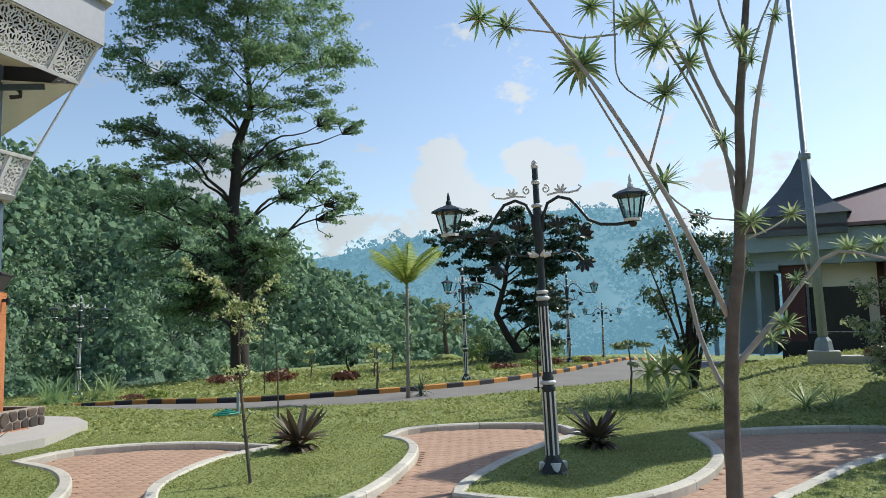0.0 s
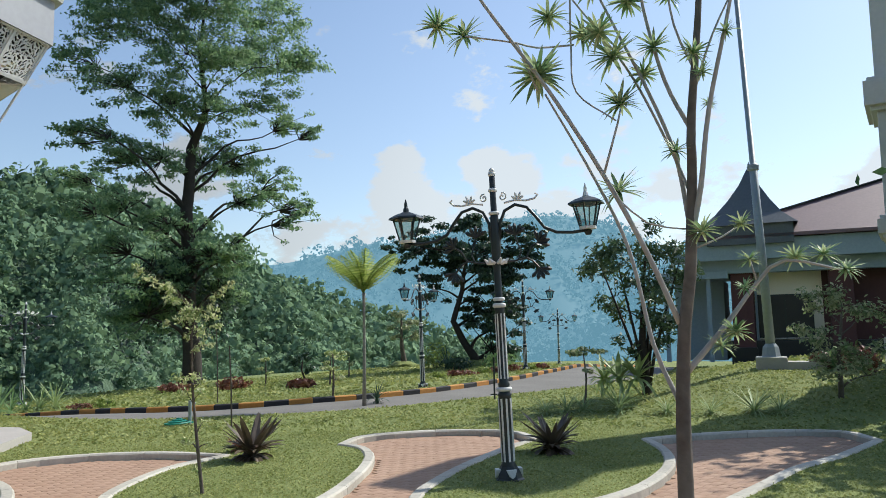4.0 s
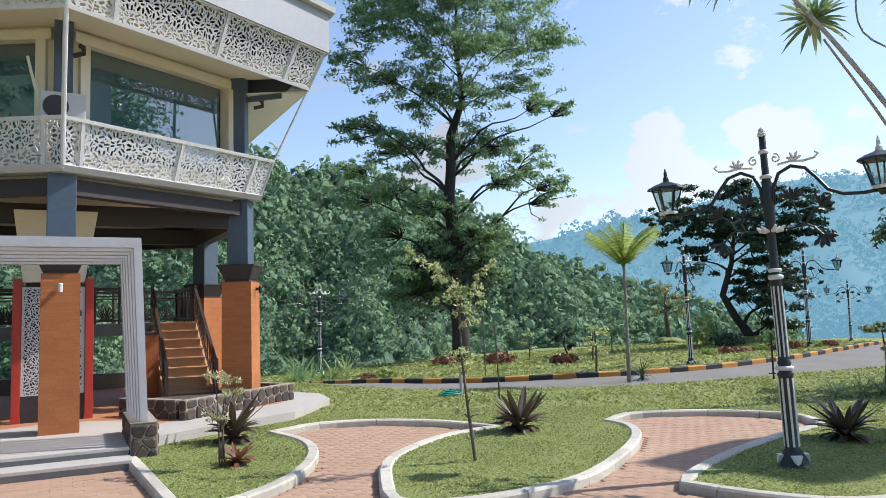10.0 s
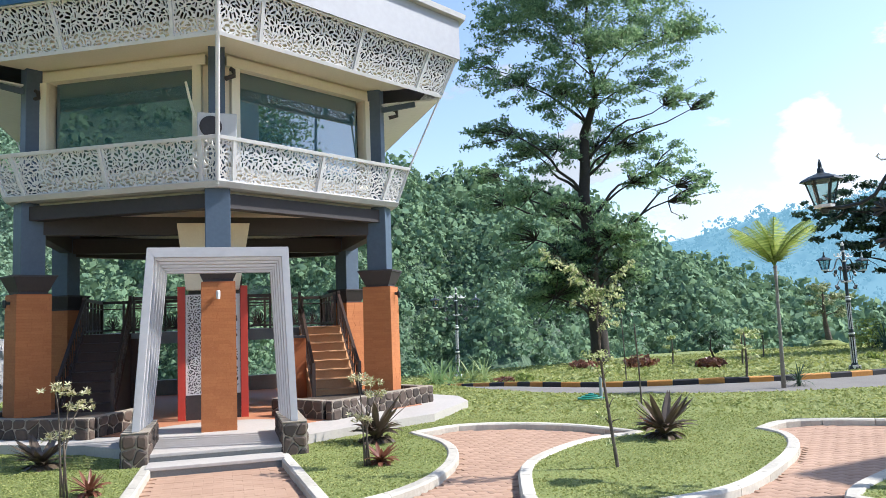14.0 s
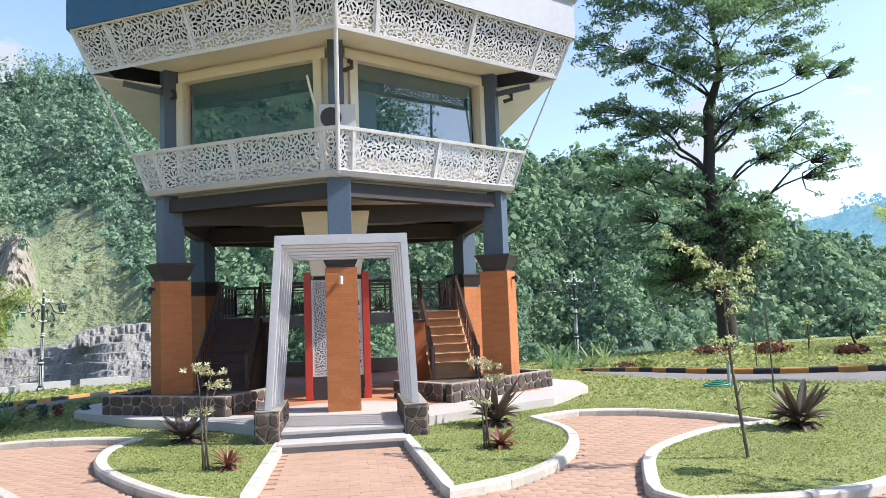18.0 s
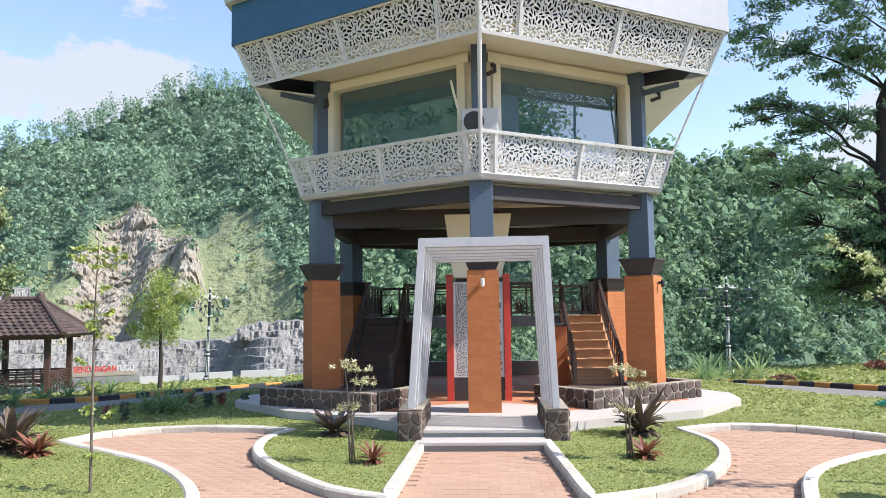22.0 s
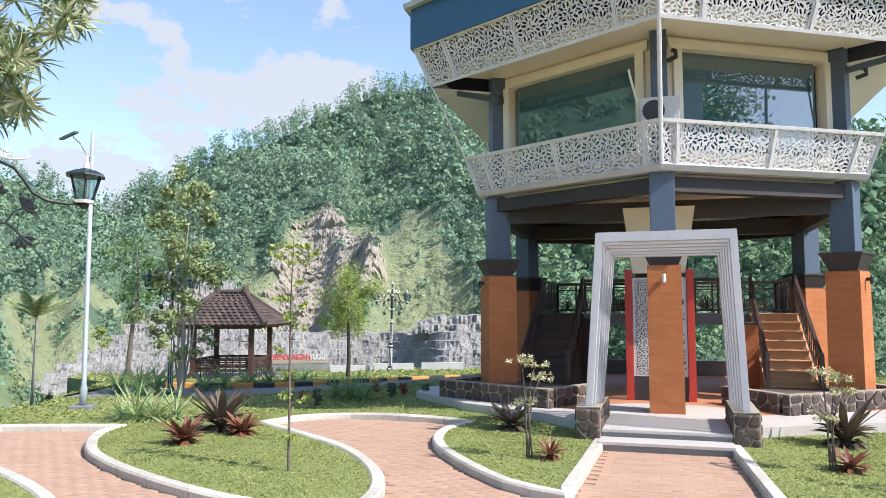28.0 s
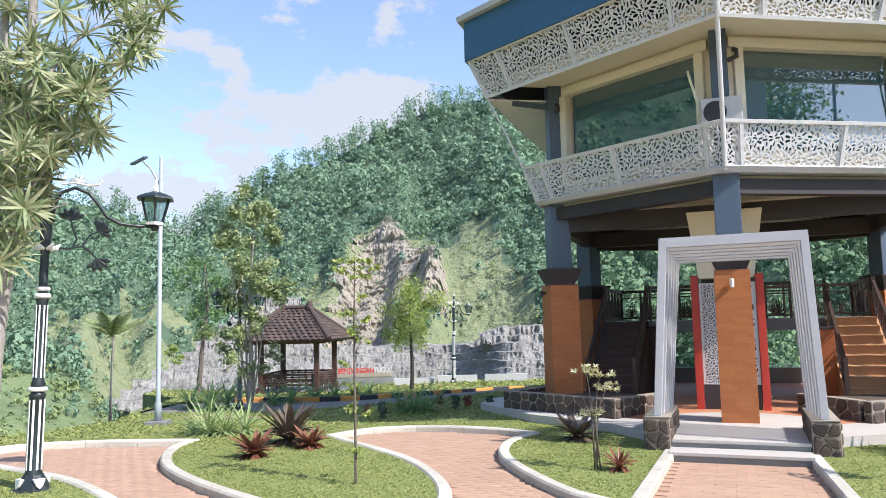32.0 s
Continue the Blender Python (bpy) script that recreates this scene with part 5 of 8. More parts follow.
screen_wall = thing("memorial_screen", (-0.17, 12.8, FLOOR), 0, "red-framed white pierced screen behind the front pillar", "screen")
for s in (-1, 1):
    bm = bmesh.new()
    box(bm, (s * 0.49, 0, 1.075), (0.115, 0.115, 2.15), 0, 1, 0.006)
    part("red_post", bm, M["red"], screen_wall, "bright red square post")
    fine_ = 0.62 if s < 0 else 1.1
    ov, of = pierced(0.28 / fine_, 0.28 / fine_, 1.62 / fine_, 300 + s)
    ov = [(u * fine_, v * fine_) for u, v in ov]
    verts = [(s * 0.285 + u, y, 0.40 + v) for y in (-0.01, 0.01) for u, v in ov]
    n = len(ov)
    mesh_ob("pierced_panel", verts, list(of) + [tuple(i + n for i in f[::-1]) for f in of], M["screen"], screen_wall, "white pierced panel")
    bm = bmesh.new()
    box(bm, (s * 0.285, 0, 0.2), (0.28, 0.05, 0.4))
    part("plinth_panel", bm, M["dark"], screen_wall, "dark plinth panel")
bm = bmesh.new()
prism(bm, [(-0.42, 0.02, 2.1), (0.42, 0.02, 2.1), (0.42, 0.3, 2.1), (-0.42, 0.3, 2.1)], [(-0.56, 0.02, 3.2), (0.60, 0.02, 3.2), (0.60, 0.3, 3.2), (-0.56, 0.3, 3.2)])
part("head_panel", bm, M["beige"], screen_wall, "beige tapered head panel")
bm = bmesh.new()
box(bm, (0, 0.12, 1.2), (0.3, 0.1, 1.9))
part("back_panel", bm, M["white"], screen_wall, "white back panel")
for k in (0, 1, 5):
    at = TC + hexv(3.25, k, 0)
    spot = thing("wall_lamp", (at.x, at.y - 0.26, 2.15) if k == 0 else tuple(at + hexv(0.27, k, 2.15)), TURN + 60 * k, "small white and black wall spotlight on the pillar", "lamp", "pillar spotlights")
    bm = bmesh.new()
    box(bm, (0, -0.02, 0), (0.05, 0.05, 0.05), 0, 1, 0.006)
    part("bracket", bm, M["iron"], spot)
    bm = bmesh.new()
    lathe(bm, [(0.026, -0.075), (0.030, -0.02), (0.030, 0.03), (0.022, 0.045)], 12, (0, -0.07, 0))
    part("housing", bm, M["ironwhite"] if k == 0 else M["iron"], spot)

# ---- lamps ----
def lamp_post():
    """Ornate two-armed cast-iron lamp post, 3.44 m high."""
    ob = thing("street_lamp", (0, 0, 0), 0, "black and white ornate cast-iron lamp post with two lanterns", "street lamp", "garden lamp posts")
    bm = bmesh.new()
    lathe(bm, [(0.17, -0.06), (0.17, 0.02), (0.145, 0.04), (0.13, 0.09), (0.10, 0.14), (0.085, 0.17)], 8)
    part("base", bm, M["iron"], ob, "black flanged base")
    for i in range(4):
        a = math.pi / 2 * i + 0.4
        bm = bmesh.new()
        prism(bm, [(-0.055, -0.142, 0.135), (0.055, -0.142, 0.135), (0.03, -0.15, 0.07), (0, -0.157, 0.045), (-0.03, -0.15, 0.07)], [(-0.055, -0.10, 0.135), (0.055, -0.10, 0.135), (0.03, -0.12, 0.07), (0, -0.12, 0.045), (-0.03, -0.12, 0.07)])
        part("base_petal", bm, M["ironwhite"], ob, "white petal on the base").matrix_basis = pose(0, 0, 0, 0, 0, math.degrees(a))
    bm = bmesh.new()
    lathe(bm, [(0.075, 0.12), (0.085, 0.17), (0.070, 0.20), (0.070, 0.90), (0.082, 0.92), (0.06, 0.94), (0.06, 1.0), (0.066, 1.03), (0.052, 1.06), (0.052, 1.82), (0.06, 1.86), (0.042, 1.9), (0.040, 2.30), (0.045, 2.36), (0.052, 2.42), (0.058, 2.60), (0.046, 2.88), (0.036, 2.92), (0.033, 3.35), (0.02, 3.38)], 14)
    part("shaft", bm, M["iron"], ob, "black tapered shaft", True)
    for z0, z1, r in ((0.21, 0.88, 0.0695), (1.09, 1.80, 0.0515)):
        for i in range(8):
            a = 2 * math.pi * (i + 0.5) / 8
            bm = bmesh.new()
            box(bm, (r * math.cos(a), r * math.sin(a), (z0 + z1) / 2), (0.012, r * 0.30, z1 - z0), math.degrees(a), 1, 0.002)
            part("white_flute", bm, M["ironwhite"], ob, "white painted flute")
    for r, z, h in ((0.088, 0.955, 0.045), (0.075, 1.865, 0.05), (0.066, 1.94, 0.04), (0.062, 2.90, 0.04), (0.05, 3.16, 0.045), (0.042, 3.34, 0.05)):
        bm = bmesh.new()
        lathe(bm, [(r * 0.8, z), (r, z + h * 0.25), (r, z + h * 0.75), (r * 0.8, z + h)], 14)
        part("collar", bm, M["ironwhite"], ob, "white collar ring", True)
    bm = bmesh.new()
    lathe(bm, [(0.02, 3.37), (0.035, 3.39), (0.030, 3.42), (0.012, 3.44)], 12)
    part("finial", bm, M["ironwhite"], ob, "white knob finial", True)
    for i in range(6):
        a = 2 * math.pi * i / 6
        bm = bmesh.new()
        tube(bm, [(0.04 * math.cos(a), 0.04 * math.sin(a), 2.36), (0.10 * math.cos(a), 0.10 * math.sin(a), 2.37), (0.135 * math.cos(a), 0.135 * math.sin(a), 2.41)], [0.02, 0.028, 0.008], 6)
        part("flower_petal", bm, M["ironwhite"], ob, "white cast flower petal")
    for s in (-1, 1):
        bm = bmesh.new()
        pts = [(0.05, 2.62), (0.06, 2.80), (0.12, 2.94), (0.24, 3.00), (0.37, 2.96), (0.46, 2.85), (0.55, 2.72), (0.68, 2.655), (0.85, 2.64), (1.0, 2.65)]
        tube(bm, [(s * x, 0, z) for x, z in pts], 0.018, 8)
        part("arm", bm, M["iron"], ob, "black curved arm", True)
        bm = bmesh.new()
        tube(bm, [(s * (0.10 + 0.001 * k + (0.012 + 0.003 * k) * math.cos(k * 0.75)), 0, 3.10 + (0.012 + 0.0035 * k) * math.sin(k * 0.75)) for k in range(0, 12)], 0.010, 5)
        tube(bm, [(s * 0.12, 0, 3.03), (s * 0.24, 0, 3.05), (s * 0.36, 0, 3.035), (s * 0.46, 0, 3.05), (s * 0.50, 0, 3.09), (s * 0.47, 0, 3.11)], 0.012, 5)
        part("scroll", bm, M["ironwhite"], ob, "white scroll above the arm")
        bm = bmesh.new()
        for ang, ln_ in ((150, 0.085), (115, 0.10), (75, 0.095), (35, 0.08)):
            o, d_ = Vector((s * 0.27, 0, 3.05)), Vector((s * math.cos(radians(180 - ang)), 0, math.sin(radians(ang))))
            tube(bm, [o, o + d_ * ln_ * 0.5, o + d_ * ln_ * 0.85, o + d_ * ln_], [0.006, 0.016, 0.013, 0.004], 6)
        part("leaf_ornament", bm, M["ironwhite"], ob, "white leaf ornament")
        vine = [(0.04, 2.38), (0.20, 2.37), (0.33, 2.40), (0.40, 2.36), (0.47, 2.28)]
        bm = bmesh.new()
        tube(bm, [(s * x, 0, z) for x, z in vine], 0.011, 6)
        tube(bm, [(s * 0.24, 0, 2.375), (s * 0.28, 0, 2.47), (s * 0.24, 0, 2.58), (s * 0.22, 0, 2.66)], 0.010, 6)
        tube(bm, [(s * 0.33, 0, 2.40), (s * 0.40, 0, 2.52), (s * 0.47, 0, 2.56)], 0.010, 6)
        part("vine", bm, M["iron"], ob, "black curling vine")
        for cx_, cz_, a0 in ((0.22, 2.66, 90), (0.47, 2.56, 40), (0.47, 2.28, -70)):
            for k in range(5):
                bm = bmesh.new()
                a = radians(a0 - 60 + 30 * k) if s > 0 else radians(180 - a0 - 60 + 30 * k)
                d = Vector((math.cos(a), 0, math.sin(a)))
                o = Vector((s * cx_, 0, cz_))
                tube(bm, [o, o + d * 0.05, o + d * 0.10, o + d * 0.135], [0.006, 0.015, 0.027, 0.008], 6)
                part("cast_leaf", bm, M["iron"], ob, "black cast leaf")
        lan = thing("lantern")
        lan.parent = ob
        lan["label"] = "tapered glass lantern with a pagoda cap"
        lan.matrix_basis = pose(s * 1.02, 0, 2.64)
        bm = bmesh.new()
        lathe(bm, [(0.03, -0.04), (0.05, 0.0), (0.03, 0.02)], 8)
        part("drop", bm, M["iron"], lan)
        bm = bmesh.new()
        lathe(bm, [(0.095, 0.02), (0.10, 0.05)], 6)
        part("foot_ring", bm, M["ironwhite"], lan)
        for i in range(6):
            a = math.pi / 3 * i
            bm = bmesh.new()
            beam(bm, (0.088 * math.cos(a), 0.088 * math.sin(a), 0.05), (0.155 * math.cos(a), 0.155 * math.sin(a), 0.30), 0.015)
            part("cage_bar", bm, M["iron"], lan)
        bm = bmesh.new()
        lathe(bm, [(0.080, 0.05), (0.148, 0.30)], 6)
        part("glass", bm, M["lampglass"], lan, "pale lantern glass")
        bm = bmesh.new()
        lathe(bm, [(0.21, 0.295), (0.20, 0.315), (0.12, 0.355), (0.07, 0.37), (0.035, 0.385)], 6)
        part("cap", bm, M["iron"], lan)
        bm = bmesh.new()
        lathe(bm, [(0.036, 0.38), (0.03, 0.42), (0.02, 0.44), (0.018, 0.48), (0.004, 0.53)], 8)
        part("spike", bm, M["ironwhite"] if s > 0 else M["iron"], lan)
        lan.rotation_euler = (0, 0, radians(20))
    return ob


first = lamp_post()
posts = [(51.37, 11.2, -60, 1.0, -1.8), (45.0, 4.46, 19, 0.92, -1.1), (52.82, 3.29, -53, 1.0, -0.4), (17.35, 4.6, 23, 1.07, 0.4), (-21.0, 4.7, 75, 1.0, 1.5), (-50.2, 10.33, 50, 1.07, 1.2), (-36.93, 5.91, 95, 0.85, 0.0)]
for i, (az_, dip, turn, size, lean) in enumerate(posts):
    p = stand(az_, dip)
    m = Matrix.Translation((p.x, p.y, p.z - 0.02)) @ Matrix.Rotation(radians(lean), 4, polar(az_, 1.0)) @ Matrix.Rotation(radians(turn), 4, "Z") @ Matrix.Diagonal((size, size, size, 1))
    if i == 0:
        first.matrix_basis = m
    else:
        post = copy_thing(first, m)
        post.matrix_basis = m
q = polar(55.35, 46.5)
copy_thing(first, pose(q.x, q.y, terrain(q.x, q.y) + 0.06, 0, 0, -55))

pole = thing("solar_street_light", stand(-42.5, 6.76), 0, "slim galvanised pole with a small solar lamp", "street light")
bm = bmesh.new()
box(bm, (0, 0, 0.01), (0.36, 0.36, 0.10), 20, 1, 0.01)
part("footing", bm, M["riser"], pole, "small concrete footing")
bm = bmesh.new()
tube(bm, [(0, 0, 0.05), (0, 0, 0.35), (0, 0, 0.4), (0, 0, 4.75)], [0.06, 0.06, 0.042, 0.034], 12)
part("pole", bm, M["galv"], pole, "", True)
bm = bmesh.new()
tube(bm, [(0, 0, 4.2), (-0.2, -0.05, 4.55), (-0.34, -0.08, 4.68)], 0.02, 8)
part("arm", bm, M["galv"], pole)
bm = bmesh.new()
box(bm, (0, 0, 0), (0.30, 0.17, 0.04), 0, 1, 0.008)
part("panel", bm, M["slate"], pole, "dark solar panel head").matrix_basis = pose(-0.42, -0.1, 4.70, 15, -25, 15)

flag = thing("flagpole", stand(70.2, 3.3), -70.2, "tall galvanised flagpole on a concrete plinth", "flagpole")
bm = bmesh.new()
box(bm, (0, 0, 0.13), (0.66, 0.6, 0.30), 0, 1, 0.012)
part("plinth", bm, M["step"], flag, "pale concrete plinth")
bm = bmesh.new()
box(bm, (0.72, 0, 0.08), (0.78, 0.6, 0.20), 0, 1, 0.012)
part("low_plinth", bm, M["step"], flag, "low concrete block")
bm = bmesh.new()
lathe(bm, [(0.22, 0.27), (0.20, 0.30), (0.17, 0.50), (0.10, 0.60), (0.10, 0.62)], 6)
part("shoe", bm, M["galv"], flag, "flared steel shoe")
bm = bmesh.new()
tube(bm, [(0, 0, 0.5), (-0.13, 0, 4.72), (-0.13, 0, 4.73), (-0.30, 0, 10.2)], [0.105, 0.090, 0.068, 0.055], 14)
part("mast", bm, M["galv"], flag, "", True)
bm = bmesh.new()
lathe(bm, [(0.092, 4.63), (0.13, 4.66), (0.13, 4.77), (0.08, 4.81)], 14, (-0.13, 0, 0))
part("collar", bm, M["galv"], flag)

# ---- trees ----
M["trunkbark"] = mat("ringed_grey_bark", (0.19, 0.168, 0.142), (0.065, 0.055, 0.046), 0.9, fine=9, coarse=2.0, bump=0.9, dist=0.02)
# limb bark paler than the trunk's: sun glare is put into its colour
M["limbbark"] = mat("glare_pale_bark", (0.46, 0.45, 0.42), (0.30, 0.29, 0.265), 0.85, fine=14, coarse=2.0, bump=0.4, dist=0.008)
M["willowleaf"] = mat("feathery_leaf", (0.42, 0.48, 0.14), (0.24, 0.32, 0.07), 0.6, fine=1.5, coarse=0.4, island=0.7, bump=0, trans=0.5)
def frame_of(az):
    a = radians(az)
    return Vector((math.cos(a), -math.sin(a), 0)), Vector((math.sin(a), math.cos(a), 0))


def clump_tree(name, base, az, trunk, clumps, leaf, per, material, bark, label, category="tree", seed=1, flat_=0.62, thick=1.0, twigs=True, long=1.8, group="", rise=0.25, sprays=0):
    """A tree whose limbs reach from the trunk to clumps of leaves. trunk: rows of (across, up, radius); clumps: rows of (across, up, radius)."""
    rng = np.random.default_rng(seed)
    ob = thing(name, base, 0, label, category, group)
    right, deep = frame_of(az)
    line = [right * x + Vector((0, 0, z)) + deep * (0.03 * z * math.sin(3 * i + seed)) for i, (x, z, r) in enumerate(trunk)]
    radii = [r for *_, r in trunk]
    sm, sr = [], []
    for i in range(len(line) - 1):
        for k in range(4):
            sm.append(line[i].lerp(line[i + 1], k / 4) + Vector((noise.noise(Vector((i + k / 4, seed, 0))), noise.noise(Vector((i + k / 4, seed, 7))), 0)) * radii[i] * 0.5 * (i + k > 0))
            sr.append(radii[i] + (radii[i + 1] - radii[i]) * k / 4)
    sm.append(line[-1])
    sr.append(radii[-1])
    bm = bmesh.new()
    tube(bm, [sm[0] - Vector((0, 0, 0.15)), *sm], [sr[0] * 1.25, *sr], 10)
    part("trunk", bm, bark, ob, "", True)
    cs, ns, spread = [], [], 0
    for x, z, r in clumps:
        c = right * x + Vector((0, 0, z)) + deep * float(rng.uniform(-0.9, 0.9) * (r + 0.25 * abs(x)))
        best = min(range(len(sm)), key=lambda i: abs((c - sm[i]).length * 0.7 + max(0, sm[i].z - c.z + rise * (c.xy - sm[i].xy).length) * 2.0))
        s, r0 = sm[best], sr[best] * 0.55 * thick
        mid1 = s.lerp(c, 0.35) + Vector((rng.normal() * 0.05, rng.normal() * 0.05, 0.10)) * (c - s).length
        mid2 = s.lerp(c, 0.7) + Vector((rng.normal() * 0.05, rng.normal() * 0.05, 0.07)) * (c - s).length
        bm = bmesh.new()
        way = spline([s, mid1, mid2, c], max(0.04, (c - s).length / 9))
        bend = (c - s).length * 0.045
        way = [p + Vector((noise.noise(p * 1.1 + Vector((seed, 0, 0))), noise.noise(p * 1.1 + Vector((0, seed, 3))), 0.7 * noise.noise(p * 1.1 + Vector((0, 5, seed))))) * bend * (1 if 0 < i < len(way) - 1 else 0) for i, p in enumerate(way)]
        tube(bm, way, [r0 * (1 - 0.82 * (i / (len(way) - 1)) ** 0.8) for i in range(len(way))], 6)
        n_sub = sprays or max(3, int(7 * min(1.6, r / 0.6)))
        subs = [c + Vector((rng.normal() * r * 0.55, rng.normal() * r * 0.55, rng.normal() * r * 0.40 * flat_ / 0.62)) for _ in range(n_sub)]
        if twigs:
            for q in subs:
                tube(bm, [mid2.lerp(c, 0.4), mid2.lerp(q, 0.6) + Vector((0, 0, 0.06 * r)), q], [r0 * 0.3, r0 * 0.2, r0 * 0.08], 4)
        part("limb", bm, bark, ob, "", True)
        n = int(per * r * r) + 12
        which = rng.integers(0, n_sub, n)
        p = np.array([tuple(q) for q in subs])[which] + rng.normal(size=(n, 3)) * (np.array([r * 0.17, r * 0.17, r * 0.07]) if sprays else np.array([r * 0.30, r * 0.30, r * 0.24 * flat_ / 0.62]))
        cs.append(p)
        ns.append(rng.normal(size=(n, 3)) * 0.7 + (p - np.array(tuple(c))) / r * 0.5 + (0, 0, 0.5))
    vs, fs = leaves(np.concatenate(cs), np.concatenate(ns), leaf, long, rng)
    crown = raw_mesh("crown", vs, fs, material, ob)
    crown["kind"] = "stuff"
    return ob


# the great tree beyond the lane
k = 0.0278
HIGH = [(700, 10, 60), (600, 30, 60), (780, 40, 60), (540, 60, 42), (850, 70, 48), (660, 90, 60), (740, 110, 50), (500, 110, 32), (560, 150, 42), (640, 180, 50), (700, 190, 45), (790, 150, 38), (850, 180, 30), (885, 200, 18), (520, 240, 34), (640, -60, 70), (740, -60, 70), (720, -130, 70), (640, -150, 60), (820, -20, 50), (540, -30, 50)]
LOW = [(490, 290, 26), (560, 270, 38), (620, 270, 45), (700, 260, 42), (760, 260, 42), (820, 300, 40), (870, 330, 24), (500, 340, 30), (560, 350, 36), (770, 330, 30), (840, 370, 20), (640, 380, 36), (720, 430, 42), (650, 440, 58), (590, 470, 48), (735, 480, 40), (605, 520, 45), (655, 500, 42), (560, 420, 32), (745, 425, 32)]
base = polar(28.08, 36.0)
base.z = terrain(base.x, base.y) + 0.05
clump_tree("tree", base, 28.08, [(0, 0, 0.46), (-0.1, 2.5, 0.36), (-0.15, 5.0, 0.32), (-0.35, 8.0, 0.27), (-0.2, 11.0, 0.22), (0.5, 13.0, 0.13), (0.1, 16.0, 0.08), (0.6, 20.0, 0.03)],
           [((x - 684) * k, (640 - y) * k, r * k * 1.05) for x, y, r in HIGH + LOW], 0.085, 1300, M["greatleaf"], M["darkbark"], "tall feathery green tree with a dark trunk", seed=3, flat_=0.66, thick=0.62, rise=0.55, long=2.2, sprays=26)
# dense fill low in the crown; its dark leaf colour stands in for shade
clump_tree("tree", base + Vector((0.9, 1.2, 0)), 28.08, [(0, 0, 0.2), (-0.4, 2.0, 0.15), (-0.6, 4.5, 0.08)], [(-1.8, 3.3, 1.2), (-0.1, 3.4, 1.1), (-0.5, 4.6, 1.5), (0.9, 4.4, 1.2), (-2.4, 4.2, 1.1)], 0.15, 560, M["darkleaf"], M["darkbark"], "low foliage of the great tree, crown shade put into its dark leaves", seed=4, flat_=0.8)
# dark crooked tree on the far lawn
base = stand(49.2, 2.93)
d = base.xy.length
k = d / 1316 * 0.97
DARK = [(1110, 390, 40), (1170, 375, 35), (1080, 410, 30), (1220, 390, 40), (1270, 410, 35), (1140, 440, 40), (1200, 450, 45), (1255, 460, 40), (1110, 480, 30), (1235, 515, 44), (1232, 555, 42), (1228, 592, 40), (1200, 500, 36), (1215, 420, 44), (1160, 410, 40), (1295, 440, 22), (1060, 400, 18), (1290, 395, 20)]
clump_tree("tree", base, 49.2, [(0.0, 0, 0.22), (-0.5, 0.9, 0.16), (-1.0, 1.9, 0.13), (-0.6, 3.2, 0.10), (-0.4, 4.4, 0.07), (0.1, 5.6, 0.04)], [((x - 1195) * k, (622 - y) * k, r * k) for x, y, r in DARK], 0.10, 1900, M["darkleaf"], M["darkbark"], "dark crooked tree with a rounded crown", seed=5, flat_=0.9, sprays=12)
for az_, dip, w in ((49.2, 2.93, 0.9), (43.5, 2.9, 0.8), (35.9, 4.2, 0.45), (27.0, 3.9, 0.6), (30.2, 3.9, 0.6)):
    p = stand(az_, dip)
    bm = bmesh.new()
    bmesh.ops.create_icosphere(bm, subdivisions=3, radius=1.0)
    for v in bm.verts:
        f = 1 + 0.35 * noise.noise(v.co * 2.0 + p) + 0.15 * noise.noise(v.co * 5 + p)
        v.co = Vector((v.co.x * w * f, v.co.y * w * f, max(-0.1, v.co.z * 0.34 * w * f)))
    ob = part("planting_mound", bm, M["lawn"], None, "", True)
    ob.location = p
    tagged(ob, "low dark planted mound at the foot of a tree", "mound")


def shrub(name, p, w, h, leaf, count, material, label, seed, category="shrub", group="", squash=0.6):
    rng = np.random.default_rng(seed)
    ob = thing(name, p, 0, label, category, group)
    for i in range(6):
        a = 2 * math.pi * i / 6 + seed
        bm = bmesh.new()
        tube(bm, [(0.02 * math.cos(a), 0.02 * math.sin(a), -0.04), (w * 0.2 * math.cos(a), w * 0.2 * math.sin(a), h * 0.4), (w * 0.36 * math.cos(a), w * 0.36 * math.sin(a), h * 0.8)], [0.012, 0.009, 0.004], 5)
        part("stem", bm, M["bark"], ob)
    v = rng.normal(size=(count, 3))
    v /= np.linalg.norm(v, axis=1, keepdims=True)
    c = v * (rng.uniform(0.5, 1.05, (count, 1))) * np.array([w / 2, w / 2, h * 0.5]) + (0, 0, h * 0.42)
    c *= 1 + 0.15 * np.sin(c * 9 + seed)
    vs, fs = leaves(c, v + rng.normal(size=(count, 3)) * 0.6, leaf, 1.7, rng)
    raw_mesh("foliage", vs, fs, material, ob)["kind"] = "stuff"
    return ob


for i, (az_, dip, w, h, mt, lab) in enumerate(((26.9, 4.2, 1.3, 0.42, "redleaf", "dark red bush at the foot of the great tree"), (31.0, 4.2, 1.2, 0.45, "redleaf", "dark red bush at the foot of the great tree"), (50.8, 3.2, 1.4, 0.7, "leaf", "low green bush under the dark tree"),
        (47.6, 3.2, 1.2, 0.5, "darkleaf", "low dark bush under the dark tree"), (46.0, 3.07, 1.3, 1.1, "yleaf", "pale green shrub on the far lawn"), (35.9, 4.3, 0.9, 0.35, "redleaf", "low russet planting on the far lawn"),
        (73.3, 3.3, 0.5, 0.45, "redleaf", "red flowering bush beside the plinth"), (74.6, 3.3, 0.6, 0.5, "leaf", "clipped green bush beside the plinth"), (75.6, 3.4, 0.7, 0.5, "redleaf", "red flowering bush beside the plinth"))):
    shrub("bush", stand(az_, dip), w, h, 0.09, 420, M[mt], lab, 40 + i)

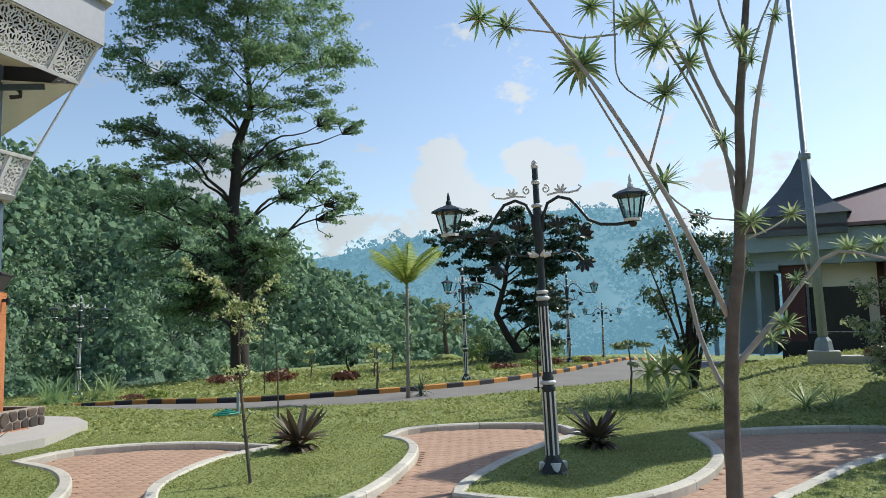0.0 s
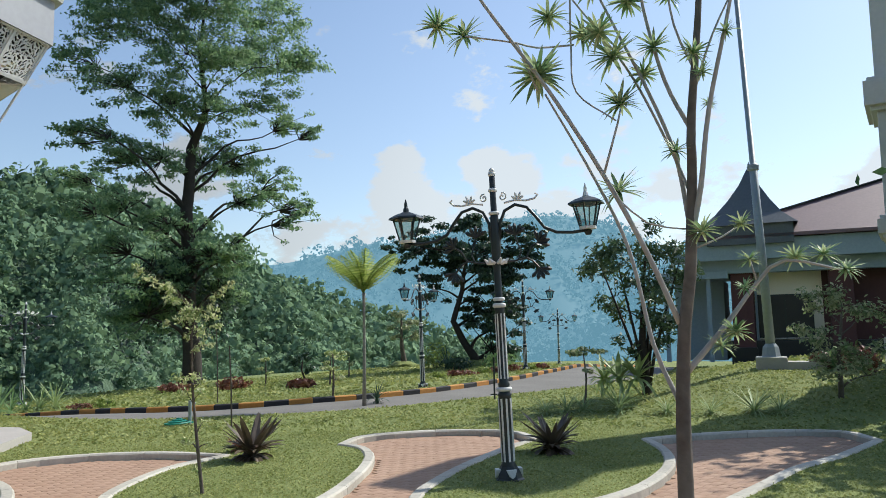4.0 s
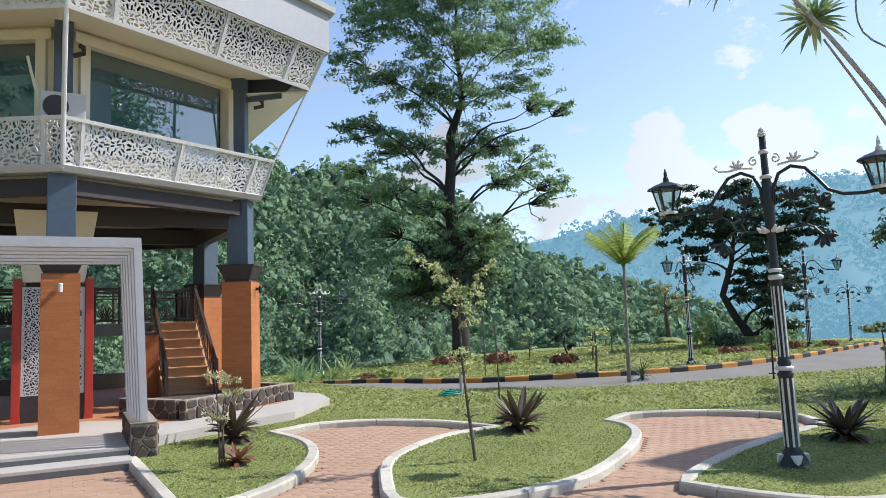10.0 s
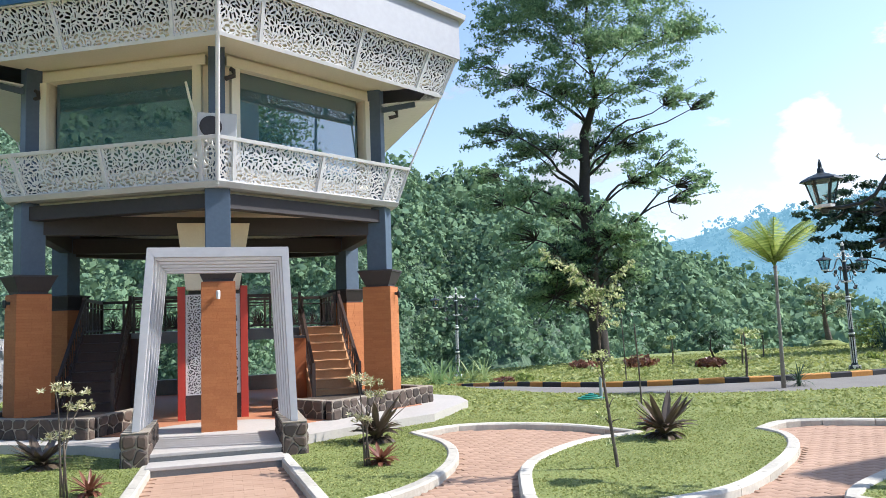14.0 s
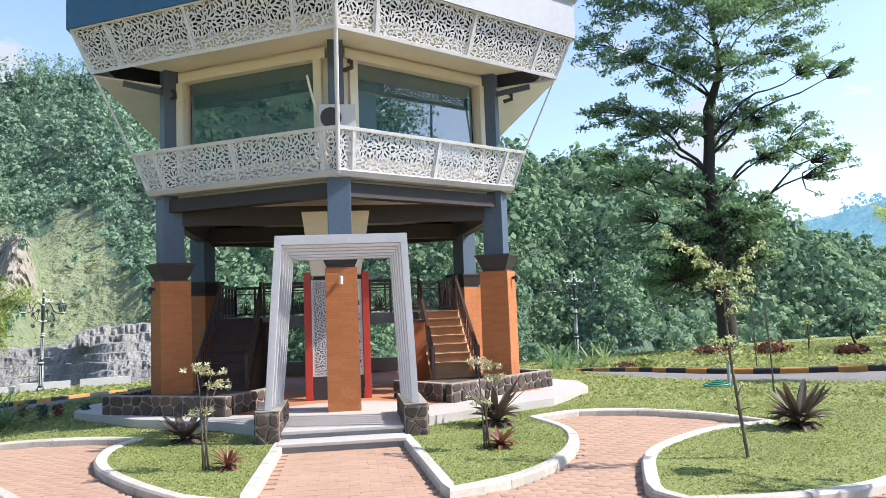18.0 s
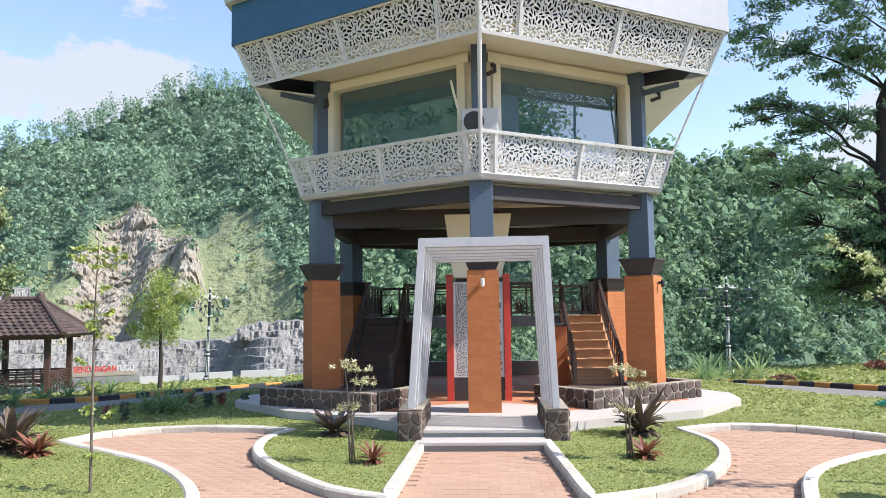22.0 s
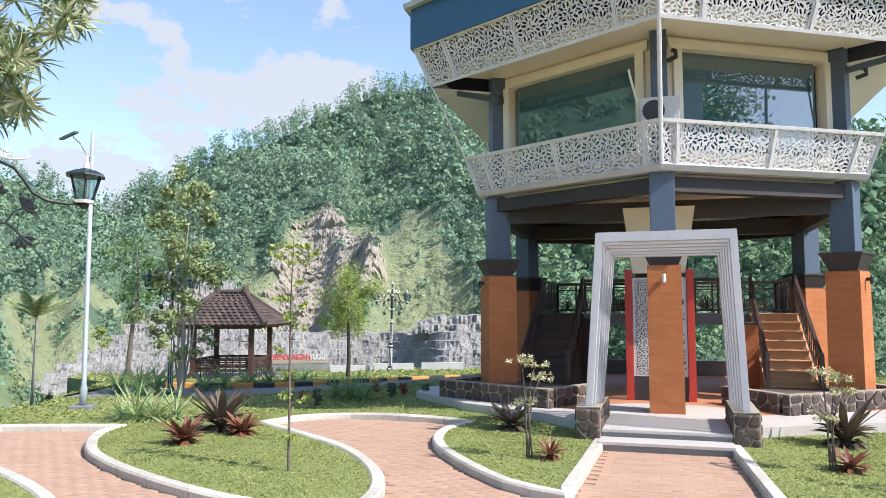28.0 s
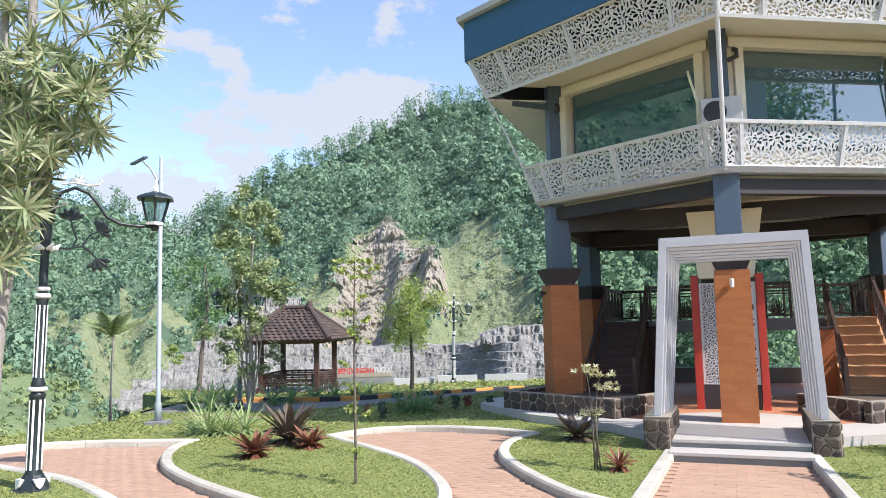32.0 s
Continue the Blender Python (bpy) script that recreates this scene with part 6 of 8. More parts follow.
# bonsai-like topiary and thin ornamental trees on the far lawn
p = stand(43.5, 2.9)
clump_tree("topiary_tree", p, 43.5, [(0.12, 0, 0.16), (0.0, 0.7, 0.12), (-0.06, 1.4, 0.08), (-0.05, 2.3, 0.05)], [(-0.1, 2.5, 0.42), (0.4, 2.1, 0.38), (-0.55, 1.95, 0.34), (0.5, 1.5, 0.34), (-0.35, 1.45, 0.24), (0.1, 2.15, 0.34)], 0.07, 2600, M["rosette"], M["bark"], "cloud-pruned ornamental tree on a mound", seed=6, flat_=0.4)
for i, (az_, dip, h) in enumerate(((33.27, 4.01, 0.9), (38.0, 4.15, 1.0), (39.4, 3.6, 1.0), (38.2, 5.2, 1.05))):
    clump_tree("ornamental_tree", stand(az_, dip), az_, [(0, 0, 0.03), (0.02, h * 0.5, 0.025), (0, h, 0.015)], [(0, h, 0.22), (-0.12, h * 0.72, 0.16), (0.12, h * 0.5, 0.14)], 0.06, 2600, M["creamleaf"], M["bark"], "slender tiered ornamental tree with pale leaves", seed=60 + i, flat_=0.3, group="tiered ornamental trees")
clump_tree("ornamental_tree", stand(35.9, 4.09), 35.9, [(0.2, 0, 0.04), (0.0, 0.5, 0.03), (0.05, 0.9, 0.015)], [(-0.2, 0.8, 0.25), (0.15, 0.95, 0.22), (0.3, 0.55, 0.2)], 0.08, 1800, M["darkleaf"], M["darkbark"], "small dark crooked ornamental tree", seed=66)

# umbrella tree, sapling trees near the paths
clump_tree("umbrella_shrub", stand(57.17, 5.9), 57.2, [(0, 0, 0.025), (0.04, 0.5, 0.02), (0.0, 1.0, 0.012)], [(0, 1.08, 0.22), (-0.18, 1.04, 0.15), (0.2, 1.05, 0.15), (0.12, 0.68, 0.1)], 0.06, 3000, M["rosette"], M["bark"], "small umbrella-shaped shrub with pale leaves", seed=67, flat_=0.25)
p = stand(28.92, 11.32)
SPRAYS = [(-0.10 - 0.055 * i, 1.84 + 0.045 * i, 0.10 - 0.005 * i) for i in range(12)] + [(0.0 + 0.045 * i, 1.88 + 0.045 * i, 0.075 - 0.006 * i) for i in range(7)]
SPRAYS += [(-0.18, 1.78, 0.12), (-0.06, 1.80, 0.13), (0.05, 1.76, 0.12), (-0.12, 1.66, 0.11), (0.0, 1.60, 0.11), (-0.05, 1.46, 0.07), (0.08, 1.50, 0.06), (-0.36, 1.74, 0.05), (0.12, 1.70, 0.07), (-0.12, 1.15, 0.12), (-0.24, 1.17, 0.08), (0.0, 1.17, 0.09), (-0.05, 1.04, 0.08), (-0.18, 1.04, 0.07), (0.0, 0.72, 0.04), (-0.2, 0.55, 0.05), (0.06, 0.5, 0.04), (-0.06, 0.24, 0.05)]
clump_tree("sapling", p, 28.92, [(0, 0, 0.020), (-0.05, 0.45, 0.017), (-0.11, 1.05, 0.013), (-0.13, 1.6, 0.009), (-0.08, 1.85, 0.005)], SPRAYS, 0.026, 4200, M["creamleaf"], M["bark"], "young tree with forked sprays of small pale leaves", seed=7, flat_=0.5)
p = stand(-28.5, 11.8)
clump_tree("sapling", p, -28.5, [(0, 0, 0.015), (0.0, 0.9, 0.012), (0.0, 1.7, 0.008), (0.02, 2.35, 0.004)], [(0.05, 2.1, 0.09), (-0.1, 1.75, 0.08), (0.12, 1.65, 0.07), (0.0, 1.0, 0.07), (-0.18, 2.2, 0.07), (0.2, 2.2, 0.07), (0, 2.25, 0.10), (-0.12, 2.28, 0.08), (0.14, 2.26, 0.08), (0.1, 1.9, 0.07), (-0.08, 1.55, 0.10), (0.08, 1.45, 0.08), (-0.1, 0.75, 0.09), (0.08, 0.68, 0.08), (0.0, 0.35, 0.08), (-0.08, 1.2, 0.06)], 0.032, 3600, M["yleaf"], M["bark"], "thin young tree with sparse yellow-green leaves", seed=8, flat_=0.4)

# clustered stems by the pavilion and thin trees behind
p = stand(-36.2, 6.13)
clump_tree("multi_stem_tree", p, -36.2, [(0.0, 0, 0.055), (0.03, 1.2, 0.045), (0.0, 2.6, 0.03), (0.1, 4.1, 0.012)], [(-0.5, 3.9, 0.3), (0.0, 4.2, 0.35), (0.4, 3.8, 0.3), (-0.3, 3.2, 0.35), (0.3, 3.1, 0.35), (-0.5, 2.6, 0.3), (0.5, 2.5, 0.28), (-0.1, 2.3, 0.3), (-0.6, 1.7, 0.28), (0.3, 1.8, 0.25), (-0.4, 1.1, 0.25), (0.45, 1.2, 0.18), (0.1, 0.9, 0.2), (-0.2, 1.4, 0.22), (0.2, 2.7, 0.3), (-0.25, 3.6, 0.3), (0.25, 4.35, 0.25), (-0.1, 4.7, 0.2)], 0.055, 5200, M["oliveleaf"], M["palebark"], "cluster of pale stems with tufts of green leaves", seed=9, thick=1.1, flat_=0.7)
for dx in (-0.35, -0.18, 0.16, 0.3):
    bm = bmesh.new()
    r_, _ = frame_of(-36.2)
    tube(bm, [(0, 0, -0.1), r_ * dx * 0.5 + Vector((0, 0.05, 0.9)), r_ * dx * 0.9 + Vector((0, 0.1, 2.2)), r_ * dx * 1.2 + Vector((0, 0, 3.4))], [0.028, 0.022, 0.015, 0.007], 7)
    ob = part("stem", bm, M["palebark"], [o for o in scene.objects if o.name == "multi_stem_tree"][0], "", True)
p = stand(-39.76, 4.62)
clump_tree("tree", p, -39.76, [(0, 0, 0.10), (0.1, 1.5, 0.08), (0.3, 3.2, 0.05), (0.2, 4.9, 0.02)], [(0.2, 5.0, 0.5), (-0.5, 4.3, 0.5), (0.7, 4.2, 0.5), (0.2, 3.5, 0.55), (-0.4, 3.2, 0.4), (0.8, 3.0, 0.45), (0.9, 2.2, 0.35), (0.0, 2.5, 0.35)], 0.085, 1150, M["leaf"], M["bark"], "slender tree with whorls of narrow leaves", seed=10)
p = stand(-41.5, 4.37)
clump_tree("tree", p, -41.5, [(0, 0, 0.05), (0.05, 1.2, 0.04), (0.0, 2.4, 0.02)], [(0, 2.6, 0.4), (-0.35, 2.3, 0.3), (0.35, 2.2, 0.35), (0.1, 1.8, 0.3)], 0.08, 1300, M["yleaf"], M["palebark"], "slender young tree with yellowish leaves", seed=11)
p = stand(-24.2, 5.21)
clump_tree("willow", p, -24.2, [(0, 0, 0.07), (0.03, 1.0, 0.055), (0, 1.8, 0.04), (0, 2.6, 0.02)], [(0, 2.9, 0.5), (-0.45, 2.5, 0.45), (0.45, 2.5, 0.45), (0, 2.2, 0.5), (-0.5, 1.9, 0.35), (0.4, 1.9, 0.35)], 0.035, 3600, M["willowleaf"], M["darkbark"], "small feathery yellow-green tree on twin stems", seed=12, flat_=1.0, long=4.0)
# strappy shrub tree on the bank
p = stand(61.67, 5.07)
clump_tree("shrub_tree", p, 61.7, [(0, 0, 0.10), (-0.05, 1.0, 0.08), (0.0, 2.0, 0.04), (0.1, 2.9, 0.02)], [(-0.9, 2.6, 0.4), (-0.5, 2.9, 0.4), (0.1, 3.0, 0.4), (0.6, 2.9, 0.4), (0.9, 2.4, 0.35), (-0.3, 2.3, 0.45), (0.4, 2.2, 0.45), (-0.6, 1.8, 0.35), (0.2, 1.6, 0.4), (0.5, 1.3, 0.3), (-0.2, 1.1, 0.3)], 0.055, 2500, M["bankleaf"], M["darkbark"], "leafy many-stemmed shrubby tree on the grass bank", seed=13, long=2.4, thick=0.6)
bank_tree = [o for o in scene.objects if o.name.startswith("shrub_tree")][-1]
for dx, dy in ((-0.5, 0.1), (-0.28, -0.2), (0.22, 0.2), (0.45, -0.1), (0.1, 0.3)):
    bm = bmesh.new()
    r_, d_ = frame_of(61.7)
    tube(bm, [(0, 0, -0.1), r_ * dx * 0.4 + d_ * dy * 0.4 + Vector((0, 0, 0.8)), r_ * dx + d_ * dy + Vector((0, 0, 1.7)), r_ * dx * 1.7 + d_ * dy * 1.5 + Vector((0, 0, 2.7))], [0.045, 0.035, 0.025, 0.01], 7)
    part("stem", bm, M["darkbark"], bank_tree, "", True)
p = stand(73.6, 5.2)
clump_tree("shrub_tree", p, 73.6, [(0.2, 0, 0.05), (0.2, 0.7, 0.04), (0.3, 1.5, 0.02)], [(-0.2, 1.6, 0.25), (0.3, 1.75, 0.3), (0.7, 1.4, 0.35), (-0.3, 1.2, 0.2), (0.1, 1.0, 0.3), (0.6, 0.8, 0.35), (0.0, 0.5, 0.3), (0.8, 0.4, 0.35)], 0.05, 3300, M["rosette"], M["bark"], "loose shrub with pale variegated leaves on the bank", seed=14)


def palm_tree(p, h, n, reach, seed, material, label, droop=1.0, tilt=(0.9, 1.5)):
    rng = random.Random(seed)
    ob = thing("palm_tree", p, 0, label, "palm tree")
    bm = bmesh.new()
    tube(bm, [(0, 0, -0.1), (0.01, 0, h * 0.4), (0.02, 0.01, h * 0.85), (0.02, 0.01, h)], [0.02 * h, 0.014 * h, 0.012 * h, 0.016 * h], 10)
    part("trunk", bm, M["palebark"], ob, "", True)
    for i in range(n):
        a = 2 * math.pi * i / n + rng.uniform(-0.2, 0.2)
        up = rng.uniform(*tilt)
        vs, fs = [], []
        rib = []
        for t in np.linspace(0, 1, 12):
            out = reach * (t * math.cos(up * (1 - 0.75 * t * droop)))
            z = h + reach * (t * math.sin(up * (1 - 0.75 * t * droop)))
            rib.append(Vector((out * math.cos(a), out * math.sin(a), z)))
        side = Vector((-math.sin(a), math.cos(a), 0))
        for j in range(2, 12):
            for sgn in (-1, 1):
                for q in (0.0, 0.33, 0.66):
                    o = rib[j - 1].lerp(rib[j], q)
                    dvec = (rib[j] - rib[j - 1]).normalized()
                    l = reach * 0.30 * math.sin(math.pi * (j - 1 + q) / 11.5) ** 0.6
                    tip = o + (side * sgn * 0.75 + dvec * 0.6 - Vector((0, 0, 0.6))).normalized() * l
                    w = dvec * 0.018
                    b = len(vs)
                    vs += [o - w, o + w, tip]
                    fs.append((b, b + 1, b + 2))
        frond = mesh_ob("frond", vs, fs, material, ob)
        bm = bmesh.new()
        tube(bm, rib, [0.018 - 0.0013 * t for t in range(12)], 4)
        part("rib", bm, material, frond)
    return ob


p = stand(40.55, 5.59)
palm_tree(p, 2.45, 12, 1.18, 1, M["willowleaf"], "slim palm with yellow-green feathery fronds at the lane kerb", 0.5, (1.05, 1.5))
p = stand(-45.6, 6.24)
palm_tree(p, 1.55, 9, 0.62, 2, M["oliveleaf"], "small thin palm at the lawn's edge", 0.5, (0.75, 1.45))


# ---- long-leaved tree before the camera ----
def leaf_blade(l, w, rise, fall, n=4):
    vs, fs = [], []
    for i in range(n + 1):
        t = i / n
        half = w / 2 * (math.sin(math.pi * min(1, 0.12 + 0.88 * t)) ** 0.7 if i < n else 0.02)
        x, z = l * t * math.cos(rise * (1 - t)), l * (math.sin(rise) * t - fall * t * t)
        vs += [(x, -half, z), (x, 0, z - half * 0.25), (x, half, z)]
    for i in range(n):
        b = 3 * i
        fs += [(b, b + 3, b + 4, b + 1), (b + 1, b + 4, b + 5, b + 2)]
    return vs, fs


def rosette_head(parent, at, axis, size, n, rng, material, wide=0.19):
    """A whorl of strap leaves as one head."""
    vs, fs = [], []
    q = Vector(axis).normalized().to_track_quat("Z", "Y").to_matrix()
    for i in range(n):
        t = i / n
        lv, lf = leaf_blade(size * rng.uniform(0.75, 1.1), size * wide, 1.25 - 1.5 * t + rng.uniform(-0.15, 0.15), 0.15 + 0.35 * t)
        rot = q @ Matrix.Rotation(i * 2.4 + rng.uniform(-0.2, 0.2), 3, "Z")
        b = len(vs)
        vs += [rot @ Vector(v) + Vector(at) for v in lv]
        fs += [tuple(j + b for j in f) for f in lf]
    return mesh_ob("leaf_head", vs, fs, material, parent)


D0 = 6.0
rng = random.Random(21)


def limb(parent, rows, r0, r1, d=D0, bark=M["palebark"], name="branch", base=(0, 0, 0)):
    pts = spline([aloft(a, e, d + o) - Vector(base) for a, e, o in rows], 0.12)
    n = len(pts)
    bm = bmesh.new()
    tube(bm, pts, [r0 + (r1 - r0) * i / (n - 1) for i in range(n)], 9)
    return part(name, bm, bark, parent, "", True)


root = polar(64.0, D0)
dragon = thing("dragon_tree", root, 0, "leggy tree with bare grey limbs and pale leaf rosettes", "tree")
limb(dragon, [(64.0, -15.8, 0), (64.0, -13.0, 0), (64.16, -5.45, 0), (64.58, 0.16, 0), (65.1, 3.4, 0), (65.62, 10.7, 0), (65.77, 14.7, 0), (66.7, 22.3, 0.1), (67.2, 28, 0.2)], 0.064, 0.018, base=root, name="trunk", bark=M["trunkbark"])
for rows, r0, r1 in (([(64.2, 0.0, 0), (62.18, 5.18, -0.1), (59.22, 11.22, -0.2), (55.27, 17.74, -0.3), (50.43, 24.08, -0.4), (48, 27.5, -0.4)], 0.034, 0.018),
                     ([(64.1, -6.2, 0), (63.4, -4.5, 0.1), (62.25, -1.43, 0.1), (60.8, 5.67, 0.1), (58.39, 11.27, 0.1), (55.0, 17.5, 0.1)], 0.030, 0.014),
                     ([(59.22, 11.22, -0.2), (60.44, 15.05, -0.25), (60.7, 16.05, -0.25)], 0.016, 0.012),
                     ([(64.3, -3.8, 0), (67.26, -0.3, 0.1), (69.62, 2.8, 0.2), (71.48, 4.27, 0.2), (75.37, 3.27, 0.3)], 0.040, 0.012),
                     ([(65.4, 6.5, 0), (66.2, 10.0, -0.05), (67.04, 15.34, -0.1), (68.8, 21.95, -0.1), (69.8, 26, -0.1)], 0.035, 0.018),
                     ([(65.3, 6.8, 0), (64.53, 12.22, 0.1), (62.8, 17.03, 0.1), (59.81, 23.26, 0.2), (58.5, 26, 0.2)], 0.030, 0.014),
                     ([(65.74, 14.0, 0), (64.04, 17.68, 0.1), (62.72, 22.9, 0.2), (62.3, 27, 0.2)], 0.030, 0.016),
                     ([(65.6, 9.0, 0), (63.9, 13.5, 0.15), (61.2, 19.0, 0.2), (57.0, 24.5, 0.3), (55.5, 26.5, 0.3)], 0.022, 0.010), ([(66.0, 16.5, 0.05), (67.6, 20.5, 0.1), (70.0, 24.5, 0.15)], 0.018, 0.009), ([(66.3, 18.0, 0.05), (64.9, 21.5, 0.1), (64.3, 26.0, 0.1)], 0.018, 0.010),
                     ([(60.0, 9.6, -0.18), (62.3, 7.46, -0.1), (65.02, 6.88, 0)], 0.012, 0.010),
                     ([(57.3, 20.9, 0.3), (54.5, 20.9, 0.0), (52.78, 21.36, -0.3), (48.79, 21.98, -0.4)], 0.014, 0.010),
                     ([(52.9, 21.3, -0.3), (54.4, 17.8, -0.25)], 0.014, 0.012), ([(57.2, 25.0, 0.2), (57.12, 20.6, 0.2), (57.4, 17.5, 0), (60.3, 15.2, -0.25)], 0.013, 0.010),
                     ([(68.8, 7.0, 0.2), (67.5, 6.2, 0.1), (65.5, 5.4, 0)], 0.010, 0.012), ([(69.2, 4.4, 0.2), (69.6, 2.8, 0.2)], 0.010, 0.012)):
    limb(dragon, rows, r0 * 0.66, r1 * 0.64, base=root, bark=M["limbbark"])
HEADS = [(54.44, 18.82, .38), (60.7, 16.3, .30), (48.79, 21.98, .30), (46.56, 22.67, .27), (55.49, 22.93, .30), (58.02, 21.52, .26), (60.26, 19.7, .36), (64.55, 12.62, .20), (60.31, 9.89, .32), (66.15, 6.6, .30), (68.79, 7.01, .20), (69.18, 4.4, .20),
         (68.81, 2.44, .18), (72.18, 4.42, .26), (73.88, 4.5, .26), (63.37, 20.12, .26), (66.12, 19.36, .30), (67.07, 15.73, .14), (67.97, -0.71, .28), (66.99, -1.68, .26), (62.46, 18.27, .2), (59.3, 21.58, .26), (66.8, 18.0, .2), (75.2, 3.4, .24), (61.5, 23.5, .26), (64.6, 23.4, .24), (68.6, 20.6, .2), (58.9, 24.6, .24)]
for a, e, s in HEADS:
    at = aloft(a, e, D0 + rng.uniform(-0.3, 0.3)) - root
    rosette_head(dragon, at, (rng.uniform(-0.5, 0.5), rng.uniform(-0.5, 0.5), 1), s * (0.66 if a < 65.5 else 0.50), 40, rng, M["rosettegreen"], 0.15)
# pit for its foot
bm = bmesh.new()
lathe(bm, [(0.55, -0.02), (0.55, 0.02), (0.3, 0.05)], 20, root)
tagged(part("tree_pit", bm, M["lawn"]), "round soil pit at the foot of the leggy tree", "tree pit", kind="structure")

root = polar(-53.2, 7.4)
root.z = 0.085
willowy = thing("dragon_tree", root, 0, "pale-stemmed tree with dense drooping variegated leaves", "tree")
for rows, r0, r1 in (([(-53.2, -12.5, 0), (-52.62, -1.19, 0), (-52.13, 4.01, 0), (-51.64, 9.68, 0), (-51.16, 16.44, 0), (-50.97, 25, 0)], 0.085, 0.035),
                     ([(-52.6, 0, 0), (-52.4, 8, 0.1), (-52.6, 16, 0.2), (-52.8, 26, 0.2)], 0.05, 0.03),
                     ([(-51.8, 8, 0), (-49.6, 11.5, -0.1), (-47.9, 13.2, -0.2)], 0.018, 0.008), ([(-51.5, 11, 0), (-48.5, 16, 0.1), (-46.5, 17, 0.1)], 0.02, 0.008),
                     ([(-51.2, 15, 0), (-48, 20, 0.1), (-44, 21.8, 0.1), (-42.2, 22.6, 0.1)], 0.022, 0.008), ([(-52, 5, 0), (-50, 8, -0.1), (-48.5, 8.8, -0.2)], 0.014, 0.006)):
    limb(willowy, rows, r0, r1, 7.4, M["palebark"], base=root)
for i in range(190):
    f = rng.random()
    if i < 62:
        e = rng.uniform(17.5, 27)
        a = -52.8 + rng.random() * (10.5 - 0.2 * abs(e - 22) ** 1.4)
    elif i < 130:
        e = rng.uniform(12.0, 18.5)
        a = -53 + rng.random() * (7.2 - 0.35 * abs(e - 15.5))
    else:
        e = rng.uniform(4.0, 12.5)
        a = -53.2 + rng.random() * (1.6 + 0.28 * (e - 4))
    at = aloft(a, e, 7.4 + rng.uniform(-0.6, 0.6)) - root
    rosette_head(willowy, at, (rng.uniform(-0.6, 0.9), rng.uniform(-0.6, 0.6), rng.uniform(-0.2, 1)), rng.uniform(0.17, 0.26), 20, rng, M["rosette"], 0.12)
# trees on the near side of the plaza, mirrored in the panes; the last is added unseen to shade the right bay
for i, (az_, d_, h) in enumerate(((98.5, 31, 15.5), (94.5, 33, 11.5), (102, 34, 13), (90, 35, 10), (86.5, 38, 8.5), (106, 33, 10), (88.5, 15, 6.6))):
    b = polar(az_, d_)
    b.z = terrain(b.x, b.y) + 0.05
    clump_tree("tree", b, az_, [(0, 0, 0.3), (0.1, h * 0.4, 0.22), (0, h, 0.06)], [(x * h * 0.18, h * (0.45 + 0.15 * j), h * 0.16) for j in range(4) for x in (-1.1 + 0.2 * j, 0.0, 1.1 - 0.2 * j)], 0.18, 230, M["leaf"], M["bark"], "broad green tree at the near edge of the plaza", seed=80 + i)

# ---- ground plants ----
def strap_plant(name, p, n, size, wide, material, label, category, seed, lift=0.4, sharp=0.40, group="", dead=0):
    """A rosette plant with every strap leaf a piece of its own; four leaf shapes shared."""
    rng = random.Random(seed)
    ob = thing(name, p, rng.uniform(0, 360), label, category, group)
    shapes = []
    for j in range(4):
        lv, lf = leaf_blade(size, size * wide, 1.25 - 0.36 * j, 0.12 + sharp * j, 5)
        me = bpy.data.meshes.new("leaf")
        me.from_pydata([tuple(v) for v in lv], [], lf)
        me.materials.append(material)
        shapes.append(me)
    n = int(n * (2.4 if name == "bromeliad" else 1.5))
    for i in range(n):
        j = min(3, int(4 * i / n))
        leaf = new("leaf", shapes[j])
        leaf.parent = ob
        s = rng.uniform(0.75, 1.1)
        leaf.matrix_basis = pose(0, 0, 0.02, rng.uniform(-8, 8), rng.uniform(-8, 8), i * 137.5 + rng.uniform(-15, 15)) @ Matrix.Diagonal((s, s, s * (0.75 + lift), 1))
    bm = bmesh.new()
    lathe(bm, [(0.03, -0.05), (size * 0.12, 0.0), (size * 0.10, 0.06), (0.02, 0.09)], 8)
    part("heart", bm, material, ob)
    return ob


bro = "dark purple bromeliad with broad arching leaves in the grass"
strap_plant("bromeliad", stand(32.34, 9.2), 38, 0.42, 0.22, M["purple"], bro, "bromeliad", 1, 0.65, group="bromeliads")
strap_plant("bromeliad", stand(11.02, 9.1), 36, 0.42, 0.22, M["purple"], bro, "bromeliad", 2, 0.8, group="bromeliads")
strap_plant("bromeliad", stand(11.3, 10.7), 18, 0.25, 0.25, M["redleaf"], "withered brown-red bromeliad at the foot of another", "bromeliad", 3, 0.3)
strap_plant("bromeliad", stand(54.63, 9.35), 38, 0.42, 0.22, M["purple"], bro, "bromeliad", 4, 0.6, group="bromeliads")
strap_plant("bromeliad", stand(-33.38, 8.7), 46, 0.40, 0.27, M["purple"], bro, "bromeliad", 5, 0.75, group="bromeliads")
strap_plant("bromeliad", stand(-35.89, 9.5), 30, 0.31, 0.25, M["redleaf"], "small red bromeliad beside a larger one", "bromeliad", 6, 0.4, group="red bromeliads")
strap_plant("bromeliad", stand(-31.79, 9.1), 30, 0.28, 0.25, M["redleaf"], "small red bromeliad beside a larger one", "bromeliad", 7, 0.35, group="red bromeliads")
strap_plant("bromeliad", stand(-11.8, 9.0), 26, 0.37, 0.25, M["purple"], bro, "bromeliad", 8, 0.35, group="bromeliads")
strap_plant("bromeliad", stand(-8.9, 11.1), 26, 0.21, 0.2, M["redleaf"], "small red-brown bromeliad near the gate", "bromeliad", 9, 0.5, group="red bromeliads")
